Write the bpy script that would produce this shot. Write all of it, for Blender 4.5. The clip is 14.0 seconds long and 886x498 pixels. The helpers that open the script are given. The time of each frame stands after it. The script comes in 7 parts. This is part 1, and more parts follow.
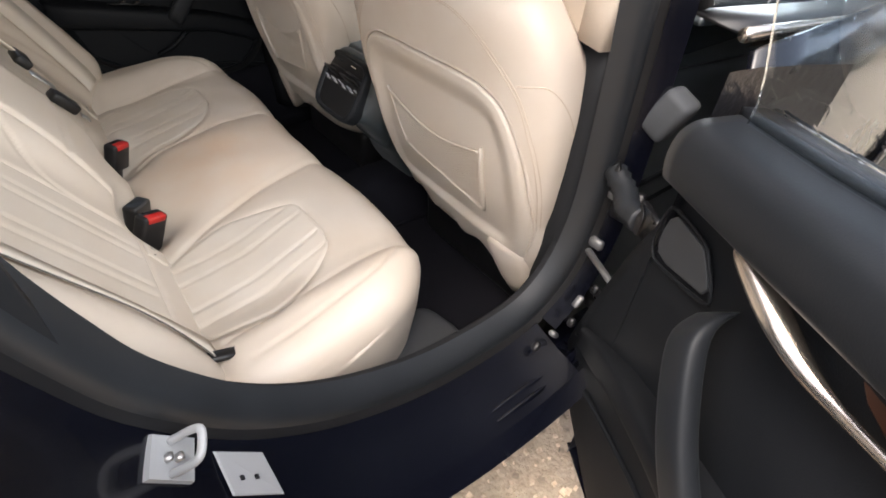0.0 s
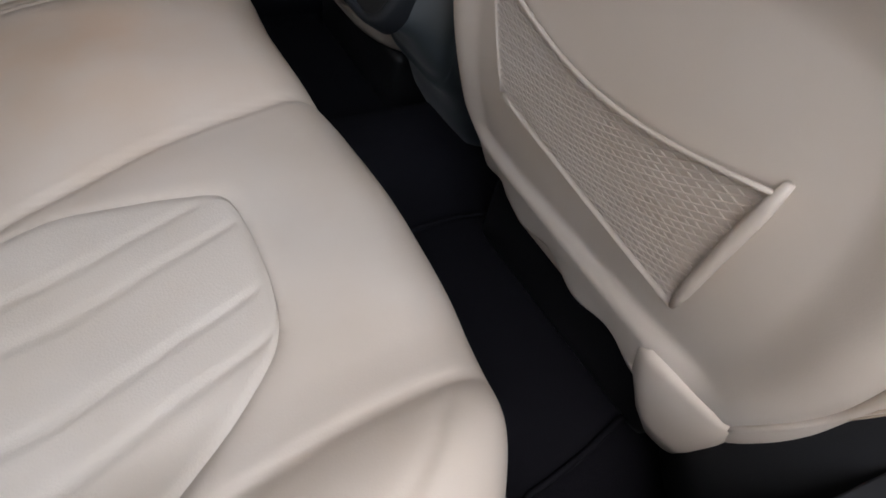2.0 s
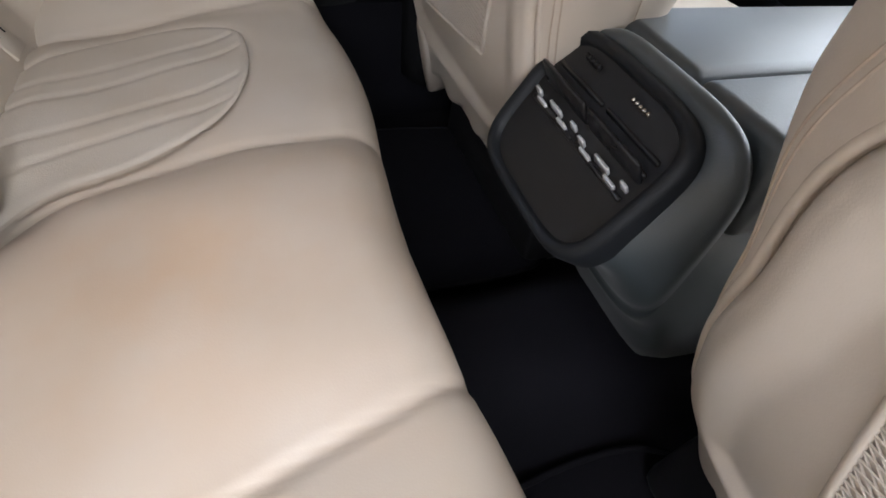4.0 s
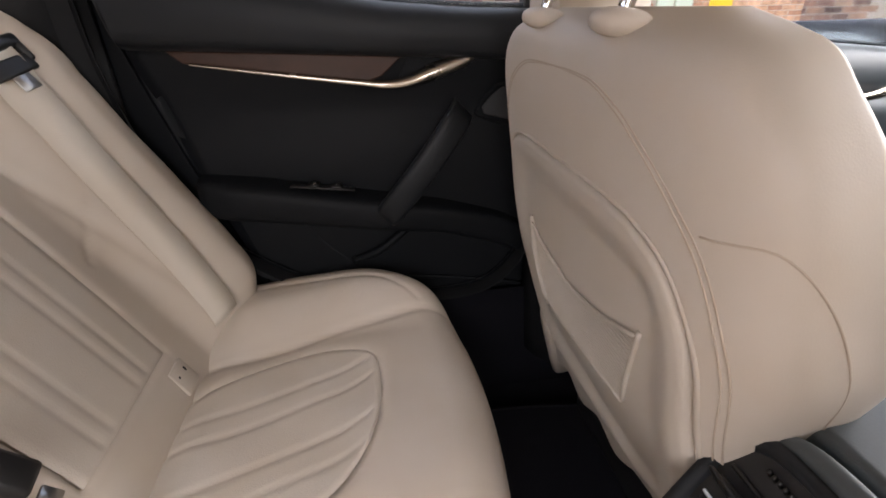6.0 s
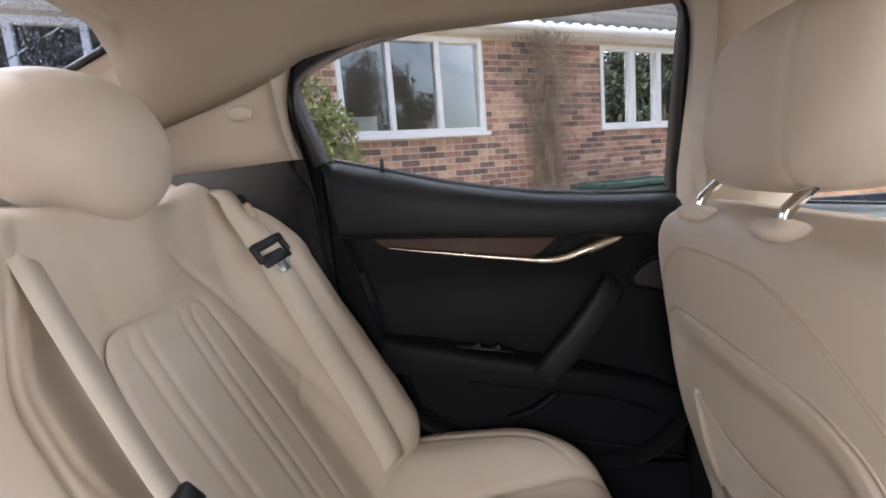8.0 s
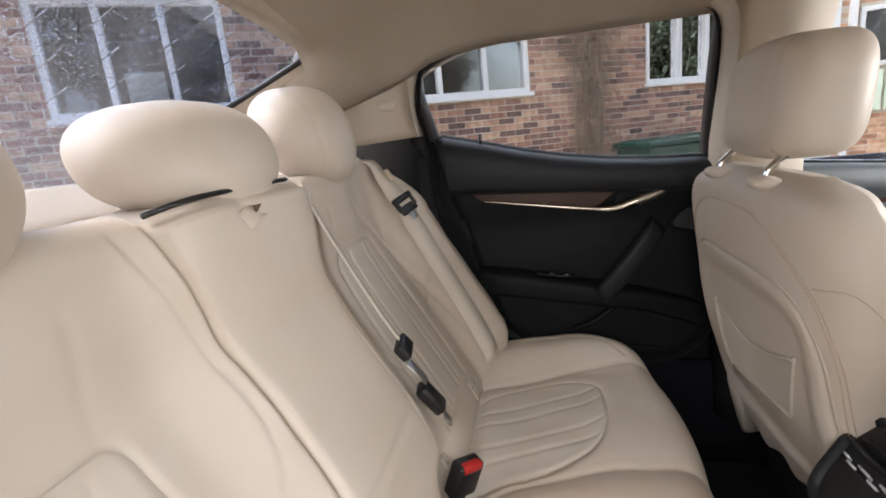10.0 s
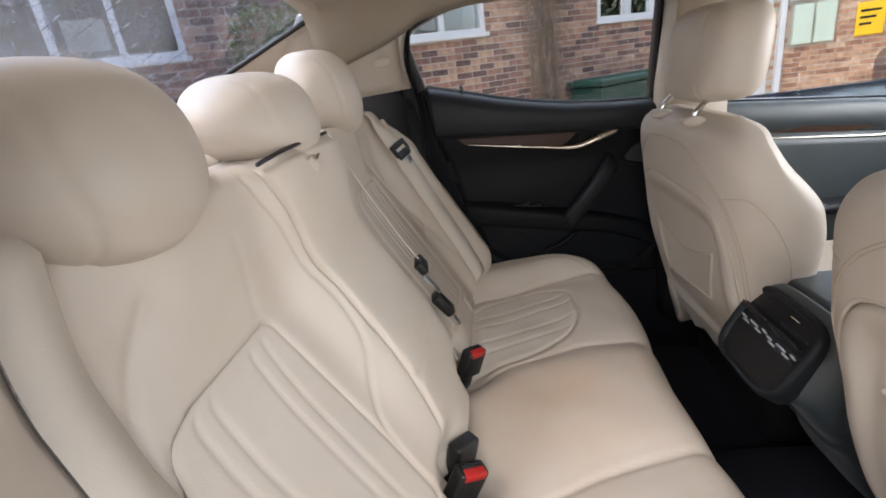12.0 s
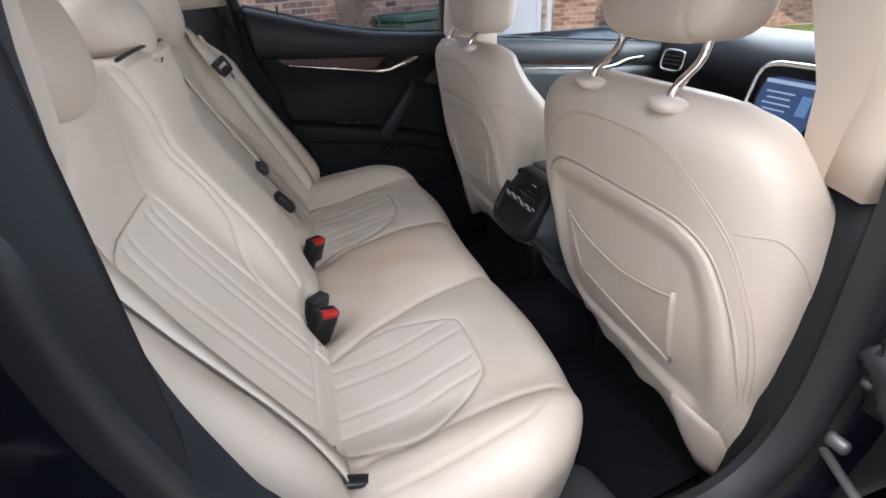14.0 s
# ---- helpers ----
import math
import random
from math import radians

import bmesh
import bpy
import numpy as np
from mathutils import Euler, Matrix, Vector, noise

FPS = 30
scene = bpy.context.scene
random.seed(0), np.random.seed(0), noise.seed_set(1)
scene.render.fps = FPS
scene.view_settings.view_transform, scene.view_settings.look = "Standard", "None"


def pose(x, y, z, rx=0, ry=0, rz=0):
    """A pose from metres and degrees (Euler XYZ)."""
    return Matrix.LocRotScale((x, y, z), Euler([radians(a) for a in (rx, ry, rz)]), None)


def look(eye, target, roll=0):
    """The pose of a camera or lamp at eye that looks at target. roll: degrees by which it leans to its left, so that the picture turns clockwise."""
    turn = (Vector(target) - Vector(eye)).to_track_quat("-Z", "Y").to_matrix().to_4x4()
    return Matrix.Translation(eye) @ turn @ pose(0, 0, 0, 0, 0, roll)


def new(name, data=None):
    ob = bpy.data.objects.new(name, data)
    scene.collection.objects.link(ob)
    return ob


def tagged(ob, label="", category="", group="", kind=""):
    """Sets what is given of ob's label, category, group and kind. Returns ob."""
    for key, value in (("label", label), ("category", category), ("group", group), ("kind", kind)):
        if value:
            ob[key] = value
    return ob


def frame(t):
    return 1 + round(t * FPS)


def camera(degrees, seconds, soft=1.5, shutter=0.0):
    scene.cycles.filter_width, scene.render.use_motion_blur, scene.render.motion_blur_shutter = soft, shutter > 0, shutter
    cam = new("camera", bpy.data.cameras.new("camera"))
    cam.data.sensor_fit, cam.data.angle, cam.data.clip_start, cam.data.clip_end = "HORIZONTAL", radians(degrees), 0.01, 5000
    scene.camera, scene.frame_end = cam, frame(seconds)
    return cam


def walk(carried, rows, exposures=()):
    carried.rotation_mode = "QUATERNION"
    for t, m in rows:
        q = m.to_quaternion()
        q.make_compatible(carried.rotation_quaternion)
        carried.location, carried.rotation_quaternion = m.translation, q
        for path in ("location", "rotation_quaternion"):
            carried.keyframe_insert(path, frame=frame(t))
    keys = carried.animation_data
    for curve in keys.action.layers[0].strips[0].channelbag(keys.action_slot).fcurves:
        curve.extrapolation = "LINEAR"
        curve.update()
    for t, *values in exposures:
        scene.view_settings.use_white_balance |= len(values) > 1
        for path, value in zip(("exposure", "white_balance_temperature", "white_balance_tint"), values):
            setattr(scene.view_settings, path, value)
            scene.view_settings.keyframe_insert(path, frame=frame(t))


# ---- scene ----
cam = camera(86.0, 14.0, 1.75)
PATH = [
    (0, (-0.05, -1.055, 1.074), (0.905, 0.119, -0.235), 2.6),
    (0.5, (0.028, -0.928, 1.022), (0.877, 0.226, -0.374), 1.9),
    (1, (0.094, -0.805, 0.927), (0.893, 0.308, -0.53), 4.3),
    (1.4, (0.136, -0.72, 0.847), (0.955, 0.368, -0.618), 7.8),
    (1.5, (0.158, -0.68, 0.834), (0.969, 0.369, -0.664), 8.9),
    (2, (0.179, -0.581, 0.811), (1.042, 0.415, -0.694), 14.5),
    (2.2, (0.186, -0.537, 0.799), (1.06, 0.442, -0.709), 16.3),
    (4.3, (0.248, -0.209, 0.831), (0.771, 1.038, -0.643), 8.0),
    (4.5, (0.263, -0.186, 0.838), (0.724, 1.11, -0.614), 5.7),
    (5, (0.255, -0.143, 0.864), (0.656, 1.318, -0.441), 3.0),
    (5.5, (0.255, -0.115, 0.905), (0.562, 1.501, -0.233), -0.3),
    (6, (0.24, -0.107, 0.947), (0.488, 1.656, 0.036), -1.6),
    (6.5, (0.231, -0.095, 0.984), (0.39, 1.785, 0.321), -2.6),
    (7, (0.213, -0.086, 1.016), (0.252, 1.857, 0.544), -3.5),
    (7.5, (0.198, -0.112, 1.026), (0.097, 1.854, 0.671), -4.4),
    (8, (0.186, -0.177, 1.006), (-0.045, 1.786, 0.699), -4.8),
    (8.5, (0.176, -0.289, 1.001), (-0.177, 1.649, 0.656), -5.1),
    (8.7, (0.174, -0.323, 1.007), (-0.21, 1.606, 0.647), -5.0),
    (10.8, (0.07, -0.59, 1.059), (-0.296, 1.294, 0.496), -7.2),
    (11, (0.073, -0.609, 1.062), (-0.274, 1.267, 0.462), -7.2),
    (11.5, (0.042, -0.661, 1.073), (-0.254, 1.209, 0.428), -7.8),
    (12, (0.038, -0.71, 1.083), (-0.19, 1.154, 0.393), -7.9),
    (12.5, (0.056, -0.747, 1.063), (-0.061, 1.084, 0.267), -7.6),
    (13, (0.051, -0.796, 1.039), (0.106, 0.991, 0.143), -6.1),
    (13.5, (0.022, -0.886, 1.051), (0.281, 0.847, 0.087), -4.4),
    (14, (-0.016, -0.975, 1.08), (0.46, 0.706, 0.107), -3.0),
]
walk(cam, [(t, look(eye, target, roll)) for t, eye, target, roll in PATH], [(0, 0.78, 6800, 12), (1, 0.5, 6650, 12), (2.2, 0.18, 6150, 12), (4.3, 0.95, 6600, 12), (6, 0.95, 7000, 18), (7.5, 0.88, 6750, 15), (8.5, 0.99, 6950, 15), (10.8, 0.68, 6900, 12), (12, 0.66, 6650, 12), (13, 0.68, 6400, 12), (14, 0.56, 6150, 12)])

# ---- light ----
world = bpy.data.worlds.new("overcast_sky")
scene.world = world
world.use_nodes = True
wn, wl = world.node_tree.nodes, world.node_tree.links
sky = wn.new("ShaderNodeTexSky")
sky.sky_type, sky.sun_disc = "NISHITA", False
sky.sun_elevation, sky.sun_rotation = radians(64), radians(254)
sky.air_density, sky.dust_density, sky.ozone_density = 1.0, 4.0, 1.0
grey = wn.new("ShaderNodeHueSaturation")
grey.inputs["Saturation"].default_value = 0.6
wl.new(sky.outputs[0], grey.inputs["Color"])
wl.new(grey.outputs[0], wn["Background"].inputs["Color"])
wn["Background"].inputs["Strength"].default_value = 0.34
sun = new("sun", bpy.data.lights.new("sun", "SUN"))
sun.data.energy, sun.data.angle, sun.data.color = 0.85, radians(60), (1.0, 0.97, 0.92)
# the sun is veiled by cloud, high behind the car
sun.matrix_world = look((0, 0, 8), (0.42, 0.12, 7.10))


def opening_light(at, target, w, h, watts, spread=180):
    """The sky's light in an opening of the car."""
    a = new("opening_light", bpy.data.lights.new("opening_light", "AREA"))
    a.data.shape, a.data.size, a.data.size_y, a.data.energy = "RECTANGLE", w, h, watts
    a.data.color, a.data.spread = (0.93, 0.97, 1.0), radians(spread)
    a.matrix_world = look(at, target)


opening_light((0.14, -0.80, 1.00), (0.0, 0.20, 0.46), 0.50, 0.50, 1.1, 88)
opening_light((1.55, 0.03, 1.10), (0.4, 0.03, 0.55), 1.1, 0.40, 7.5)

# ---- materials ----


def material(name, colour, rough=0.5, metal=0.0, vary=0.12, grain=0.0, grain_size=300.0, relief=0.0003, blotch=6.0,
             spec=0.5, coat=0.0, sheen=0.0, random_piece=0.0, warm=(1.0, 0.93, 0.84), cells=False):
    """Principled surface: colour with a broad blotch and a fine grain, bump from the grain."""
    m = bpy.data.materials.new(name)
    m.use_nodes = True
    nt = m.node_tree
    p = nt.nodes["Principled BSDF"]
    co = nt.nodes.new("ShaderNodeTexCoord")
    big = nt.nodes.new("ShaderNodeTexNoise")
    big.inputs["Scale"].default_value, big.inputs["Detail"].default_value = blotch, 4
    nt.links.new(co.outputs["Object"], big.inputs["Vector"])
    mix = nt.nodes.new("ShaderNodeMix")
    mix.data_type = "RGBA"
    c = Vector(colour[:3])
    lo = [v * (1 - vary) * w for v, w in zip(c, warm)]
    hi = [min(1, v * (1 + 0.6 * vary)) for v in c]
    mix.inputs[6].default_value, mix.inputs[7].default_value = (*lo, 1), (*hi, 1)
    nt.links.new(big.outputs["Fac"], mix.inputs[0])
    last = mix.outputs[2]
    if random_piece:
        info = nt.nodes.new("ShaderNodeObjectInfo")
        geo = nt.nodes.new("ShaderNodeNewGeometry")
        add = nt.nodes.new("ShaderNodeMath")
        add.operation = "ADD"
        nt.links.new(info.outputs["Random"], add.inputs[0])
        nt.links.new(geo.outputs["Random Per Island"], add.inputs[1])
        fr = nt.nodes.new("ShaderNodeMath")
        fr.operation = "FRACT"
        nt.links.new(add.outputs[0], fr.inputs[0])
        hs = nt.nodes.new("ShaderNodeHueSaturation")
        mr = nt.nodes.new("ShaderNodeMapRange")
        mr.inputs[3].default_value, mr.inputs[4].default_value = 1 - random_piece, 1 + random_piece
        nt.links.new(fr.outputs[0], mr.inputs[0])
        nt.links.new(mr.outputs[0], hs.inputs["Value"])
        nt.links.new(last, hs.inputs["Color"])
        last = hs.outputs[0]
    nt.links.new(last, p.inputs["Base Color"])
    p.inputs["Roughness"].default_value, p.inputs["Metallic"].default_value = rough, metal
    p.inputs["Specular IOR Level"].default_value = spec
    p.inputs["Coat Weight"].default_value = coat
    p.inputs["Sheen Weight"].default_value, p.inputs["Sheen Roughness"].default_value = sheen, 0.35
    if grain:
        tex = nt.nodes.new("ShaderNodeTexVoronoi" if cells else "ShaderNodeTexNoise")
        tex.inputs["Scale"].default_value = grain_size
        nt.links.new(co.outputs["Object"], tex.inputs["Vector"])
        b = nt.nodes.new("ShaderNodeBump")
        b.inputs["Strength"].default_value, b.inputs["Distance"].default_value = grain, relief
        nt.links.new(tex.outputs[0], b.inputs["Height"])
        nt.links.new(b.outputs[0], p.inputs["Normal"])
        rr = nt.nodes.new("ShaderNodeMapRange")
        rr.inputs[3].default_value, rr.inputs[4].default_value = max(0.02, rough - 0.08), min(1, rough + 0.08)
        nt.links.new(big.outputs["Fac"], rr.inputs[0])
        nt.links.new(rr.outputs[0], p.inputs["Roughness"])
    return m


def glass(name, colour=(1, 1, 1), rough=0.0):
    m = bpy.data.materials.new(name)
    m.use_nodes = True
    p = m.node_tree.nodes["Principled BSDF"]
    p.inputs["Base Color"].default_value = (*colour, 1)
    p.inputs["Roughness"].default_value, p.inputs["Transmission Weight"].default_value, p.inputs["IOR"].default_value = rough, 1.0, 1.45
    return m


def emitter(name, colour, strength):
    m = bpy.data.materials.new(name)
    m.use_nodes = True
    p = m.node_tree.nodes["Principled BSDF"]
    p.inputs["Base Color"].default_value = (0.01, 0.01, 0.015, 1)
    p.inputs["Emission Color"].default_value, p.inputs["Emission Strength"].default_value = (*colour, 1), strength
    return m


LEATHER = material("cream_leather", (0.625, 0.565, 0.50), 0.46, grain=0.11, grain_size=640, relief=0.0004, vary=0.07, blotch=9, cells=True)


def add_stain(m, colour, centre, size, amount):
    """A worn, discoloured patch with a ragged edge, at a place on the thing."""
    nt = m.node_tree
    p = nt.nodes["Principled BSDF"]
    old = p.inputs["Base Color"].links[0].from_socket
    co, mp = nt.nodes.new("ShaderNodeTexCoord"), nt.nodes.new("ShaderNodeMapping")
    mp.vector_type = "TEXTURE"
    mp.inputs["Location"].default_value, mp.inputs["Scale"].default_value = centre, size
    nt.links.new(co.outputs["Object"], mp.inputs["Vector"])
    ball, nz = nt.nodes.new("ShaderNodeTexGradient"), nt.nodes.new("ShaderNodeTexNoise")
    ball.gradient_type = "QUADRATIC_SPHERE"
    nt.links.new(mp.outputs[0], ball.inputs["Vector"])
    nz.inputs["Scale"].default_value, nz.inputs["Detail"].default_value = 16, 5
    nt.links.new(co.outputs["Object"], nz.inputs["Vector"])
    mul, sc = nt.nodes.new("ShaderNodeMath"), nt.nodes.new("ShaderNodeMath")
    mul.operation = sc.operation = "MULTIPLY"
    nt.links.new(ball.outputs["Fac"], mul.inputs[0])
    nt.links.new(nz.outputs["Fac"], mul.inputs[1])
    nt.links.new(mul.outputs[0], sc.inputs[0])
    sc.inputs[1].default_value = amount
    sc.use_clamp = True
    mx = nt.nodes.new("ShaderNodeMix")
    mx.data_type = "RGBA"
    nt.links.new(sc.outputs[0], mx.inputs[0])
    nt.links.new(old, mx.inputs[6])
    mx.inputs[7].default_value = (*colour, 1)
    nt.links.new(mx.outputs[2], p.inputs["Base Color"])
    return m


LEATHER_WORN = add_stain(material("cream_leather_worn", (0.625, 0.565, 0.50), 0.46, grain=0.11, grain_size=640, relief=0.0004, vary=0.08, blotch=9, cells=True), (0.60, 0.40, 0.25), (0.14, 0.03, 0.5), (0.42, 0.38, 0.3), 1.15)
LEATHER_PAD = material("cream_leather_insert", (0.635, 0.583, 0.522), 0.5, grain=0.25, grain_size=620, relief=0.0006, vary=0.06, blotch=12, cells=True)
SHELL = material("cream_hard_panel", (0.60, 0.552, 0.495), 0.5, grain=0.3, grain_size=700, relief=0.0004, vary=0.05)
NETTING = material("cream_net_cord", (0.605, 0.555, 0.497), 0.7, grain=0.3, grain_size=900, vary=0.1)
THREAD = material("stitching_thread", (0.54, 0.46, 0.38), 0.8, vary=0.1)
BLACK = material("black_soft_plastic", (0.0115, 0.0135, 0.0165), 0.48, sheen=0.03, spec=0.28, grain=0.12, grain_size=600, relief=0.0004, vary=0.25, blotch=5, warm=(1, 1, 1), cells=True)
DOORBLACK = material("soft_touch_black", (0.0092, 0.0104, 0.0125), 0.55, sheen=0.0, grain=0.3, grain_size=700, relief=0.0004, vary=0.25, warm=(1, 1, 1), spec=0.14, cells=True)
BLACK_HARD = material("black_satin_plastic", (0.012, 0.012, 0.013), 0.38, grain=0.15, grain_size=500, vary=0.2, warm=(1, 1, 1))
TRIMBLACK = material("charcoal_trim", (0.017, 0.018, 0.020), 0.68, spec=0.15, grain=0.25, grain_size=1100, relief=0.0003, vary=0.2, warm=(1, 1, 1), cells=True)
RUBBER = material("door_seal_rubber", (0.015, 0.0175, 0.021), 0.45, grain=0.2, grain_size=250, vary=0.35, blotch=14, warm=(1, 1, 1))
CARPET = material("black_carpet", (0.012, 0.012, 0.016), 0.95, grain=1.0, grain_size=900, relief=0.002, vary=0.3, spec=0.1, warm=(1, 1, 1))
MAT_EDGE = material("mat_binding", (0.010, 0.010, 0.013), 0.9, spec=0.1, grain=0.5, grain_size=600, vary=0.2, warm=(1, 1, 1))
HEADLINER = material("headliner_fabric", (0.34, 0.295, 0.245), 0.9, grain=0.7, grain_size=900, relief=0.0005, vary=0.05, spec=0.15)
PILLAR = material("cream_pillar_trim", (0.58, 0.52, 0.45), 0.62, grain=0.3, grain_size=600, vary=0.05)
# black leather with the windscreen's sky light put into a lighter teal base
CONSOLE_SKYLIT = material("skylit_console_leather", (0.042, 0.055, 0.062), 0.45, sheen=0.15, spec=1.0, grain=0.15, grain_size=560, relief=0.0004, vary=0.2, warm=(1, 1, 1), cells=True)
CHROME = material("polished_chrome", (0.78, 0.76, 0.73), 0.12, 1.0, vary=0.05, blotch=20)
STRIP = material("satin_chrome", (0.78, 0.72, 0.66), 0.26, 1.0, vary=0.06, grain=0.1, grain_size=800)
WOOD = material("dark_walnut_veneer", (0.060, 0.026, 0.016), 0.42, vary=0.6, blotch=24, grain=0.1, grain_size=90, coat=0.05, spec=0.3)
RED = material("red_release_button", (0.48, 0.016, 0.013), 0.4, vary=0.1)
PAINT = material("dark_blue_black_paint", (0.0022, 0.0028, 0.0065), 0.25, vary=0.2, coat=0.5, warm=(1, 1, 1), grain=0.03, grain_size=90)
WEBBING = material("cream_belt_webbing", (0.68, 0.635, 0.57), 0.7, grain=0.6, grain_size=700, relief=0.0005, vary=0.06)
# dark tone for the shade along the right belt's outer edge
EDGE_SHADE = material("belt_edge_shade", (0.10, 0.09, 0.085), 0.7, grain=0.8, grain_size=700, relief=0.0005, vary=0.1)
TAB_SHADE = material("slot_shade_brown", (0.13, 0.085, 0.055), 0.7, vary=0.2, grain=0.3, grain_size=500)
TRAY = material("grey_tray_plastic", (0.034, 0.037, 0.042), 0.42, vary=0.2, blotch=12, grain=0.2, grain_size=700, warm=(1, 1, 1))
STEEL = material("zinc_steel", (0.55, 0.56, 0.57), 0.35, 1.0, vary=0.3, blotch=40, grain=0.3, grain_size=200)
STICKER = material("silver_sticker", (0.40, 0.41, 0.42), 0.45, vary=0.08, warm=(1, 1, 1))
DULLSTEEL = material("dull_grey_steel", (0.26, 0.26, 0.265), 0.5, 0.8, vary=0.4, blotch=40, grain=0.4, grain_size=200, warm=(1, 1, 1))
# for greasy parts, and for the shade painted under the centre headrest
GREASE_SHADE = material("grime_and_shade_black", (0.012, 0.012, 0.014), 0.3, vary=0.5, blotch=40, grain=0.6, grain_size=120, relief=0.002, warm=(1, 1, 1))
GLASS = glass("clear_side_glass", (0.82, 0.90, 0.95))
TINT = glass("tinted_rear_glass", (0.64, 0.77, 0.98), 0.02)
WATER = glass("rain_drop", (0.97, 0.99, 1.0))
HOUSEGLASS = glass("house_window_glass", (0.75, 0.8, 0.82))
HOUSEGLASS.node_tree.nodes["Principled BSDF"].inputs["IOR"].default_value = 1.75


def brick_material(name, stops):
    """Fired brick: each piece takes a colour of its own from the kiln's range, with burnt blotches and a rough face."""
    m = material(name, (0.3, 0.2, 0.15), 0.88, vary=0.2, grain=0.8, grain_size=90, relief=0.003)
    nt = m.node_tree
    info, geo = nt.nodes.new("ShaderNodeObjectInfo"), nt.nodes.new("ShaderNodeNewGeometry")
    add, fr = nt.nodes.new("ShaderNodeMath"), nt.nodes.new("ShaderNodeMath")
    add.operation, fr.operation = "ADD", "FRACT"
    nt.links.new(info.outputs["Random"], add.inputs[0])
    nt.links.new(geo.outputs["Random Per Island"], add.inputs[1])
    nt.links.new(add.outputs[0], fr.inputs[0])
    ramp = nt.nodes.new("ShaderNodeValToRGB")
    el = ramp.color_ramp.elements
    for k, (at, c) in enumerate(stops):
        e = el[k] if k < 2 else el.new(at)
        e.position, e.color = at, (*c, 1)
    nt.links.new(fr.outputs[0], ramp.inputs[0])
    co, spots = nt.nodes.new("ShaderNodeTexCoord"), nt.nodes.new("ShaderNodeTexNoise")
    spots.inputs["Scale"].default_value, spots.inputs["Detail"].default_value = 14, 5
    nt.links.new(co.outputs["Object"], spots.inputs["Vector"])
    mr, hs = nt.nodes.new("ShaderNodeMapRange"), nt.nodes.new("ShaderNodeHueSaturation")
    mr.inputs[1].default_value, mr.inputs[2].default_value = 0.3, 0.7
    mr.inputs[3].default_value, mr.inputs[4].default_value = 0.62, 1.25
    nt.links.new(spots.outputs["Fac"], mr.inputs[0])
    nt.links.new(mr.outputs[0], hs.inputs["Value"])
    nt.links.new(ramp.outputs["Color"], hs.inputs["Color"])
    nt.links.new(hs.outputs[0], nt.nodes["Principled BSDF"].inputs["Base Color"])
    return m


BRICK = brick_material("red_brown_brick", [(0.0, (0.10, 0.062, 0.06)), (1.0, (0.50, 0.33, 0.23)), (0.18, (0.17, 0.09, 0.075)), (0.40, (0.27, 0.135, 0.105)), (0.65, (0.34, 0.18, 0.13)), (0.85, (0.42, 0.25, 0.175))])
BRICK_ORANGE = brick_material("orange_brick", [(0.0, (0.32, 0.16, 0.10)), (1.0, (0.60, 0.42, 0.30)), (0.4, (0.48, 0.27, 0.17)), (0.75, (0.56, 0.34, 0.22))])
MORTAR = material("pale_mortar", (0.50, 0.46, 0.41), 0.95, vary=0.25, grain=0.8, grain_size=120, relief=0.003)
UPVC = material("white_window_plastic", (0.64, 0.65, 0.67), 0.35, vary=0.06, warm=(1, 1, 1))
ROOFTILE = material("grey_roof_tile", (0.115, 0.112, 0.11), 0.9, vary=0.4, blotch=5, grain=0.9, grain_size=60, relief=0.004, random_piece=0.3)
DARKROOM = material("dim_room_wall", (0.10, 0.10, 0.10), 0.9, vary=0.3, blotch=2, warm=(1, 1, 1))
PAPER = material("white_paper", (0.8, 0.8, 0.78), 0.8, vary=0.04)
GRAVEL = material("tan_gravel", (0.48, 0.40, 0.31), 0.95, vary=0.5, blotch=70, grain=1.0, grain_size=110, relief=0.006)
STONE = material("gravel_stone", (0.56, 0.47, 0.37), 0.85, vary=0.3, blotch=60, grain=0.4, grain_size=150, random_piece=0.5)
LEAF = material("hedge_leaf", (0.13, 0.16, 0.05), 0.55, vary=0.4, blotch=3, random_piece=0.45, warm=(1.1, 1, 0.7))
DARKLEAF = material("conifer_leaf", (0.025, 0.04, 0.022), 0.6, vary=0.4, blotch=2, random_piece=0.4, warm=(1, 1, 0.8))
TWIG = material("dry_climber_twig", (0.26, 0.20, 0.155), 0.9, vary=0.4, blotch=20, grain=0.6, grain_size=120)
BARK = material("tree_bark", (0.09, 0.07, 0.05), 0.95, vary=0.4, blotch=10, grain=0.9, grain_size=60, relief=0.006)
BINGREEN = material("dark_green_plastic", (0.012, 0.052, 0.045), 0.4, vary=0.25, blotch=5, grain=0.3, grain_size=120)
GRASS = material("wet_grass", (0.11, 0.16, 0.03), 0.8, vary=0.4, blotch=12, grain=1.0, grain_size=80, relief=0.02)
FENCE = material("weathered_fence", (0.52, 0.45, 0.38), 0.9, vary=0.3, blotch=8, grain=0.6, grain_size=50, random_piece=0.25)
YELLOW = material("yellow_sign", (0.85, 0.55, 0.02), 0.5, vary=0.06)
PALEGREEN = material("pale_green_box", (0.55, 0.66, 0.58), 0.5, vary=0.08)
SILVERCAR = material("silver_car_paint", (0.42, 0.43, 0.44), 0.25, 0.6, vary=0.1, coat=0.8, warm=(1, 1, 1))
MORTAR_GREY = material("pale_grey_foam", (0.055, 0.060, 0.066), 0.8, vary=0.3, blotch=30, warm=(1, 1, 1))
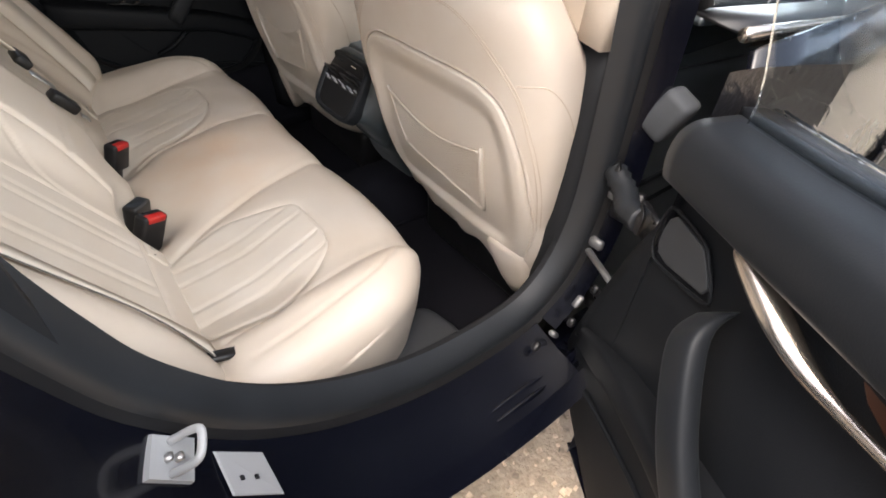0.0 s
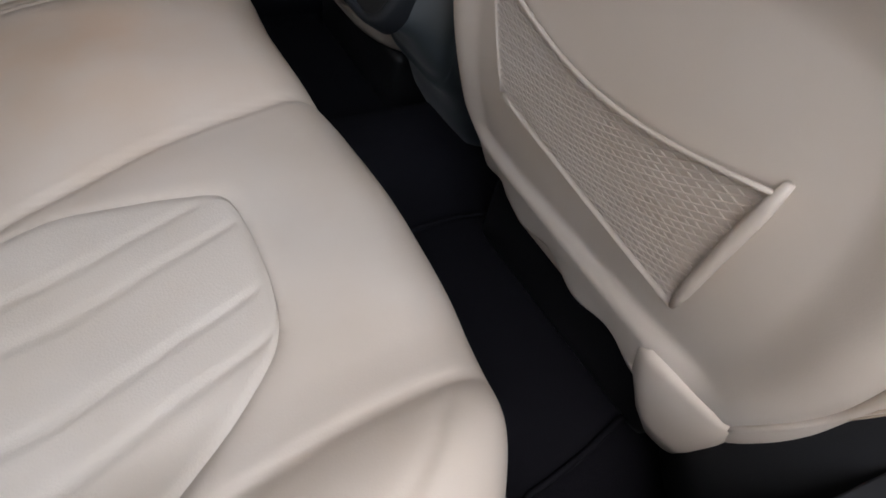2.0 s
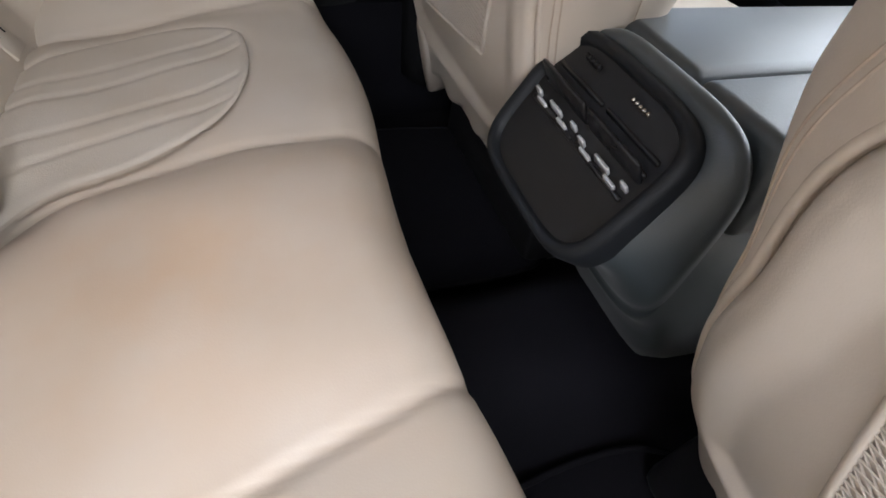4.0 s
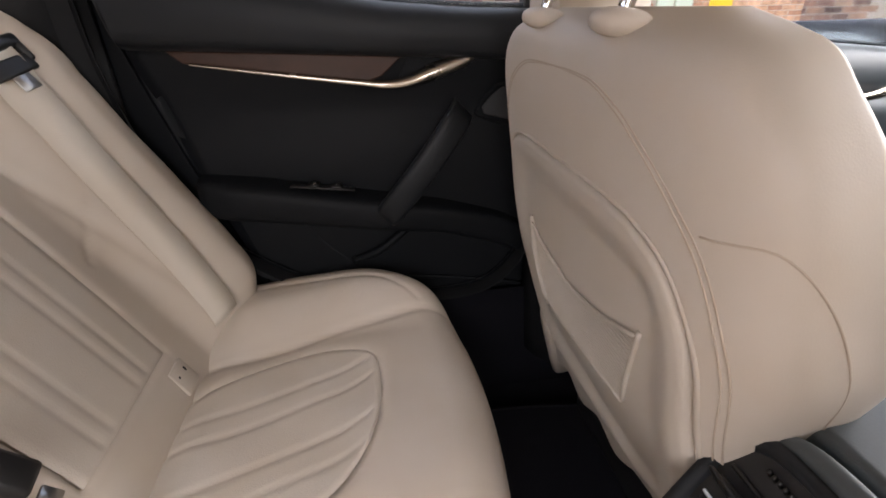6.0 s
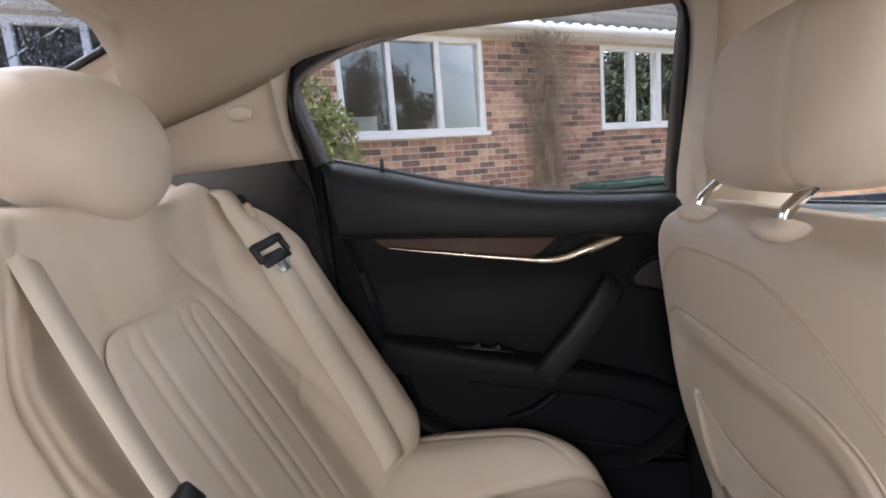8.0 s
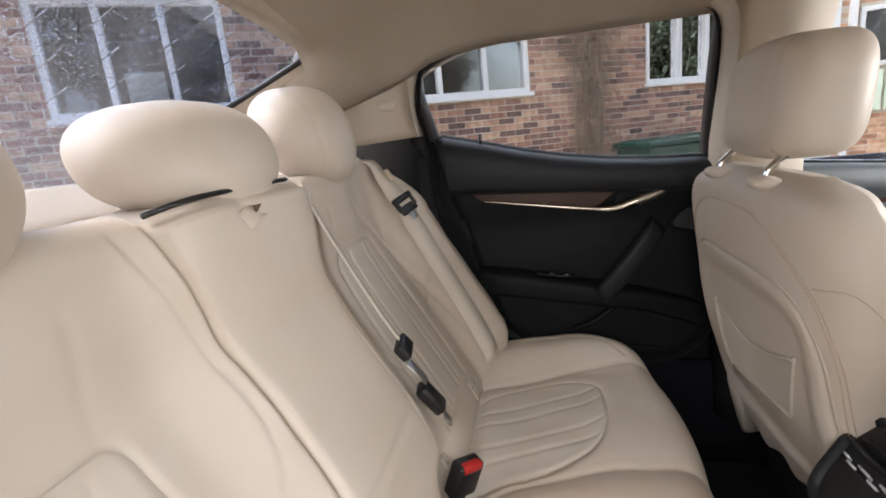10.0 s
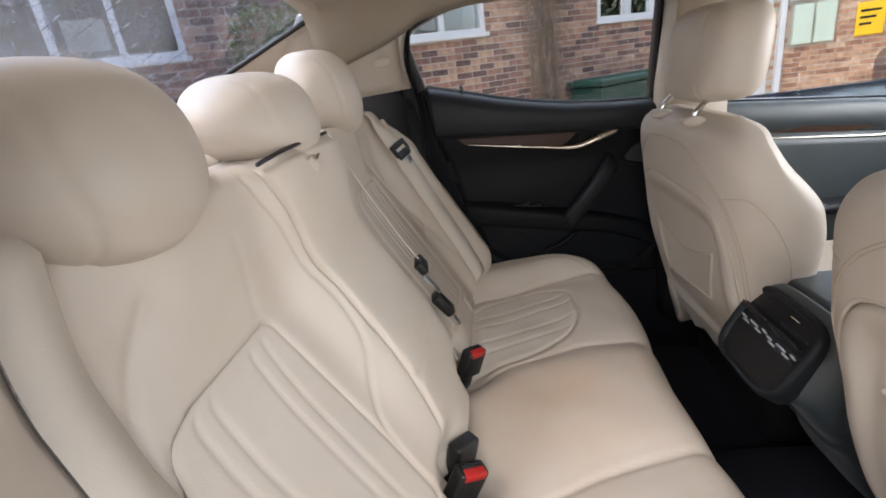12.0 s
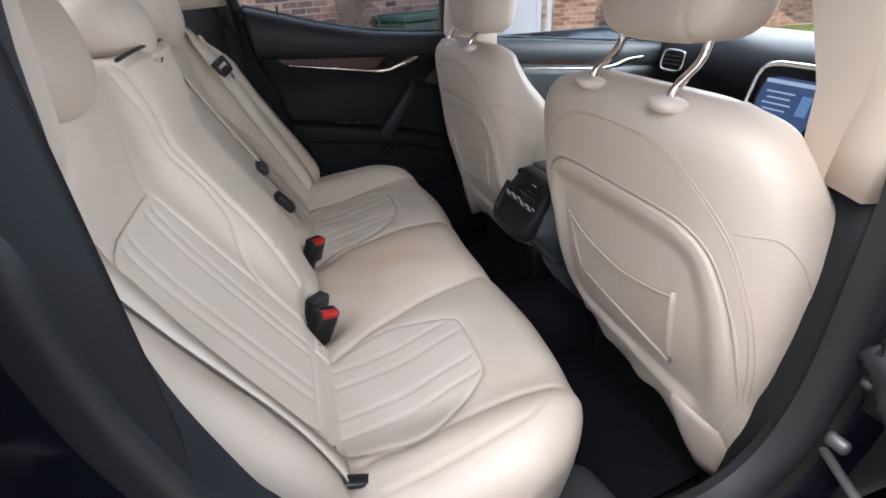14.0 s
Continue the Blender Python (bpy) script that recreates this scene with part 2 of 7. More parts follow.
TABSILVER = material("bright_silver_tab", (0.80, 0.81, 0.83), 0.28, 0.55, vary=0.05, warm=(1, 1, 1))
SCREEN = emitter("screen_glow", (0.07, 0.14, 0.32), 0.35)
SCREENTEXT = emitter("screen_text_glow", (0.5, 0.6, 0.8), 0.5)
SCREENTILE = emitter("screen_tile_glow", (0.16, 0.30, 0.55), 0.5)

# ---- building tools ----


def thing(name, at, label, category, group="", kind=""):
    e = new(name)
    e.empty_display_size = 0.05
    e.matrix_basis = Matrix.Translation(at)
    return tagged(e, label, category, group, kind)


def link_mesh(name, me, mat, parent, label=""):
    ob = new(name, me)
    if mat:
        me.materials.append(mat)
    if parent is not None:
        ob.parent = parent
        top = parent
        while top.parent is not None:
            top = top.parent
        ob.matrix_parent_inverse = Matrix.Translation(-top.matrix_basis.translation) if parent is top else Matrix.Identity(4)
    if label:
        ob["label"] = label
    return ob


def from_arrays(name, v, f, mat, parent=None, smooth=True, label=""):
    me = bpy.data.meshes.new(name)
    me.from_pydata([tuple(map(float, p)) for p in v], [], [tuple(int(i) for i in q) for q in f])
    me.polygons.foreach_set("use_smooth", [smooth] * len(me.polygons))
    me.update()
    return link_mesh(name, me, mat, parent, label)


def sheet(name, P, mat, parent=None, wrap=False, caps=False, label="", flip=False):
    """A smooth skin over a grid of points P[rows, columns, 3]."""
    r, c = P.shape[:2]
    cc = c if wrap else c - 1
    f = []
    for i in range(r - 1):
        for j in range(cc):
            k = (j + 1) % c
            q = (i * c + j, i * c + k, (i + 1) * c + k, (i + 1) * c + j)
            f.append(q[::-1] if flip else q)
    if caps:
        f.append(tuple(range(c))[::-1] if not flip else tuple(range(c)))
        f.append(tuple((r - 1) * c + j for j in range(c)) if not flip else tuple((r - 1) * c + j for j in range(c))[::-1])
    return from_arrays(name, P.reshape(-1, 3), f, mat, parent, True, label)


def part(name, bm, mat, parent=None, label="", smooth=True):
    me = bpy.data.meshes.new(name)
    bm.to_mesh(me)
    bm.free()
    me.polygons.foreach_set("use_smooth", [smooth] * len(me.polygons))
    return link_mesh(name, me, mat, parent, label)


def box_bm(size, at=(0, 0, 0), bevel=0.0, seg=2, turn=None, bm=None):
    """A box with rounded edges, turned by an optional matrix, added to bm."""
    b = bmesh.new()
    bmesh.ops.create_cube(b, size=1.0)
    bmesh.ops.scale(b, vec=size, verts=b.verts)
    if bevel:
        bmesh.ops.bevel(b, geom=list(b.edges), offset=bevel, segments=seg, profile=0.5, affect="EDGES")
    if turn is not None:
        bmesh.ops.transform(b, matrix=turn, verts=b.verts)
    bmesh.ops.translate(b, vec=at, verts=b.verts)
    if bm is None:
        return b
    me = bpy.data.meshes.new("tmp")
    b.to_mesh(me)
    b.free()
    bm.from_mesh(me)
    bpy.data.meshes.remove(me)
    return bm


def tube(name, pts, radius, mat, parent=None, n=10, closed=False, label="", flat=1.0):
    """A round bar along points; flat squashes it across."""
    pts = [Vector(p) for p in pts]
    rows = []
    up = Vector((0, 0, 1))
    m = len(pts)
    for i, p in enumerate(pts):
        a = pts[(i - 1) % m] if (i or closed) else pts[0]
        b = pts[(i + 1) % m] if (i < m - 1 or closed) else pts[-1]
        t = (b - a).normalized()
        s = t.cross(up)
        if s.length < 1e-3:
            s = t.cross(Vector((0, 1, 0)))
        s.normalize()
        u = s.cross(t)
        r = radius[i] if isinstance(radius, (list, tuple)) else radius
        rows.append([p + s * (math.cos(k * 2 * math.pi / n) * r) + u * (math.sin(k * 2 * math.pi / n) * r * flat) for k in range(n)])
    if closed:
        rows.append(rows[0])
    return sheet(name, np.array(rows), mat, parent, wrap=True, caps=not closed, label=label, flip=True)


def spline(pts, per=6, closed=False):
    """Catmull-Rom through points."""
    p = [np.array(q, float) for q in pts]
    n = len(p)
    out = []
    rng = n if closed else n - 1
    for i in range(rng):
        a, b, c, d = (p[(i + k - 1) % n] if closed else p[min(max(i + k - 1, 0), n - 1)] for k in range(4))
        for s in np.linspace(0, 1, per, endpoint=False):
            out.append(0.5 * (2 * b + (c - a) * s + (2 * a - 5 * b + 4 * c - d) * s * s + (3 * b - a - 3 * c + d) * s ** 3))
    if not closed:
        out.append(p[-1])
    return np.array(out)


def plate(name, outline, depth, mat, parent=None, frame_axes=None, bevel=0.004, label="", seg=2):
    """A slab cut to a 2D outline. frame_axes: origin, u, v; it grows from the outline along u x v."""
    o, u, v = [Vector(a) for a in frame_axes]
    w = u.cross(v).normalized()
    b = bmesh.new()
    vs = [b.verts.new(o + u * p[0] + v * p[1]) for p in outline]
    face = b.faces.new(vs)
    r = bmesh.ops.extrude_face_region(b, geom=[face])
    bmesh.ops.translate(b, vec=w * depth, verts=[e for e in r["geom"] if isinstance(e, bmesh.types.BMVert)])
    bmesh.ops.recalc_face_normals(b, faces=b.faces)
    if bevel:
        sharp = [e for e in b.edges if len(e.link_faces) == 2 and e.calc_face_angle(0) > 0.6]
        bmesh.ops.bevel(b, geom=sharp, offset=bevel, segments=seg, profile=0.5, affect="EDGES")
    ob = part(name, b, mat, parent, label)
    me = ob.data
    me.polygons.foreach_set("use_smooth", [False] * len(me.polygons))
    return ob


def blob(name, centre, half, mat, parent=None, power=2.6, turn=None, nu=28, nv=40, label="", shape=None, groove=None):
    """A stuffed cushion: a superellipsoid; shape(p) bends unit points, groove(p) gives a push along the normal."""
    u = np.linspace(-math.pi / 2, math.pi / 2, nu)
    v = np.linspace(-math.pi, math.pi, nv, endpoint=False)
    e = 2 / power
    sg = lambda a: np.sign(a) * np.abs(a) ** e
    U, V = np.meshgrid(u, v, indexing="ij")
    P = np.stack([sg(np.cos(U)) * sg(np.cos(V)), sg(np.cos(U)) * sg(np.sin(V)), sg(np.sin(U))], -1)
    if groove is not None:
        P = P * (1 + groove(P))[..., None]
    if shape is not None:
        P = shape(P)
    P = P * np.array(half)
    R = np.array((turn or Matrix.Identity(3)).to_3x3())
    P = P @ R.T + np.array(centre)
    return sheet(name, P, mat, parent, wrap=True, label=label)


def polydist(X, Y, poly, closed=False):
    """Distance of grid points to a polyline."""
    poly = np.array(poly, float)
    if closed:
        poly = np.vstack([poly, poly[:1]])
    d = np.full(X.shape, 1e9)
    for a, b in zip(poly[:-1], poly[1:]):
        ab = b - a
        s = np.clip(((X - a[0]) * ab[0] + (Y - a[1]) * ab[1]) / max(1e-12, ab @ ab), 0, 1)
        d = np.minimum(d, np.hypot(X - a[0] - s * ab[0], Y - a[1] - s * ab[1]))
    return d


def inside(X, Y, poly):
    poly = np.array(poly, float)
    r = np.zeros(X.shape, bool)
    for (x0, y0), (x1, y1) in zip(poly, np.roll(poly, -1, 0)):
        cut = ((y0 > Y) != (y1 > Y)) & (X < (x1 - x0) * (Y - y0) / (y1 - y0 + 1e-12) + x0)
        r ^= cut
    return r


def crease(d, width, depth):
    return -depth * np.exp(-(d / width) ** 2)


def smooth01(x):
    x = np.clip(x, 0, 1)
    return x * x * (3 - 2 * x)


def ribbon(name, pts, width, side, mat, parent=None, thick=0.0014, label=""):
    """A flat strap along points; side gives its across direction at each point, or one for all."""
    pts = np.array(pts, float)
    s = np.array(side, float)
    if s.ndim == 1:
        s = np.tile(s, (len(pts), 1))
    s = s / np.linalg.norm(s, axis=1)[:, None]
    t = np.gradient(pts, axis=0)
    t /= np.linalg.norm(t, axis=1)[:, None]
    n = np.cross(t, s)
    n /= np.linalg.norm(n, axis=1)[:, None]
    w = width / 2
    ring = [pts - s * w - n * thick / 2, pts + s * w - n * thick / 2, pts + s * w + n * thick / 2, pts - s * w + n * thick / 2]
    return sheet(name, np.stack(ring, 1), mat, parent, wrap=True, caps=True, label=label)

# ---- ground and cabin shell ----
YC = 0.035  # middle line of the rear seat


def ground():
    b = bmesh.new()
    bmesh.ops.create_grid(b, x_segments=40, y_segments=40, size=60)
    for v in b.verts:
        v.co.z = 0.01 * noise.noise(v.co * 0.6)
    ob = part("ground", b, GRAVEL)
    tagged(ob, "tan gravel drive of small loose stones", "ground", kind="structure")
    rng = np.random.default_rng(4)
    v, f = [], []
    cube = np.array([(-1, -1, -1), (1, -1, -1), (1, 1, -1), (-1, 1, -1), (-0.7, -0.7, 1), (0.7, -0.7, 1), (0.7, 0.7, 1), (-0.7, 0.7, 1)])
    for k in range(4200):
        s = rng.uniform(0.003, 0.008)
        c = np.array([rng.normal(0.6, 0.45), rng.normal(-1.15, 0.35), s * 0.4])
        p = cube * s * rng.uniform(0.6, 1.2, 3)
        a = rng.uniform(0, 6.28)
        R = np.array([[math.cos(a), -math.sin(a), 0], [math.sin(a), math.cos(a), 0], [0, 0, 1]])
        v.extend(p @ R.T + c)
        o = 8 * k
        f += [(o + 4, o + 5, o + 6, o + 7), (o, o + 1, o + 5, o + 4), (o + 1, o + 2, o + 6, o + 5), (o + 2, o + 3, o + 7, o + 6), (o + 3, o, o + 4, o + 7)]
    st = from_arrays("gravel", v, f, STONE, None, False)
    tagged(st, "loose tan and grey gravel beside the car sill", "gravel", kind="stuff")


ground()

# rear edge of the door opening on the right side, seen from outside: x, z
RIM = [(-0.10, 1.235), (-0.145, 1.16), (-0.155, 1.08), (-0.152, 1.0), (-0.15, 0.92), (-0.142, 0.85), (-0.122, 0.77), (-0.098, 0.70), (-0.05, 0.62),
       (0.0, 0.565), (0.06, 0.52), (0.13, 0.485), (0.2, 0.462), (0.27, 0.45), (0.36, 0.447), (0.43, 0.46), (0.48, 0.50), (0.51, 0.56), (0.525, 0.65),
       (0.522, 0.78), (0.515, 0.9), (0.5, 1.05), (0.49, 1.2), (0.44, 1.255), (0.26, 1.275), (0.08, 1.268)]


def lean(z):
    """How far in the side of the cabin leans at a height."""
    return 0.70 - 0.34 * max(0.0, z - 0.97)


car = thing("car_body", (0.2, 0, 0), "dark blue-black saloon car body with one rear door open", "car")


def ring_band(name, curve, y0, y1, grow0, grow1, mat, parent, closed=True, label="", bulge=0.0, rows=5, side=-1):
    """A band round the opening: from side offset y0 to y1 while it grows outwards from the curve."""
    c = spline([(x, z) for x, z in curve], 4, closed=closed)
    mid = np.array((0.2, 0.85))
    n = len(c)
    t = np.roll(c, -1, 0) - np.roll(c, 1, 0) if closed else np.gradient(c, axis=0)
    t /= np.linalg.norm(t, axis=1)[:, None]
    nrm = np.stack([t[:, 1], -t[:, 0]], 1)
    sgn = np.sign(((c - mid) * nrm).sum(1))
    nrm *= np.where(sgn < 0, -1, 1)[:, None]
    P = []
    for k in range(rows):
        s = k / (rows - 1)
        g = grow0 + (grow1 - grow0) * s
        start = np.array([y0(x, z) for x, z in c]) if callable(y0) else np.full(n, y0)
        yy = start + (y1 - start) * s + bulge * math.sin(math.pi * s)
        q = c + nrm * g
        P.append(np.stack([q[:, 0], side * (np.array([lean(z) for z in q[:, 1]]) + yy), q[:, 1]], 1))
    return sheet(name, np.array(P), mat, parent, wrap=closed, label=label)


LOW_RIM = RIM[9:20] + [(0.517, 0.872)]
REAR_RIM = RIM[3:11]
HIGH_B = [(0.517, 0.874), (0.515, 0.9), (0.5, 1.05), (0.49, 1.2), (0.46, 1.245)]
HIGH_C = [(-0.156, 1.188), (-0.159, 1.15), (-0.159, 1.09), (-0.154, 1.056)]
HIGH_C_RIGHT = [(-0.128, 1.20), (-0.145, 1.15), (-0.155, 1.09), (-0.154, 1.056)] + [(-0.152, 1.003)]
for side in (-1, 1):
    ring_band("sill_trim", LOW_RIM if side > 0 else RIM[3:20] + [(0.517, 0.872)], -0.038 if side > 0 else -0.026, -0.005, 0.008, 0.004, TRIMBLACK, car, False, "black plastic trim of sill and lower pillar", side=side, bulge=-0.012, rows=7)
    ring_band("pillar_side", HIGH_B, -0.105, -0.005, 0.0, 0.004, PILLAR, car, False, "cream upper pillar trim", side=side)
    ring_band("quarter_edge", HIGH_C if side > 0 else HIGH_C_RIGHT, -0.06 if side < 0 else -0.035, -0.005, 0.005, 0.004, PILLAR, car, False, "cream rear pillar edge", side=side)
    if side > 0:
        ring_band("side_trim", REAR_RIM, -0.012, -0.005, 0.03, 0.004, TRIMBLACK, car, False, "charcoal side trim beside the rear seat", side=side)
    ring_band("door_seal", RIM, -0.012, 0.02, -0.006, 0.030, RUBBER, car, label="grey rubber door seal", bulge=0.010, rows=9, side=side)
    ring_band("seal_flange", RIM, 0.018, 0.03, 0.028, 0.04, BLACK_HARD, car, side=side)
ring_band("door_jamb", RIM[:16], 0.03, 0.13, 0.035, 0.075, PAINT, car, False, label="dark blue painted door jamb", rows=6, bulge=-0.01)
ring_band("door_jamb", RIM[15:24], 0.03, 0.055, 0.035, 0.055, PAINT, car, False, label="dark blue painted pillar face", rows=5)
ring_band("body_skin", RIM[:10], 0.13, 0.17, 0.075, 0.2, PAINT, car, False, label="glossy dark blue outer skin", rows=6)
ring_band("body_skin", RIM[9:18], 0.13, 0.16, 0.075, 0.09, PAINT, car, False, label="glossy dark blue sill skin", rows=6)
ring_band("body_skin", RIM[:18], 0.02, 0.17, 0.035, 0.2, PAINT, car, False, label="glossy dark blue outer skin", rows=6, side=1)


def flat(ob):
    """Panes keep hard edges, so that they refract like plane glass."""
    ob.data.polygons.foreach_set("use_smooth", [False] * len(ob.data.polygons))


def slab(name, pts, thick, mat, parent, label="", kind="", category=""):
    """A panel over a rectangular grid of points given row by row, with a thickness along its normal."""
    P = np.array(pts, float)
    du, dv = np.gradient(P, axis=0), np.gradient(P, axis=1)
    n = np.cross(dv, du)
    n /= np.linalg.norm(n, axis=-1)[..., None] + 1e-9
    Q = P + n * thick
    r, c = P.shape[:2]
    v = np.concatenate([P.reshape(-1, 3), Q.reshape(-1, 3)])
    f = []
    o = r * c
    for i in range(r - 1):
        for j in range(c - 1):
            f.append((i * c + j, i * c + j + 1, (i + 1) * c + j + 1, (i + 1) * c + j))
            f.append((o + i * c + j, o + (i + 1) * c + j, o + (i + 1) * c + j + 1, o + i * c + j + 1))
    loop = [(0, j) for j in range(c)] + [(i, c - 1) for i in range(1, r)] + [(r - 1, j) for j in range(c - 2, -1, -1)] + [(i, 0) for i in range(r - 2, 0, -1)]
    idx = [i * c + j for i, j in loop]
    for a, b in zip(idx, idx[1:] + idx[:1]):
        f.append((a, o + a, o + b, b))
    ob = from_arrays(name, v, f, mat, parent, True, label)
    bm = bmesh.new()
    bm.from_mesh(ob.data)
    bmesh.ops.recalc_face_normals(bm, faces=bm.faces)
    bm.to_mesh(ob.data)
    bm.free()
    return ob


for side in (-1, 1):
    slab("rocker_panel", [[(x, side * (0.80 + 0.012 * math.sin(3.14 * q) - 0.02 * q), 0.385 - 0.19 * q) for x in np.linspace(-0.3, 1.9, 12)] for q in np.linspace(0, 1, 8)], -0.01 * side, PAINT, car, "dark blue rocker panel")
slab("sill_plate", [[(x, y, 0.335) for y in np.linspace(-0.81, -0.715, 4)] for x in np.linspace(-0.05, 1.9, 12)], 0.01, PAINT, car)
for dy, z in ((0.812, 0.374), (0.822, 0.352)):
    tube("rocker_ridge", [(x, -dy, z) for x in np.linspace(-0.05, 0.85, 20)], 0.006, PAINT, car, 8)

# headliner: a shallow vault over the cabin, falling towards the rear window
def roof_z(x, y):
    crown = 0.105 * (1 - min(1, abs(y) / 0.62) ** 2.4)
    edge = (0.030 + 0.34 * max(0.0, -0.10 - x)) * float(smooth01((abs(y) - 0.47) / 0.15))
    return 1.262 + crown - edge - 0.26 * max(0.0, 0.02 - x) ** 1.25 - 0.16 * max(0.0, x - 0.9) ** 1.5


def ceiling_z(x, y):
    """Towards the rear window the headliner rises to meet the top of the glass."""
    q = abs(y - YC) / 0.49
    glass_z = 1.247 + 0.045 * (1 - q * q) if q < 1 else 1.247 - 0.12 * (q - 1)
    up = float(smooth01((-0.20 - x) / 0.14) * (1 - smooth01((abs(y) - 0.51) / 0.06)))
    return roof_z(x, y) + up * max(0.0, glass_z - roof_z(x, y))


xs = np.linspace(-0.355, 1.25, 40)
ys = np.linspace(-0.62, 0.62, 45)
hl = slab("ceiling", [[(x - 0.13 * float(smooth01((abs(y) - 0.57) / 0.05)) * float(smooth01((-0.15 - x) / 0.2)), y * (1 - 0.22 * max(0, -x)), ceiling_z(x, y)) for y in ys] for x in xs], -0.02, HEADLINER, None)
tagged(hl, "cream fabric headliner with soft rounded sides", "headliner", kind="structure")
slab("roof_skin", [[(x, y * 1.08, roof_z(x, y * 0.98) + 0.05) for y in ys] for x in np.linspace(-0.36, 1.3, 20)], -0.012, PAINT, car, "dark blue roof")
# floor
fl = slab("floor", [[(x, y, 0.205 + 0.13 * math.exp(-(y / 0.11) ** 4)) for y in np.linspace(-0.70, 0.70, 57)] for x in np.linspace(-0.1, 1.9, 21)], 0.02, CARPET, None)
tagged(fl, "black carpeted cabin floor with a raised tunnel", "floor", kind="structure")
slab("underbody", [[(x, y, 0.17) for y in np.linspace(-0.75, 0.75, 9)] for x in np.linspace(-1.6, 2.4, 9)], 0.02, GREASE_SHADE, car)

# C pillars: cream quarter trims above, charcoal side trims below
for s in (1, -1):
    rows = []
    for k in np.linspace(0, 1, 10):
        z = 1.055 + 0.215 * k
        xa = -0.152 - 0.02 * math.sin(3.14 * k) + 0.07 * k * k
        row = []
        for q in np.linspace(0, 1, 12):
            x = xa - 0.30 * q
            y = lean(z) - 0.022 - 0.055 * q ** 1.6 + (0.02 if q < 0.01 else 0)
            row.append((x, s * y, z - 0.015 * q))
        rows.append(row)
    slab("quarter_trim", rows, 0.012 * s, PILLAR, car, "cream rear pillar trim")
    slab("side_wall", [[(x, s * (0.70 - 0.0 * z), z) for x in np.linspace(-0.135, -0.75, 6)] for z in np.linspace(0.2, 1.072, 6)], 0.012 * s, TRIMBLACK, car)
    slab("wheel_arch_trim", [[(x, s * (0.60 + 0.14 * q), z) for q in np.linspace(0, 1, 5)] for x, z in ((-0.295, 1.0), (-0.28, 0.90), (-0.22, 0.72), (-0.13, 0.56), (-0.05, 0.42), (0.04, 0.30))], 0.012 * s, TRIMBLACK, car)
    blob("trim_cap", (-0.205, s * 0.560, 1.128), (0.024, 0.006, 0.013), PILLAR, car, 2.3, Matrix.Rotation(radians(-s * 14), 3, "Z"), 12, 24, "oval cream trim cap")
# B pillars: charcoal below, cream above
for s in (1, -1):
    def pillar(z0, z1, x0, x1, mat, label, off):
        rows = []
        for z in np.linspace(z0, z1, 9):
            rows.append([(x0 + (x1 - x0) * q, s * (lean(z) - 0.01 - off * math.sin(math.pi * min(1, max(0, q))) ** 0.6), z) for q in np.linspace(0, 1, 10)])
        slab("b_pillar_trim", rows, 0.02 * s, mat, car, label)
    pillar(0.30, 0.872, 0.528, 0.70, TRIMBLACK, "charcoal lower B pillar trim", 0.10)
    pillar(0.872, 1.29, 0.515, 0.665, PILLAR, "cream upper B pillar trim", 0.09)
    slab("sill_kick", [[(x, s * (0.655 + 0.02 * q), 0.19 + 0.25 * q) for q in np.linspace(0, 1, 5)] for x in np.linspace(0.02, 1.6, 14)], 0.012 * s, CARPET, car, "black carpeted sill side")
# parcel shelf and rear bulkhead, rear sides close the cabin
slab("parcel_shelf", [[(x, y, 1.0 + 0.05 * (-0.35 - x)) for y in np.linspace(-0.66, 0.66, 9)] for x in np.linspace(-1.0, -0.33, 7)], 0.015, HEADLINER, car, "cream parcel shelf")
slab("bulkhead", [[(x, y, z) for y in np.linspace(-0.7, 0.7, 7)] for x, z in ((-0.28, 0.2), (-0.36, 0.6), (-0.46, 1.0))], -0.03, BLACK, car)

# rear window: glass between two cream side trims with a black edge
RW = lambda q, s: (-0.36 - 0.66 * s, YC + q * (0.49 - 0.05 * s), 1.246 - 0.277 * s + 0.045 * (1 - q * q))
rear_glass = slab("rear_window", [[RW(q, s) for q in np.linspace(-1, 1, 15)] for s in np.linspace(-0.06, 1, 12)], 0.004, TINT, car, "tinted rear window covered in rain")
rear_glass.visible_shadow = False
flat(rear_glass)
for s in (1, -1):
    tube("window_edge", [tuple(np.array(RW(s * 0.985, t)) - np.array((0, 0, 0.006))) for t in np.linspace(0, 1, 9)], 0.006, BLACK_HARD, car)
    rows = []
    for t in np.linspace(-0.08, 1, 9):
        a = np.array(RW(s, t))
        rows.append([tuple(a + np.array((0.0, s * 0.115 * q, -0.055 * q - 0.06 * q * q - 0.006))) for q in np.linspace(0, 1, 6)])
    slab("window_side_trim", rows, 0.01 * s, PILLAR, car, "cream trim beside the rear window")
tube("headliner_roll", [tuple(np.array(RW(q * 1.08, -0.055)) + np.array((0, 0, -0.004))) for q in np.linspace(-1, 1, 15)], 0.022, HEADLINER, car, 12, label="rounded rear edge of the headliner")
tube("window_edge", [RW(q, -0.03) for q in np.linspace(-1, 1, 9)], 0.008, BLACK_HARD, car)


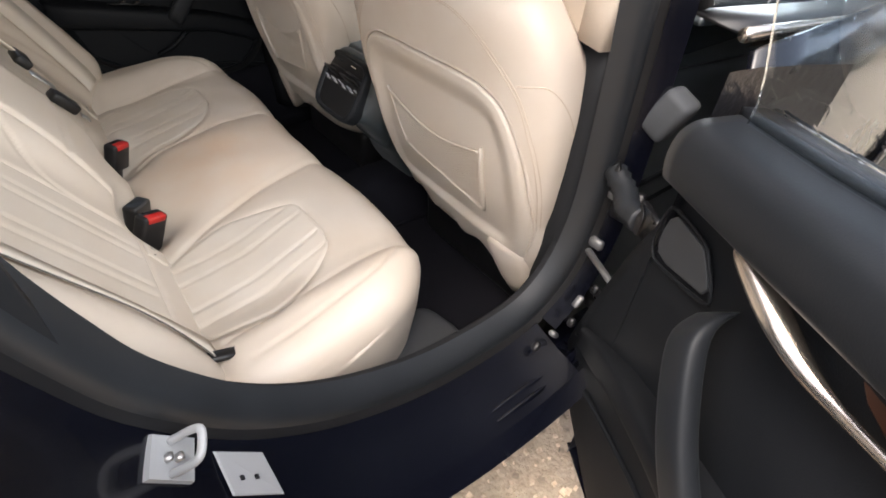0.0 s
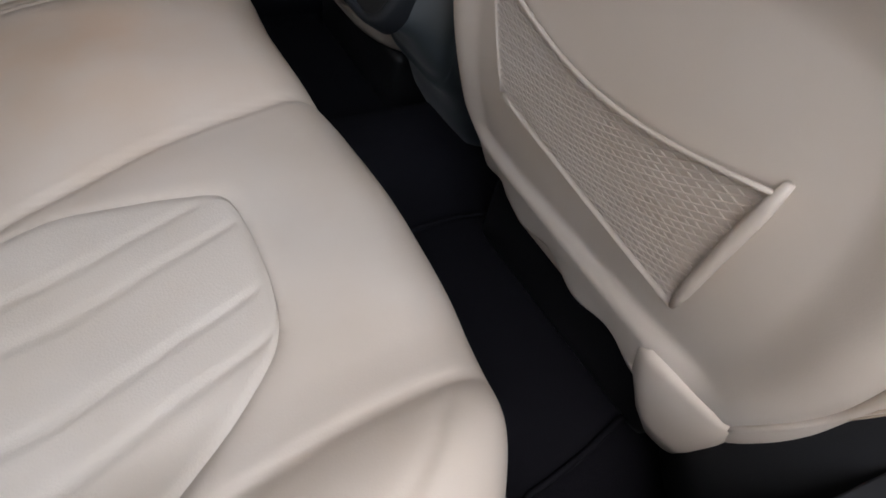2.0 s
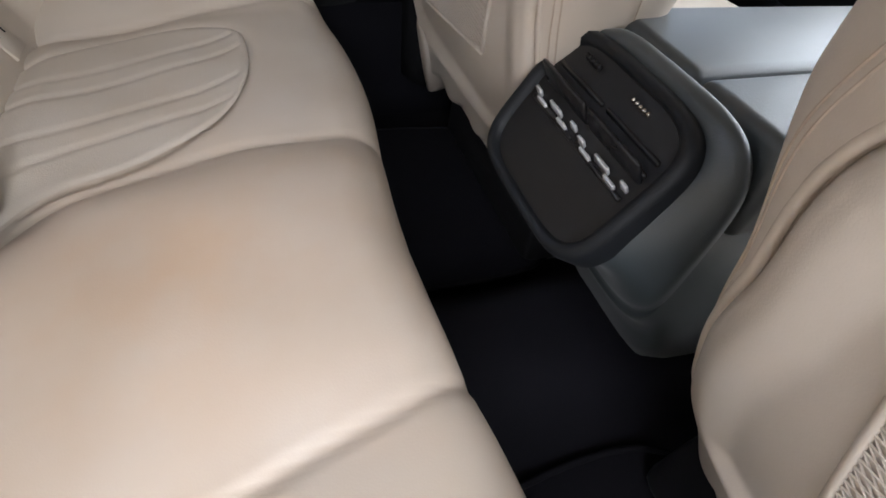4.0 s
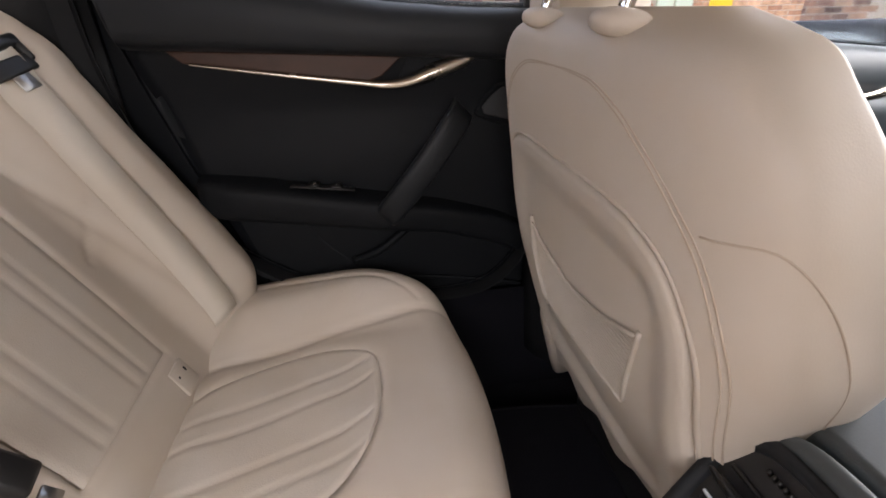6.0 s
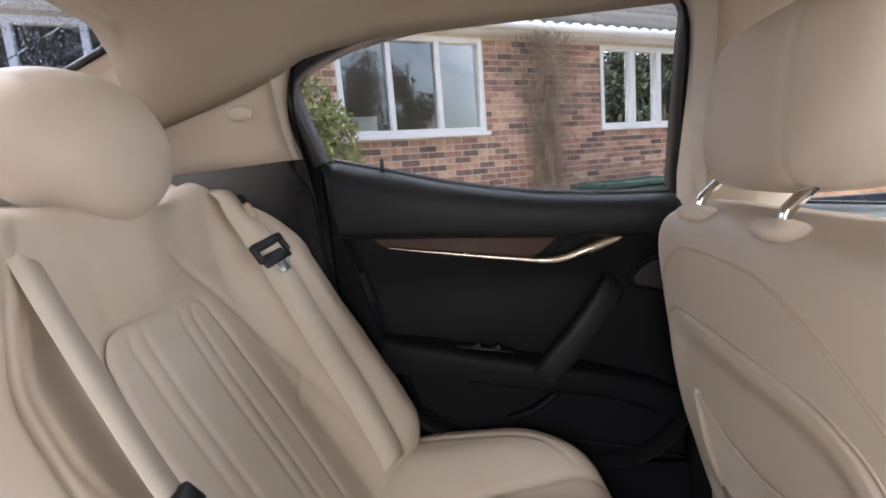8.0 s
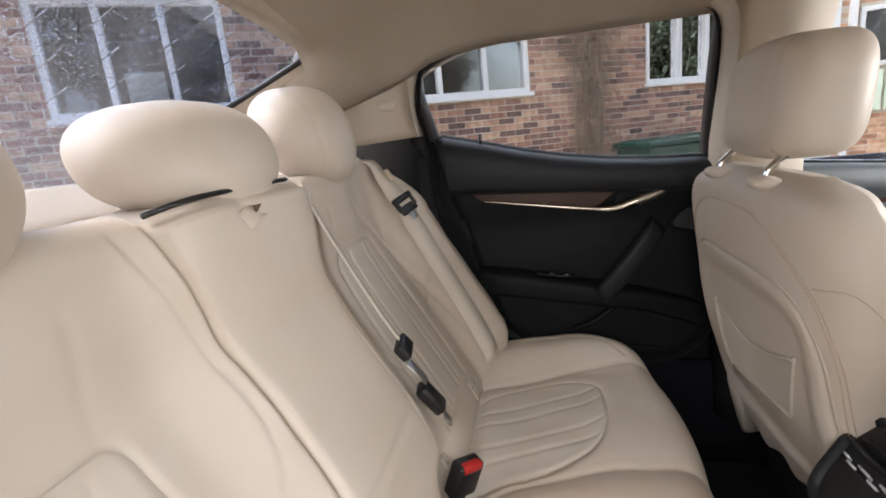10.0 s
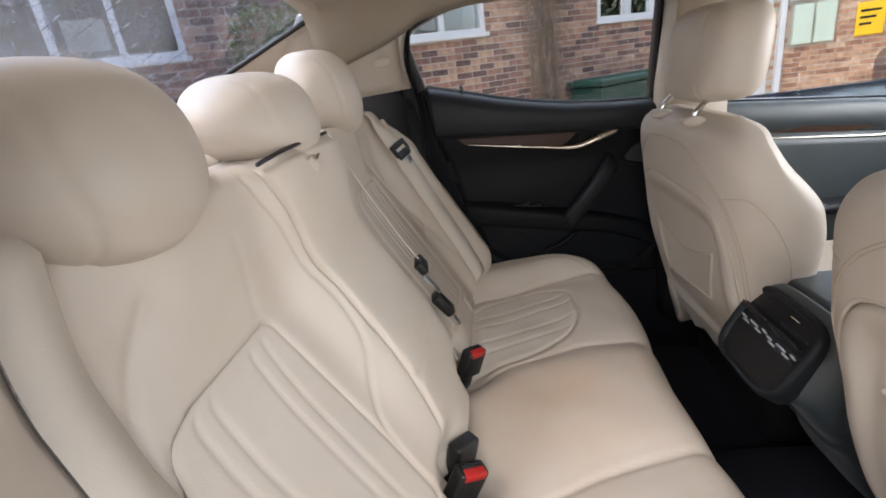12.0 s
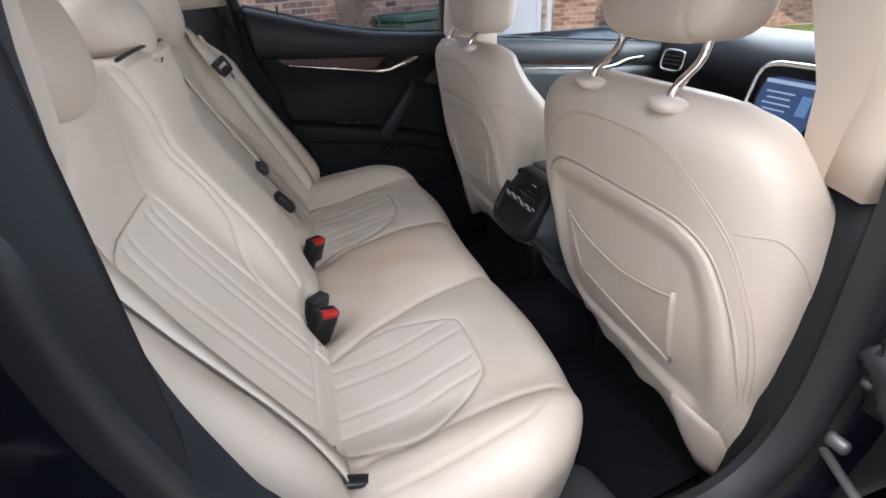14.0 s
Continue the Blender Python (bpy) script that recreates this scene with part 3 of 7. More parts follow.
def droplets(name, place, count, rmin, rmax, parent, seed, label):
    """Rain drops: small domes of water; place(u, v) gives point, normal and a direction along the glass."""
    rng = np.random.default_rng(seed)
    spots = [place(*rng.uniform(size=2)) for k in range(count)]
    P = np.array([q[0] for q in spots], float)
    N = np.array([q[1] for q in spots], float)
    T = np.array([q[2] for q in spots], float)
    N /= np.linalg.norm(N, axis=1)[:, None]
    T -= N * (N * T).sum(1)[:, None]
    T /= np.linalg.norm(T, axis=1)[:, None]
    B = np.cross(N, T)
    r = (rmin + (rmax - rmin) * rng.uniform(size=count) ** 3)[:, None]
    rows = []
    for h, rr in ((0.0, 1.0), (0.42, 0.75)):
        for a in range(6):
            rows.append(P + (T * math.cos(a * 1.0472) + B * math.sin(a * 1.0472)) * r * rr + N * h * r)
    rows.append(P + N * 0.58 * r)
    v = np.stack(rows, 1).reshape(-1, 3)
    one = []
    for a in range(6):
        c = (a + 1) % 6
        one += [(a, c, 6 + c), (a, 6 + c, 6 + a), (6 + a, 6 + c, 12)]
    f = (np.array(one)[None] + (np.arange(count) * 13)[:, None, None]).reshape(-1, 3)
    me = bpy.data.meshes.new(name)
    me.from_pydata(v.tolist(), [], f.tolist())
    me.polygons.foreach_set("use_smooth", [True] * len(me.polygons))
    ob = link_mesh(name, me, WATER, parent, label)
    ob.visible_shadow = False
    ob["kind"] = "stuff"
    return ob


droplets("raindrops", lambda u, v: (np.array(RW(2 * u - 1, v)) + np.array((-0.0017, 0, 0.0043)), (-0.35, 0, 0.93), (1, 0, 0.3)), 46000, 0.0006, 0.0015, car, 5, "rain drops on the rear window")

# ---- rear bench ----
bench = thing("rear_bench", (0.05, YC, 0.22), "cream leather rear bench seat with fluted inserts and three headrests", "car seat")


FRONT = spline(list(zip([0, 0.08, 0.2, 0.3, 0.42, 0.52, 0.58, 0.63, 0.66, 0.676], [0.340, 0.344, 0.360, 0.368, 0.364, 0.345, 0.315, 0.265, 0.19, 0.06])), 8)


def front_x(a):
    return np.interp(a, FRONT[:, 0], FRONT[:, 1])


# cushion seams in plan, as y over x
SEAM_MID_R = [(-0.10, -0.275), (-0.04, -0.245), (0.04, -0.19), (0.10, -0.168), (0.158, -0.148), (0.20, -0.138), (0.31, -0.112), (0.35, -0.105)]
SEAM_MID_L = [(-0.10, 0.165), (-0.03, 0.165), (0.08, 0.178), (0.20, 0.20), (0.30, 0.207), (0.35, 0.21)]
SEAM_OUT_R = [(-0.02, -0.515), (0.08, -0.503), (0.18, -0.487), (0.25, -0.482), (0.33, -0.484)]
SEAM_OUT_L = [(-0.07, 0.50), (0.07, 0.515), (0.20, 0.535), (0.28, 0.548), (0.33, 0.55)]
PAD_R = dict(x=[-0.062, -0.03, 0.03, 0.08, 0.14, 0.175, 0.197, 0.207, 0.213, 0.217], a=[-0.268, -0.25, -0.223, -0.210, -0.220, -0.230, -0.237, -0.244, -0.258, -0.298], b=[-0.44, -0.488, -0.508, -0.508, -0.464, -0.435, -0.413, -0.397, -0.378, -0.345])
PAD_L = dict(x=[-0.062, -0.03, 0.03, 0.08, 0.13, 0.17, 0.197, 0.209, 0.216, 0.220], a=[0.20, 0.193, 0.189, 0.195, 0.218, 0.246, 0.285, 0.315, 0.338, 0.375], b=[0.42, 0.442, 0.470, 0.483, 0.484, 0.478, 0.470, 0.460, 0.446, 0.415])


for pad_ in (PAD_R, PAD_L):
    fine_ = spline(list(zip(pad_["x"], pad_["a"], pad_["b"])), 5)
    pad_["x"], pad_["a"], pad_["b"] = (list(fine_[:, k]) for k in range(3))
SEAM_MID_R, SEAM_MID_L, SEAM_OUT_R, SEAM_OUT_L = (spline(q, 4) for q in (SEAM_MID_R, SEAM_MID_L, SEAM_OUT_R, SEAM_OUT_L))


def cushion_top(X, Y, grooves=True):
    a = np.abs(Y - YC)
    z = 0.470 + 0.026 * smooth01((X + 0.02) / 0.26) - 0.012 * smooth01((-0.01 - X) / 0.06)
    z = z + 0.020 * np.exp(-((Y - YC) / 0.14) ** 4) * smooth01((X + 0.05) / 0.2)
    z = z + 0.040 * smooth01((a - 0.47) / 0.11) * smooth01((X + 0.16) / 0.18)
    if grooves:
        for s in (SEAM_MID_R, SEAM_MID_L):
            z = z + crease(polydist(X, Y, s), 0.006, 0.006) + crease(polydist(X, Y, s), 0.03, 0.006)
        for s in (SEAM_OUT_R, SEAM_OUT_L):
            z = z + crease(polydist(X, Y, s), 0.006, 0.005) + crease(polydist(X, Y, s), 0.025, 0.005)
        for g in (-1, 1):
            lip = [(0.290, 0.530), (0.262, 0.556), (0.225, 0.580), (0.165, 0.594), (0.09, 0.606), (0.0, 0.615)]
            z = z + crease(polydist(X, Y, spline([(lx, YC + g * ly) for lx, ly in lip], 4)), 0.004, 0.0028)
        for p in (PAD_R, PAD_L):
            poly = list(zip(p["x"], p["a"])) + list(zip(p["x"], p["b"]))[::-1]
            d = polydist(X, Y, poly, True)
            z = z + crease(d, 0.008, 0.003) - 0.004 * inside(X, Y, poly)
    # hollows round the buckles
    for by in (-0.125, 0.178):
        z = z - 0.045 * np.exp(-((X + 0.06) / 0.06) ** 2 - ((Y - by) / 0.055) ** 2)
    rip = 0.0012 * np.sin(X * 38 + Y * 17) * np.sin(Y * 31 - X * 9)
    return z + rip


def build_cushion():
    cols = np.concatenate([np.linspace(-0.676, -0.60, 16, endpoint=False), np.linspace(-0.60, 0.60, 230, endpoint=False), np.linspace(0.60, 0.676, 17)])
    u = np.linspace(0, 1, 110) ** 0.9
    out = np.array([(front_x(abs(c)), c) for c in np.linspace(-0.676, 0.676, 200)])
    out = np.vstack([[(-0.3, -0.676)], out, [(-0.3, 0.676)]])
    A = np.abs(cols)
    X = -0.15 + (front_x(A) + 0.15)[None, :] * u[:, None]
    Yl = np.tile(cols, (len(u), 1))
    d = polydist(X, Yl, out)
    R = 0.062
    k = np.clip(1 - d / R, 0, 1)
    drop = R * (1 - np.sqrt(np.clip(1 - k * k, 0, 1)))
    Z = cushion_top(X, Yl + YC) - drop
    P = np.stack([X, Yl + YC, Z], -1)
    # front face down to the floor trim, with a stitched line
    skirts = []
    for s in np.linspace(0.06, 1, 22):
        zz = P[-1, :, 2] * (1 - s) + (0.265) * s
        inx = 0.020 * smooth01(s * 1.2) * 1.6 + 0.004 * math.exp(-((s - 0.12) / 0.03) ** 2)
        skirts.append(np.stack([P[-1, :, 0] - inx, P[-1, :, 1] * 1.0, zz], -1))
    P = np.concatenate([P, np.array(skirts)])
    # the two short sides
    first, last = P[:, :1].copy(), P[:, -1:].copy()
    first[..., 2] = np.minimum(first[..., 2], 0.27)
    last[..., 2] = np.minimum(last[..., 2], 0.27)
    P = np.concatenate([first, P, last], 1)
    return sheet("seat_cushion", P, LEATHER_WORN, bench, flip=True)


build_cushion()


def fluted(name, ts, lo, hi, place, flutes, parent, n=90, m=56, label="", lift=0.0028, edge=0.008):
    """A fluted insert: t runs along it, lo and hi are its sides; place(t, w, lift) gives points."""
    tt = np.linspace(ts[0], ts[-1], n)
    L, H = np.interp(tt, ts, lo), np.interp(tt, ts, hi)
    q = np.linspace(0, 1, m)
    T = np.tile(tt[:, None], (1, m))
    W = L[:, None] + (H - L)[:, None] * q[None, :]
    wide = np.abs(H - L)[:, None]
    d = np.minimum(np.minimum(q[None, :] * wide, (1 - q[None, :]) * wide), np.minimum(tt - ts[0] + 0.004, ts[-1] - tt)[:, None])
    h = lift * smooth01(d / edge)
    for fq in flutes:
        c = (L + H) / 2 + (fq - 0.5) * (max(abs(np.array(hi) - np.array(lo))) * np.sign(H - L))
        dd = np.abs(W - c[:, None])
        h = h - 0.0024 * np.exp(-(dd / 0.0038) ** 2) * smooth01(d / 0.02)
    P = place(T, W, h)
    return sheet(name, P, LEATHER_PAD, parent, label=label)


for pd, fl_ in ((PAD_R, (0.22, 0.36, 0.60, 0.74)), (PAD_L, (0.22, 0.36, 0.60, 0.74))):
    fluted("seat_insert", pd["x"], pd["a"], pd["b"], lambda T, W, h: np.stack([T, W, cushion_top(T, W, False) - 0.0022 + h], -1), fl_, bench, label="fluted cream leather seat insert")

# backrest line: x over height
BZ = [0.40, 0.44, 0.50, 0.634, 0.75, 0.83, 0.90, 0.96, 1.02]
BX = [-0.03, -0.035, -0.062, -0.138, -0.205, -0.247, -0.268, -0.276, -0.28]
BN = np.array([0.87, 0.0, 0.49])


def back_edge(z, s=-1):
    return np.interp(z, [0.44, 0.51, 0.58, 0.68, 0.8, 0.92, 0.99, 1.04], [0.635, 0.65, 0.658, 0.66, 0.66, 0.655, 0.64, 0.61]) + (0.016 if s > 0 else 0.0)


def back_bulge(Y, Z):
    a = np.abs(Y - YC)
    g = np.where(Y > YC, smooth01((Z - 0.36) / 0.17), smooth01((Z - 0.36) / 0.28))
    b = np.where(Y > YC, 0.098, 0.044) * g * smooth01((a - 0.495) / 0.115) * (1 - np.where(Y > YC, 0.9 * smooth01((Z - 0.84) / 0.18), 0.5 * smooth01((Z - 0.95) / 0.09)))
    b = b + 0.018 * smooth01((Z - 0.84) / 0.08) * smooth01((0.44 - a) / 0.1)
    for by in (-0.118, 0.178):
        b = b - 0.045 * np.exp(-((Y - by) / 0.058) ** 2) * smooth01((0.548 - Z) / 0.05)
    b = b + 0.034 * np.exp(-((Y - YC) / 0.165) ** 6) * smooth01((Z - 0.46) / 0.2)
    return b


BPAD = {}
for side_, zs_, in_, out_ in (
        (-1, [0.515, 0.56, 0.62, 0.68, 0.74, 0.775, 0.80, 0.815, 0.826, 0.832], [0.238, 0.236, 0.236, 0.238, 0.241, 0.244, 0.247, 0.249, 0.253, 0.264], [0.488, 0.492, 0.494, 0.492, 0.486, 0.479, 0.47, 0.462, 0.445, 0.41]),
        (1, [0.525, 0.57, 0.63, 0.70, 0.765, 0.80, 0.828, 0.845, 0.856, 0.862], [0.226, 0.226, 0.227, 0.229, 0.233, 0.238, 0.243, 0.249, 0.258, 0.275], [0.440, 0.443, 0.446, 0.447, 0.446, 0.444, 0.440, 0.434, 0.424, 0.39])):
    fine_ = spline(list(zip(zs_, in_, out_)), 5)
    BPAD[side_] = [list(fine_[:, k]) for k in range(3)]


def back_point(Y, Z, off):
    x = np.interp(Z, BZ, BX)
    o = off[..., None] * BN
    return np.stack([x, Y, Z], -1) + o


def back_grooves(Y, Z, s):
    A = s * (Y - YC)
    pz, pa, pb = BPAD[s]
    poly = list(zip(pa, pz)) + list(zip(pb, pz))[::-1]
    off = crease(polydist(A, Z, poly, True), 0.005, 0.004) - 0.004 * inside(A, Z, poly)
    thin = [(0.19, 0.985), (0.158, 0.90), (0.138, 0.82), (0.134, 0.76), (0.15, 0.715), (0.192, 0.672), (0.222, 0.642), (0.23, 0.59), (0.23, 0.53)]
    off = off + crease(polydist(A, Z, spline(thin, 4)), 0.004, 0.0035)
    bol = [(0.40, 0.93), (0.45, 0.88), (0.49, 0.82), (0.515, 0.74), (0.53, 0.66), (0.54, 0.58), (0.545, 0.51)]
    off = off + crease(polydist(A, Z, spline(bol, 4)), 0.006, 0.005)
    off = off + crease(polydist(A, Z, [(0.262, 0.85), (0.255, 0.93)]), 0.008, 0.0012)
    if s > 0:
        off = off + crease(polydist(A, Z, [(0.544, 0.71), (0.52, 0.683), (0.484, 0.653)]), 0.004, 0.004)
    return off + 0.001 * np.sin(Y * 40 + Z * 23) * np.sin(Z * 33)


def arm_half(z):
    """Half width of the folded armrest at a height."""
    return np.interp(z, [0.47, 0.60, 0.70, 0.76, 0.82, 0.88, 0.94, 1.0], [0.135, 0.124, 0.114, 0.112, 0.118, 0.132, 0.150, 0.168])


def edge_drop(A, Z, s=-1):
    """The outer edge of the bolster rolls away."""
    k = np.clip(1 - (back_edge(Z, s) - A) / 0.05, 0, 1)
    return 0.055 * (1 - np.sqrt(np.clip(1 - k * k, 0, 1)))


def top_z(a, s=-1):
    cut = 0.055 * smooth01((a - 0.50) / 0.14) if s > 0 else 0.0
    return 1.018 - cut + 0.030 * smooth01((a - 0.44) / 0.08) * smooth01((0.72 - a) / 0.12) - 0.02 * smooth01((0.2 - a) / 0.1)


def build_back(s):
    """One side of the backrest, s: +1 left, -1 right."""
    q = np.linspace(0, 1, 120)
    v = np.linspace(0, 1, 120)
    Z = np.zeros((120, 120))
    A = np.zeros((120, 120))
    for i, vv in enumerate(v):
        z0 = 0.43 + vv * 0.57
        e = back_edge(z0, s)
        aw = arm_half(z0) + 0.002
        A[i] = aw + q * (e - aw)
        Z[i] = 0.43 + vv * (top_z(A[i], s) - 0.43)
    Y = YC + s * A
    off = back_bulge(Y, Z) + back_grooves(Y, Z, s)
    off = off - edge_drop(A, Z, s)
    k = np.clip(1 - (A - A[:, :1]) / 0.006, 0, 1)
    off = off - 0.006 * (1 - np.sqrt(np.clip(1 - k * k, 0, 1)))
    k = np.clip(1 - (top_z(A, s) - Z) / 0.05, 0, 1)
    off = off - 0.05 * (1 - np.sqrt(np.clip(1 - k * k, 0, 1)))
    P = back_point(Y, Z, off)
    rise = -0.1 + 0.45 * smooth01((A[-1] - 0.40) / 0.08)
    tail = [P[-1] + np.stack([0 * rise - d, 0 * rise, 0.003 + d * rise], -1) for d in (0.03, 0.08, 0.14)]
    P = np.concatenate([P, np.array(tail)])
    outer = P[:, -1:] - np.array((0.12, 0, 0.06))
    inner = P[:, :1] - np.array((0.10, 0, 0.05))
    P = np.concatenate([inner, P, outer], 1)
    side = sheet("backrest_side", P, LEATHER, bench, flip=(s > 0))
    pz, pa, pb = BPAD[s]
    fluted("back_insert", pz, [YC + s * t for t in pa], [YC + s * t for t in pb],
           lambda T, W, h: back_point(W, T, back_bulge(W, T) + h - 0.003), (0.23, 0.34, 0.66, 0.77), bench, label="fluted cream leather backrest insert")
    return side


for s in (1, -1):
    build_back(s)


def build_middle():
    q = np.linspace(-1, 1, 70)
    v = np.linspace(0, 1, 90)
    Z = np.tile((0.47 + v * (0.995 - 0.47))[:, None], (1, 70))
    A = q[None, :] * arm_half(Z)
    off = back_bulge(YC + A, Z) + 0.003
    k = np.clip(1 - (arm_half(Z) - np.abs(A)) / 0.010, 0, 1)
    off = off - 0.010 * (1 - np.sqrt(np.clip(1 - k * k, 0, 1)))
    k = np.clip(1 - (0.995 - Z) / 0.02, 0, 1)
    off = off - 0.02 * (1 - np.sqrt(np.clip(1 - k * k, 0, 1)))
    off = off - 0.012 * smooth01((Z - 0.975) / 0.004)
    off = off + crease(np.abs(Z - 0.625), 0.005, 0.005)
    off = off - 0.010 * np.exp(-((A + 0.03) / 0.02) ** 2 - ((Z - 0.965) / 0.012) ** 2)
    P = back_point(YC + A, Z, off)
    P = np.concatenate([P, P[-1:] + np.array((-0.08, 0, 0.0))])
    P = np.concatenate([P[:, :1] - np.array((0.06, 0, 0.03)), P, P[:, -1:] - np.array((0.06, 0, 0.03))], 1)
    mid = sheet("armrest_back", P, LEATHER, bench, flip=True, label="fold-down cream leather centre armrest, folded up")
    ty, tz_ = np.array([YC - 0.02]), np.array([0.955])
    tab = back_point(ty, tz_, back_bulge(ty, tz_) - 0.0005)[0]
    turn = Matrix.Rotation(radians(-24), 4, "Y") @ Matrix.Rotation(radians(14), 4, "X")
    part("pull_tab", box_bm((0.004, 0.05, 0.024), tuple(tab), 0.0015, 1, turn), LEATHER, mid, "cream leather pull tab")
    slot_ = [(-0.009, 0.006), (0.009, 0.006), (0.003, -0.004)]
    # brown plate with the slot's shade put into its colour
    plate("tab_slot_shade", slot_, 0.002, TAB_SHADE, mid, (tuple(tab + np.array((0.0030, 0, 0.006))), (0, 1, 0), (0.40, 0, 0.92)), 0.0006, "small brown patch painted as the shade in the pull tab slot")
    # black bar laid where only shade falls between headrest and armrest
    q_ = np.linspace(-0.95, 0.55, 20)
    zz = np.full(20, 0.992)
    aa = q_ * arm_half(zz)
    tube("headrest_gap_shade", back_point(YC + aa, zz, back_bulge(YC + aa, zz) - 0.010), 0.0032, GREASE_SHADE, mid, 8, label="black bar as painted shade below the centre headrest")


build_middle()


def headrest(parent, c, half, turn, mat=LEATHER, seams=True, name="headrest", power=2.9, tip=-0.25, foot=0.0):
    def groove(p):
        g = -0.030 * np.exp(-((np.abs(p[..., 1]) - 0.62) / 0.026) ** 2) * (np.abs(p[..., 2]) < 0.97)
        g = g - 0.02 * np.exp(-((p[..., 0] + 0.15) / 0.03) ** 2) * (np.abs(p[..., 1]) > 0.6)
        return g if seams else g * 0

    def shape(p):
        p = p.copy()
        p[..., 0] += 0.28 * (1 - p[..., 1] ** 2) * (p[..., 0] > 0)
        p[..., 1] *= 1 - 0.10 * (p[..., 2] > 0) * p[..., 2] ** 2
        low_ = np.clip(-p[..., 2], 0, 1)
        p[..., 2] -= foot * 0.45 * low_ * (1 - np.abs(p[..., 1])) * (p[..., 0] > -0.3)
        p[..., 1] *= 1 - foot * low_ ** 1.6
        p[..., 0] += tip * p[..., 2]
        return p
    return blob(name, c, half, mat, parent, power, turn, 60, 96, shape=shape, groove=groove)


headrest(bench, (-0.318, 0.363, 1.078), (0.065, 0.130, 0.086), None, power=2.5, foot=0.30)
headrest(bench, (-0.322, -0.322, 1.053), (0.065, 0.135, 0.084), None, power=2.6, foot=0.22)
headrest(bench, (-0.321, 0.039, 1.055), (0.065, 0.146, 0.067), None, power=2.6, foot=0.16)
# child seat anchor covers at the foot of the backrest
for y in (0.462, 0.225, -0.242, -0.485):
    yy, zz = np.array([y]), np.array([0.488])
    c = back_point(yy, zz, back_bulge(yy, zz) + 0.0005)[0]
    tilt = Matrix.Rotation(radians(-27), 4, "Y")
    cov = part("anchor_cover", box_bm((0.005, 0.040, 0.044), tuple(c), 0.002, 2, tilt), LEATHER_PAD, bench, "cream child seat anchor cover")
    for dy, h_ in ((-0.010, 0.004), (0.010, 0.008)):
        e = c + np.array(tilt.to_3x3() @ Vector((0.0022, dy, 0.006)))
        part("anchor_slot", box_bm((0.002, 0.003, h_), tuple(e), 0.0006, 1, tilt), TRIMBLACK, cov)

# ---- front seats ----
SZ = [0.32, 0.36, 0.40, 0.44, 0.50, 0.58, 0.66, 0.74, 0.80, 0.86, 0.90, 0.925, 0.942]
SXR = [0.548, 0.538, 0.526, 0.512, 0.488, 0.464, 0.449, 0.438, 0.430, 0.421, 0.420, 0.432, 0.47]   # rear face
SW = [0.168, 0.180, 0.205, 0.232, 0.254, 0.270, 0.279, 0.283, 0.280, 0.268, 0.245, 0.215, 0.15]      # half width
SD = [0.12, 0.125, 0.13, 0.14, 0.15, 0.16, 0.168, 0.172, 0.168, 0.152, 0.135, 0.115, 0.05]             # depth
SZ, SXR, SW, SD = (list(c_) for c_ in spline(list(zip(SZ, SXR, SW, SD)), 6).T)


# edge where the leather cap meets the hard rear panel: outward offset, height
CAP = spline([(0.0, 0.802), (0.06, 0.802), (0.11, 0.801), (0.156, 0.795), (0.198, 0.773), (0.226, 0.727), (0.245, 0.665), (0.254, 0.58), (0.250, 0.52), (0.234, 0.46), (0.216, 0.40), (0.20, 0.30)], 8)


def waist(z):
    """The backrest is drawn in low down on the side of the console."""
    return 1 - 0.085 * smooth01((0.74 - z) / 0.12)


CAP_LOOP = [(-p * float(waist(z)), z) for p, z in CAP[:0:-1]] + [tuple(q) for q in CAP]
BOX = 3.8  # how square the backrest is in plan


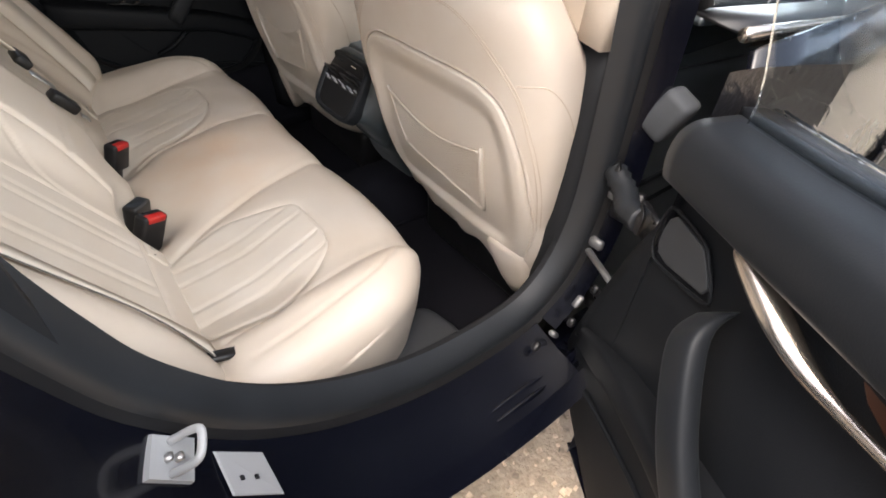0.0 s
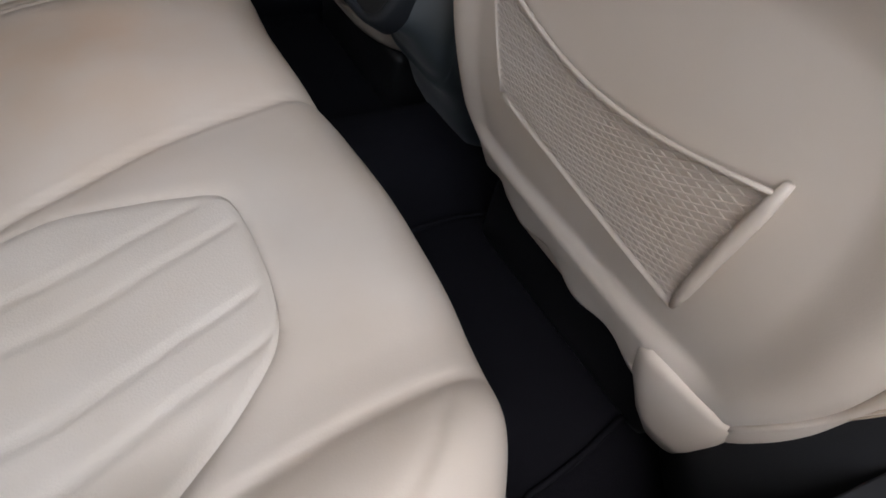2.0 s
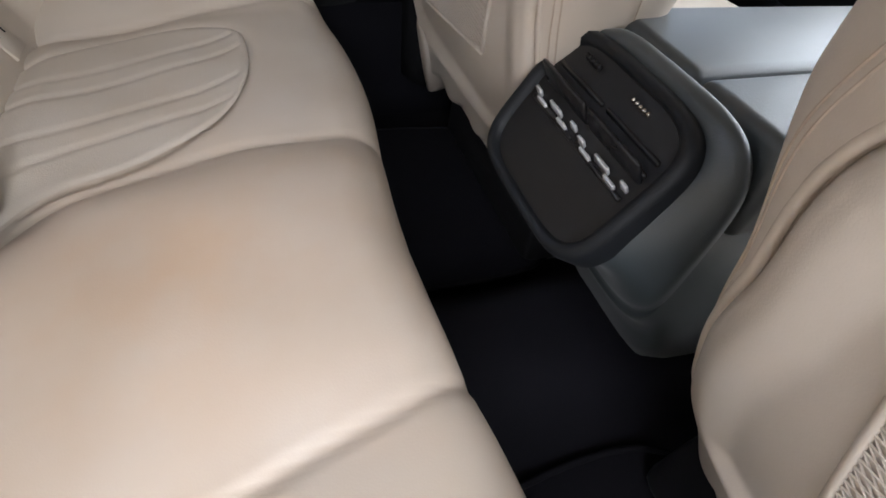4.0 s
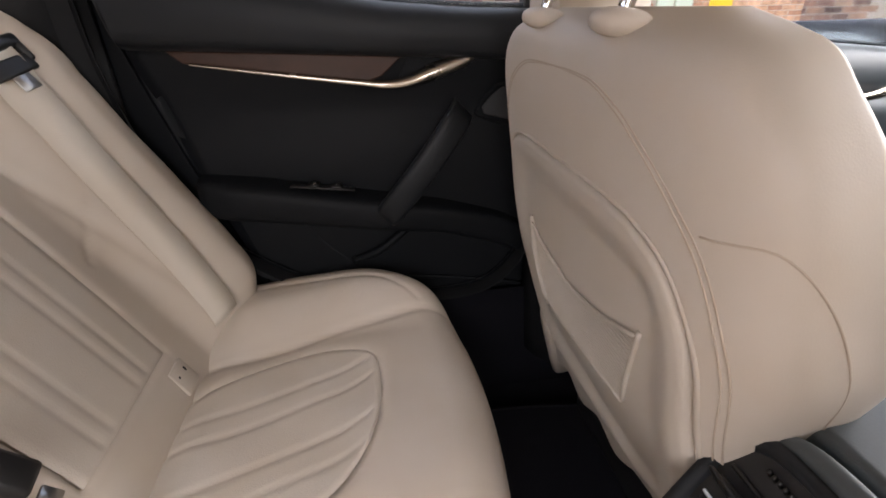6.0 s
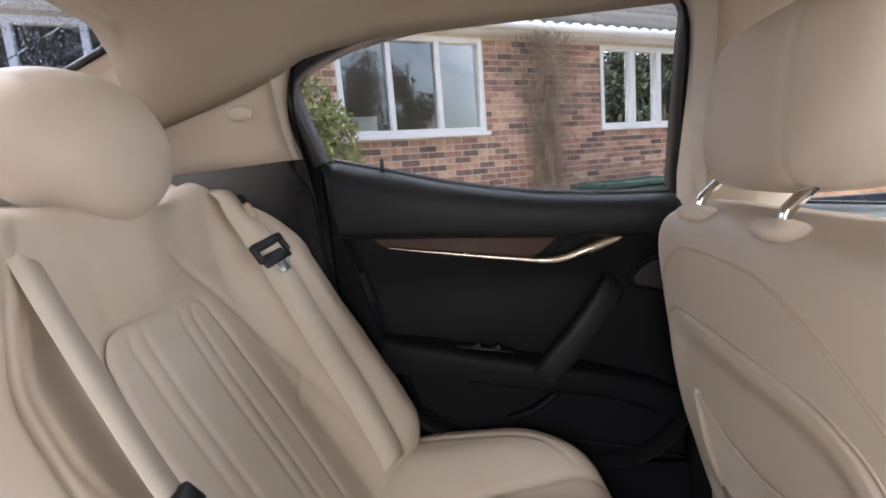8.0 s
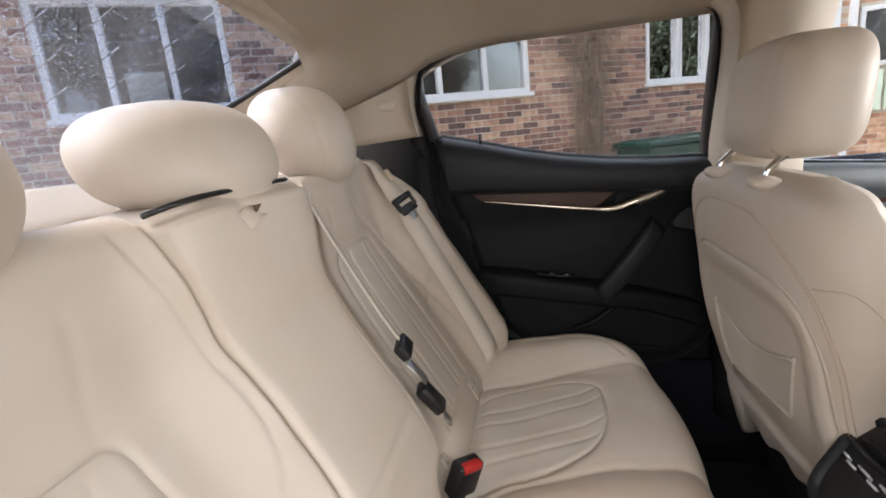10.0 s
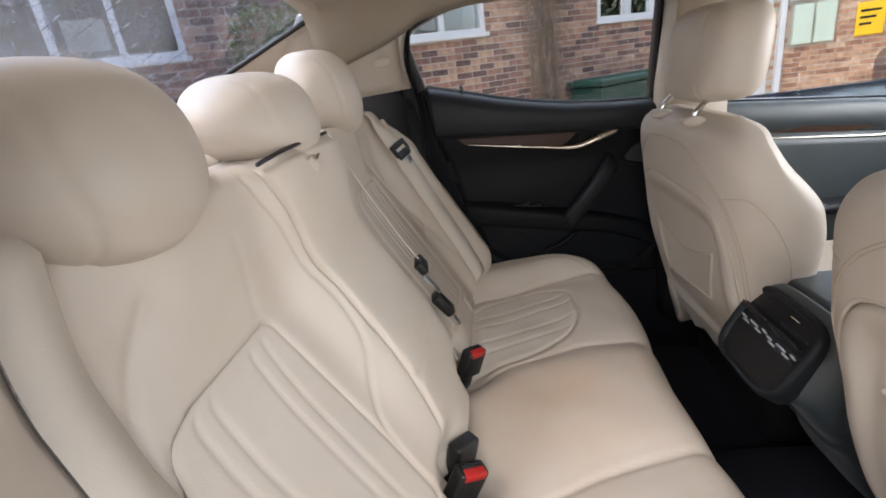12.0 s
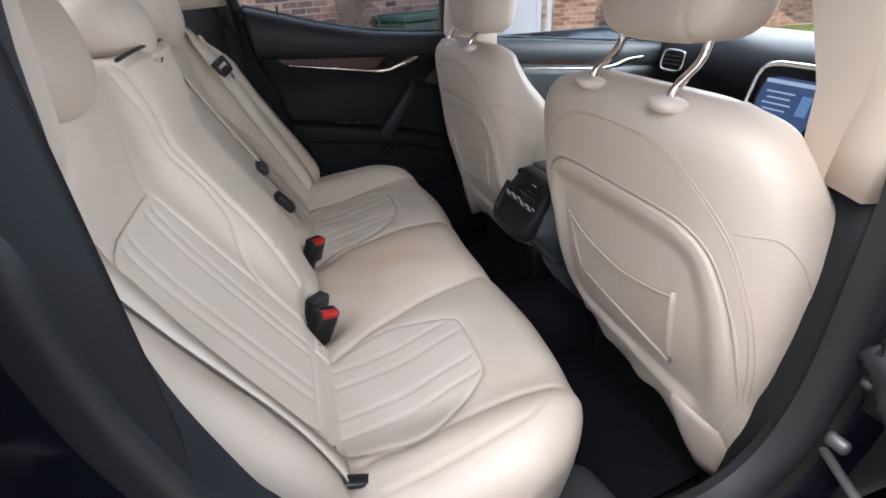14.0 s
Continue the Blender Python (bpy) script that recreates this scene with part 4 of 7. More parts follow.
def front_seat(cy, s, label):
    """s: +1 for the left seat, -1 for the right; the outer side lies towards s."""
    seat = thing("front_seat", (0.6, cy, 0.22), label, "car seat", "front seats")
    n = 240
    th = np.linspace(0, 2 * math.pi, n, endpoint=False)
    e = 2 / BOX
    X = np.sign(np.cos(th)) * np.abs(np.cos(th)) ** e
    Y = np.sign(np.sin(th)) * np.abs(np.sin(th)) ** e

    def slant(p, z):
        """The lower end hangs down towards the door."""
        return -0.10 * p * smooth01((0.50 - z) / 0.10)

    def half_width(z, p):
        return np.interp(z, SZ, SW) * np.where(p < 0, waist(z), 1.0) + 0.030 * smooth01((0.56 - z) / 0.14) * (p > 0)

    def rear_x(p, z):
        w, d, xr = half_width(z, p), np.interp(z, SZ, SD), np.interp(z, SZ, SXR)
        q = np.clip(np.abs(p) / w, 0, 1)
        return xr + d / 2 * (1 - (1 - q ** BOX) ** (1 / BOX))

    rows = []
    for z in np.linspace(0.395, 0.942, 170):
        d, xr = np.interp(z, SZ, SD), np.interp(z, SZ, SXR)
        p = Y * half_width(z, Y)
        # hollow front between the bolsters
        xx = xr + d / 2 + X * d / 2
        xx = xx + (0.03 * smooth01((np.abs(Y) - 0.5) / 0.3) * smooth01((0.88 - z) / 0.1) - 0.02) * smooth01(X / 0.6)
        # the hard panel sits in a recess below the rolled edge of the cap
        zz = np.full(n, z)
        rec = inside(p, zz, CAP_LOOP) * smooth01(polydist(p, zz, CAP_LOOP) / 0.010) * (X < -0.2)
        xx = xx + 0.024 * rec
        # soft creases in the leather of the flank
        p = p + 0.0008 * np.sin(z * 47 + X * 5) * np.sin(z * 21 + 2) * (np.abs(Y) > 0.8)
        rows.append(np.stack([xx, cy + s * p, z + slant(p, z)], 1))
    back = sheet("backrest", np.array(rows), LEATHER, seat, wrap=True, caps=True, flip=(s < 0))
    # rear shell: a moulded panel, a broad rounded border round a sunken field
    m, k = 150, 130
    zs_ = 0.398 + (0.8005 - 0.398) * (1 - (1 - np.linspace(0, 1, m)) ** 1.8)
    half_ = np.array([np.interp(-z, -CAP[:, 1], CAP[:, 0]) for z in zs_]) - 0.001
    PP = half_[:, None] * np.linspace(-1, 1, k)[None, :]
    ZZ = np.tile(zs_[:, None], (1, k))
    PP = PP * np.where(PP < 0, waist(ZZ), 1.0)
    d = polydist(PP, ZZ, CAP_LOOP)
    sunk = 0.014 * smooth01((d - 0.020) / 0.045) * smooth01((ZZ - 0.455) / 0.03)
    XX = rear_x(PP, ZZ) + 0.015 * (0.3 + 0.7 * smooth01((ZZ - 0.54) / 0.14)) * (1 - smooth01(d / 0.014)) ** 2 + sunk - 0.002
    XX = XX + 0.016 * (1 - smooth01((ZZ - 0.398) / 0.014)) ** 2
    wavy = 0.008 * np.cos(PP * 58 + 0.6) * smooth01((0.45 - ZZ) / 0.05)
    shell = sheet("back_shell", np.stack([XX, cy + s * PP, ZZ + slant(PP, ZZ) + wavy], -1), SHELL, seat, flip=(s < 0), label="cream moulded seat back panel")
    tube("rolled_edge", [(float(rear_x(p, z)) + 0.0030, cy + s * p, z + float(slant(p, z))) for p, z in CAP_LOOP if z > 0.45], 0.0040, LEATHER, back, 8, label="rolled leather edge of the seat cap")

    def on_panel(p, z, off=0.0):
        return np.array((float(rear_x(p, z)) + 0.012 - off, cy + s * p, z + float(slant(p, z))))
    # stitched seams: an arch over the shoulder on each side, a line across the flank, a flap line low outside
    def on_leather(q, z, off=0.0008, front=False):
        w, d, xr = np.interp(z, SZ, SW), np.interp(z, SZ, SD), np.interp(z, SZ, SXR)
        return np.array((xr + d / 2 - d / 2 * max(0.0, 1 - abs(q) ** BOX) ** (1 / BOX) - off, cy + s * q * w * (float(waist(z)) if q < 0 else 1.0), z))
    arch = spline([(0.0, 0.893), (0.2, 0.891), (0.36, 0.886), (0.52, 0.868), (0.66, 0.838), (0.76, 0.806), (0.815, 0.778), (0.865, 0.735), (0.915, 0.685), (0.955, 0.61), (0.972, 0.50)], 6)
    arch = [(-q, z) for q, z in arch[:0:-1]] + [tuple(p) for p in arch]
    for dq in (0.0, 0.016):
        tube("shoulder_seam", [on_leather(q * (1 + dq), z + 0.5 * dq * abs(q), 0.0) for q, z in arch], 0.0009, THREAD, back, 6)
    for g in (1, -1):
        side_ = []
        for xn, z in spline([(-0.86, 0.812), (-0.62, 0.818), (-0.36, 0.792), (-0.1, 0.745), (0.12, 0.68), (0.3, 0.59), (0.42, 0.50), (0.45, 0.42)], 5):
            w, d, xr = np.interp(z, SZ, SW), np.interp(z, SZ, SD), np.interp(z, SZ, SXR)
            full = (1 - abs(xn) ** BOX) ** (1 / BOX)
            w2 = w + 0.030 * float(smooth01((0.56 - z) / 0.14)) * (g > 0)
            push = (0.03 * float(smooth01((full - 0.5) / 0.3)) * float(smooth01((0.88 - z) / 0.1)) - 0.02) * float(smooth01(xn / 0.6)) if xn > 0 else 0.0
            side_.append((xr + d / 2 + xn * d / 2 + push, cy + s * g * w2 * full * (float(waist(z)) if g < 0 else 1.0), z))
        tube("flank_seam", side_, 0.0010, THREAD, back, 6)
    # the map net: hem, side bar, bottom bar, diagonal cords
    hem = lambda q: (-0.150 + 0.291 * q, 0.677 - 0.014 * q - 0.030 * math.sin(math.pi * q))
    foot = lambda q: (-0.116 + 0.250 * q, 0.566 - 0.042 * q)
    net = tube("map_net_hem", [on_panel(*hem(q), 0.004) for q in np.linspace(0, 1, 22)], 0.0019, NETTING, shell, 8, label="elastic hem of the map net")
    tube("map_net_bar", [on_panel(0.143 - 0.008 * q, 0.672 - 0.150 * q, 0.003) for q in np.linspace(0, 1, 8)], [0.003, 0.0052, 0.0056, 0.0056, 0.0056, 0.0056, 0.0052, 0.003], SHELL, shell, 10, label="rounded bar at the net's side")
    tube("map_net_bar", [on_panel(foot(q)[0], foot(q)[1] - 0.005, 0.0005) for q in np.linspace(0, 1, 12)], 0.0036, SHELL, shell, 10)
    tube("map_net_bar", [on_panel(-0.154 + 0.036 * q, 0.682 - 0.118 * q, 0.0005) for q in np.linspace(0, 1, 12)], 0.003, SHELL, shell, 10)
    v, f = [], []

    def cord(a, b, bow):
        pts = []
        for q in np.linspace(0, 1, 14):
            u, w = a[0] + (b[0] - a[0]) * q, a[1] + (b[1] - a[1]) * q
            t, l = np.array(hem(u)), np.array(foot(u))
            y, z = l + (t - l) * w
            pts.append(on_panel(y, z, 0.0012 + bow * 0.0003))
        pts = np.array(pts)
        r = 0.0009
        o = len(v)
        for p in pts:
            v.extend([p + (0, 0, r), p + (-r, 0, 0), p - (0, 0, r), p + (r, 0, 0)])
        for i in range(len(pts) - 1):
            for j in range(4):
                g = (j + 1) % 4
                f.append((o + 4 * i + j, o + 4 * i + g, o + 4 * i + 4 + g, o + 4 * i + 4 + j))
    step = 0.055
    for q in np.arange(-1, 1, step):
        a = (max(0, q), 0 if q >= 0 else -q)
        b = (min(1, q + 1), 1 if q <= 0 else 1 - q)
        cord(a, b, 1)
        cord((a[0], 1 - a[1]), (b[0], 1 - b[1]), -1)
    from_arrays("map_net", v, f, NETTING, shell, True, "cream elastic map net")
    # seat cushion and base
    blob("seat_cushion", (0.83, cy, 0.44), (0.29, 0.265, 0.095), LEATHER, seat, 3.2, Matrix.Rotation(radians(-6), 3, "Y"), 30, 48)
    part("seat_base", box_bm((0.42, 0.40, 0.14), (0.80, cy, 0.29), 0.02), BLACK_HARD, seat)
    # leather cover over the recliner hinge: a wedge that hangs below the panel's outer corner
    def ring(zc, pts, dz):
        c = spline(pts, 6, True)
        return [(x, cy + s * p, zc + dz * (x - 0.54)) for x, p in c]
    rows = [ring(0.462, [(0.540, 0.135), (0.527, 0.195), (0.535, 0.222), (0.58, 0.234), (0.63, 0.228), (0.62, 0.14)], 0.0),
            ring(0.456, [(0.515, 0.128), (0.509, 0.200), (0.525, 0.232), (0.58, 0.244), (0.64, 0.238), (0.63, 0.13)], 0.02),
            ring(0.440, [(0.514, 0.130), (0.510, 0.203), (0.527, 0.236), (0.58, 0.248), (0.64, 0.242), (0.63, 0.13)], 0.05),
            ring(0.400, [(0.523, 0.140), (0.520, 0.206), (0.536, 0.238), (0.58, 0.247), (0.63, 0.240), (0.62, 0.14)], 0.12),
            ring(0.350, [(0.536, 0.165), (0.534, 0.212), (0.548, 0.236), (0.58, 0.242), (0.615, 0.236), (0.60, 0.165)], 0.25),
            ring(0.322, [(0.545, 0.185), (0.542, 0.214), (0.554, 0.232), (0.58, 0.236), (0.60, 0.232), (0.59, 0.185)], 0.35),
            ring(0.314, [(0.556, 0.196), (0.553, 0.213), (0.560, 0.224), (0.575, 0.226), (0.588, 0.222), (0.58, 0.196)], 0.35)]
    sheet("hinge_cover", np.array(rows), LEATHER, seat, wrap=True, caps=True, flip=(s > 0), label="cream leather hinge cover")
    # headrest on two bent chrome posts in cream collars
    hz = 1.050 if s > 0 else 1.088
    hr = headrest(seat, (0.500, cy - 0.008, hz), (0.062, 0.122, 0.090), None, power=3.8, tip=0.12)
    for q in (1, -1):
        yy = cy + q * 0.088
        bend = [(0.437, yy, 0.915), (0.440, yy, 0.945), (0.450, yy, 0.958), (0.480, yy - q * 0.002, 0.986), (0.488, yy - q * 0.003, hz - 0.05)]
        tube("headrest_post", spline(bend, 5), 0.0062, CHROME, hr, 14, label="bent chrome post")
        blob("post_collar", (0.437, yy, 0.932), (0.023, 0.025, 0.011), LEATHER, seat, 2.4, Matrix.Rotation(radians(8), 3, "Y"), 14, 24, "cream plastic post collar")
    return seat


front_seat(0.362, 1, "cream leather front passenger seat with a map net on its back")
front_seat(-0.378, -1, "cream leather driver's seat with a map net on its back")

# ---- centre console ----
console = thing("center_console", (0.6, 0, 0.22), "black leather centre console with rear air vents", "center console")


def con_face(y, h, push=0.0):
    """A point of the sloping rear face: h runs up along it from 0 to 1."""
    n = np.array((-0.857, 0, 0.514))
    return np.array((0.443 + 0.077 * h, y + YC, 0.522 + 0.128 * h)) + n * push


def build_console():
    # body: rounded sections swept forwards
    rows = []
    th = np.linspace(0, 2 * math.pi, 64, endpoint=False)
    for i, (x, zt, zb, w, tilt) in enumerate([(0.490, 0.642, 0.520, 0.095, 0.06), (0.505, 0.657, 0.505, 0.105, 0.03), (0.522, 0.664, 0.47, 0.110, 0.01), (0.534, 0.664, 0.45, 0.110, 0.0), (0.5385, 0.654, 0.44, 0.1085, 0.0), (0.541, 0.61, 0.43, 0.107, 0.0), (0.57, 0.60, 0.40, 0.108, 0.0), (0.66, 0.60, 0.28, 0.108, 0.0), (1.0, 0.60, 0.23, 0.108, 0.0), (1.35, 0.60, 0.23, 0.108, 0.0)]):
        e = 2 / 4.2
        Y = np.sign(np.cos(th)) * np.abs(np.cos(th)) ** e * w
        Zu = np.sign(np.sin(th)) * np.abs(np.sin(th)) ** e
        Z = (zt + zb) / 2 + Zu * (zt - zb) / 2
        X = x + tilt * (Zu) * 0.5
        rows.append(np.stack([X, Y + YC - 0.018 * smooth01((x - 0.49) / 0.03), Z], 1))
    fine = []
    R = np.array(rows)
    for j in range(R.shape[1]):
        fine.append(spline(R[:, j], 4))
    body = sheet("body", np.array(fine).transpose(1, 0, 2), CONSOLE_SKYLIT, console, wrap=True, caps=True, flip=True)
    # rear bezel: a rounded frame standing proud of the face
    out = []
    for k in np.linspace(0, 2 * math.pi, 72, endpoint=False):
        e = 2 / 4.5
        y = np.sign(math.cos(k)) * abs(math.cos(k)) ** e
        h = np.sign(math.sin(k)) * abs(math.sin(k)) ** e
        out.append((y * (0.094 + 0.002 * h), 0.5 + 0.5 * h))
    rows = []
    for g, p in ((1.06, -0.02), (1.05, 0.004), (1.0, 0.012), (0.93, 0.012), (0.90, 0.006), (0.885, 0.003)):
        rows.append([con_face(y * g, 0.5 + (h - 0.5) * g, p) for y, h in out])
    sheet("bezel", np.array(rows), BLACK, console, wrap=True, label="black soft bezel")
    face = sheet("face_plate", np.array([[con_face(y * g, 0.5 + (h - 0.5) * g, 0.004) for y, h in out] for g in (0.90, 0.6, 0.3, 0.01)]), BLACK_HARD, console, wrap=True, label="black vent panel")
    tilt = Matrix.Rotation(radians(-31), 4, "Y")
    # two vent openings with slats and chrome louvre tips
    for s in (1, -1):
        c = con_face(s * 0.040, 0.62, 0.003)
        vent = part("air_vent", box_bm((0.004, 0.075, 0.050), tuple(c), 0.0015, 1, tilt), GREASE_SHADE, console, "dark air vent opening")
        for dz in (-0.019, 0.006, 0.019):
            q = con_face(s * 0.040, 0.62 + dz / 0.149, 0.0052)
            part("vent_slat", box_bm((0.004, 0.073, 0.0055), tuple(q), 0.0012, 1, tilt), BLACK_HARD, vent)
        for dy, up_, wd in ((-0.031, 0.005, 0.009), (-0.019, -0.002, 0.015), (-0.001, 0.003, 0.020), (0.018, -0.003, 0.016), (0.031, 0.002, 0.010)):
            q = con_face(s * 0.040 + dy, 0.52 + up_ / 0.149, 0.0066)
            part("louvre_tab", box_bm((0.003, wd, 0.0105), tuple(q), 0.0006, 1, tilt), TABSILVER, vent, "bright silver louvre tab")
    # small wheel and socket above the vents
    for y, mat, r in ((-0.028, CHROME, 0.002), (0.045, BLACK_HARD, 0.0035)):
        for k in range(5):
            q = con_face(y + (k - 2) * 0.005, 0.87, 0.006)
            part("thumb_wheel_rib", box_bm((0.004, 0.003, 0.007), tuple(q), 0.0008, 1, tilt), mat, face)
    # armrest lid in two padded halves with dark joints round them
    for y0, y1, name in ((-0.111, -0.014, "armrest_lid"), (-0.010, 0.111, "armrest_lid")):
        part(name, box_bm((0.50, y1 - y0, 0.085), (0.794, 0.017 + (y0 + y1) / 2, 0.622), 0.010, 4), CONSOLE_SKYLIT, console, "padded black leather armrest lid")


build_console()

# ---- doors ----


def door_panel(M, s, label, opened):
    """A rear door. Built closed, in cabin axes for side s, then carried by M."""
    door = thing("rear_door", (0.2, s * 0.72, 0.3), label, "car door", "rear doors")
    Y = lambda y: s * y

    def grid(name, fn, us, vs, mat, parent, label="", thick=0.010):
        return slab(name, [[fn(u, v) for u in us] for v in vs], thick * s, mat, parent, label)
    sill = lambda x: np.interp(x, [-0.16, -0.12, -0.02, 0.084, 0.18, 0.275, 0.40, 0.52], [1.052, 1.048, 1.022, 0.993, 0.972, 0.956, 0.945, 0.940])
    low = lambda x: np.interp(x, [-0.14, 0.52], [0.905, 0.864])
    rear = lambda z: np.interp(z, [0.26, 0.40, 0.496, 0.60, 0.705, 0.90, 1.05], [0.16, 0.07, 0.026, -0.015, -0.05, -0.108, -0.128])
    front = lambda z: np.interp(z, [0.26, 0.33, 0.43, 0.55, 0.70, 0.84, 0.905], [0.44, 0.59, 0.652, 0.62, 0.575, 0.535, 0.525])
    # padded belt roll
    prof = [(0.745, 1.0), (0.73, 1.004), (0.71, 0.985), (0.686, 0.94), (0.672, 0.80), (0.667, 0.55), (0.668, 0.30), (0.674, 0.08), (0.694, 0.0), (0.72, -0.03)]
    roll = grid("belt_pad", lambda u, v: (u if u > -0.119 else -0.124 + 0.02 * (1 - v[1]), Y(v[0]), low(u) + (sill(u) - low(u)) * v[1]), np.linspace(-0.12, 0.52, 40), [tuple(p) for p in spline(prof, 4)], BLACK, door, "black padded upper door trim")
    # window felt line
    tube("window_felt", [(x, Y(0.735), sill(x) + 0.002) for x in np.linspace(-0.12, 0.52, 24)], 0.006, RUBBER, door)
    # main panel with a gently dished field
    grid("door_card", lambda u, v: (rear(v) + (front(v) - rear(v)) * u, Y(0.705 - 0.006 * math.sin(math.pi * u) + 0.012 * math.exp(-((v - 0.80) / 0.05) ** 2)), v), np.linspace(0, 1, 30), np.linspace(0.26, 0.905, 40), DOORBLACK, door, "black soft-touch door card", -0.02)
    grid("closing_edge", lambda u, v: (rear(v) + 0.012 - 0.10 * u, Y(0.722 + 0.012 * u), v), np.linspace(0, 1, 5), np.linspace(0.26, 1.05, 16), DOORBLACK if not opened else PAINT, door, "closing edge of the door", -0.01)
    # veneer wedge and chrome spear
    wood = [(-0.050, 0.898), (0.10, 0.890), (0.296, 0.878), (0.262, 0.850), (0.24, 0.842), (0.10, 0.858), (-0.03, 0.880)]
    plate("veneer_inlay", wood, 0.007 * s, WOOD, door, ((0, Y(0.709), 0), (1, 0, 0), (0, 0, 1)) if s < 0 else ((0, 0.702, 0), (1, 0, 0), (0, 0, 1)), 0.002, "dark walnut veneer inlay")
    spear = [(-0.018, 0.879, 0.0025), (0.05, 0.868, 0.0035), (0.15, 0.853, 0.0045), (0.235, 0.841, 0.0055), (0.27, 0.837, 0.007), (0.30, 0.840, 0.010), (0.335, 0.851, 0.013), (0.37, 0.862, 0.0125), (0.40, 0.871, 0.010), (0.41, 0.874, 0.004)]
    sp = spline([(x, z, r) for x, z, r in spear], 5)
    sheet("chrome_spear", np.array([[(x, Y(0.692 - (0.006 + 2.0 * max(0.0, r - 0.0065)) * max(0, math.cos(k))), z + r * math.sin(k)) for k in np.linspace(-math.pi / 2, math.pi / 2, 9)] for x, z, r in sp]), STRIP, door, flip=(s < 0), label="satin chrome trim strip and door pull")
    bowl = [(0.305, 0.876), (0.395, 0.874), (0.36, 0.858), (0.325, 0.845), (0.29, 0.846)]
    plate("pull_recess", bowl, 0.004 * s, DOORBLACK, door, ((0, Y(0.709) if s < 0 else 0.702, 0), (1, 0, 0), (0, 0, 1)), 0.0)
    # armrest shelf: a swelling that sinks towards the front
    arm_t = lambda x: np.interp(x, [-0.06, 0.05, 0.24, 0.36, 0.46, 0.53, 0.61], [0.705, 0.692, 0.655, 0.630, 0.598, 0.562, 0.515])
    arm_b = lambda x: np.interp(x, [-0.06, 0.05, 0.24, 0.36, 0.46, 0.53, 0.61], [0.640, 0.625, 0.595, 0.575, 0.538, 0.500, 0.468])
    out = lambda x: np.interp(x, [-0.06, 0.0, 0.24, 0.36, 0.46, 0.53, 0.61], [0.674, 0.655, 0.648, 0.660, 0.674, 0.684, 0.696])
    ap = [(0.0, 1.1), (0.2, 1.06), (0.7, 1.0), (0.95, 0.86), (1.0, 0.5), (0.92, 0.16), (0.6, 0.0), (0.0, -0.08)]
    arm = grid("armrest", lambda u, v: (u, Y(0.708 - (0.708 - out(u)) * v[0]), arm_b(u) + (arm_t(u) - arm_b(u)) * v[1]), np.linspace(-0.048, 0.61, 46), [tuple(p) for p in spline(ap, 4)], DOORBLACK, door, "black padded armrest")
    # window switches
    sw = part("switch_plate", box_bm((0.105, 0.045, 0.004), (0.150, Y(0.678), 0.679), 0.0015, 1, Matrix.Rotation(radians(8), 4, "Y") @ Matrix.Rotation(radians(-s * 14), 4, "X")), BLACK_HARD, arm)
    for x in (0.135, 0.172):
        part("window_switch", box_bm((0.018, 0.020, 0.008), (x, Y(0.672), 0.684 - 0.14 * (x - 0.15)), 0.002, 1), BLACK_HARD, sw)
        part("switch_mark", box_bm((0.005, 0.007, 0.002), (x + 0.002, Y(0.666), 0.6895 - 0.14 * (x - 0.15)), 0.0006, 1), CHROME, sw, "small chrome switch edge")
    # slanting grab handle
    pts = [(0.394, 0.694, 0.796), (0.376, 0.660, 0.780), (0.325, 0.646, 0.716), (0.28, 0.646, 0.662), (0.252, 0.655, 0.628), (0.238, 0.69, 0.610)]
    hp = spline(pts, 5)
    rows = []
    for i, p in enumerate(hp):
        w = 0.021 + 0.002 * math.sin(i / len(hp) * 3.1)
        ring = []
        for k in np.linspace(0, 2 * math.pi, 20, endpoint=False):
            e = 2 / 3.5
            a = np.sign(math.cos(k)) * abs(math.cos(k)) ** e * w
            b = np.sign(math.sin(k)) * abs(math.sin(k)) ** e * 0.013
            ring.append((p[0] + 0.68 * a, Y(p[1] + b), p[2] - 0.73 * a))
        rows.append(ring)
    sheet("grab_handle", np.array(rows), BLACK, door, wrap=True, caps=True, flip=(s > 0), label="black slanting grab handle")
    # map pocket and speaker field below
    pk = [(-0.01, 0.632), (0.06, 0.622), (0.105, 0.608), (0.13, 0.575), (0.155, 0.548), (0.185, 0.522), (0.20, 0.50), (0.06, 0.485), (0.02, 0.53)]
    plate("pocket_panel", pk, -0.010 * s, DOORBLACK, door, ((0, Y(0.700), 0), (1, 0, 0), (0, 0, 1)), 0.004)
    tube("pocket_lip", spline([(0.185, Y(0.692), 0.528), (0.23, Y(0.68), 0.548), (0.27, Y(0.684), 0.575), (0.29, Y(0.695), 0.585)], 5), 0.007, DOORBLACK, door)
    tube("pocket_ridge", spline([(0.585, Y(0.700), 0.412), (0.50, Y(0.698), 0.440), (0.40, Y(0.698), 0.462), (0.30, Y(0.698), 0.478), (0.22, Y(0.698), 0.490)], 5), 0.005, DOORBLACK, door)
    tube("card_seam", spline([(0.628, Y(0.703), 0.478), (0.56, Y(0.703), 0.505), (0.47, Y(0.7025), 0.535)], 5), 0.003, BLACK_HARD, door)
    spk = [(0.06 + 0.40 * x, 0.28 + 0.21 * y) for x, y in spline([(0.05, 0.1), (0.95, 0.05), (1.02, 0.6), (0.9, 1.0), (0.4, 0.92), (0.02, 0.7)], 5, True)]
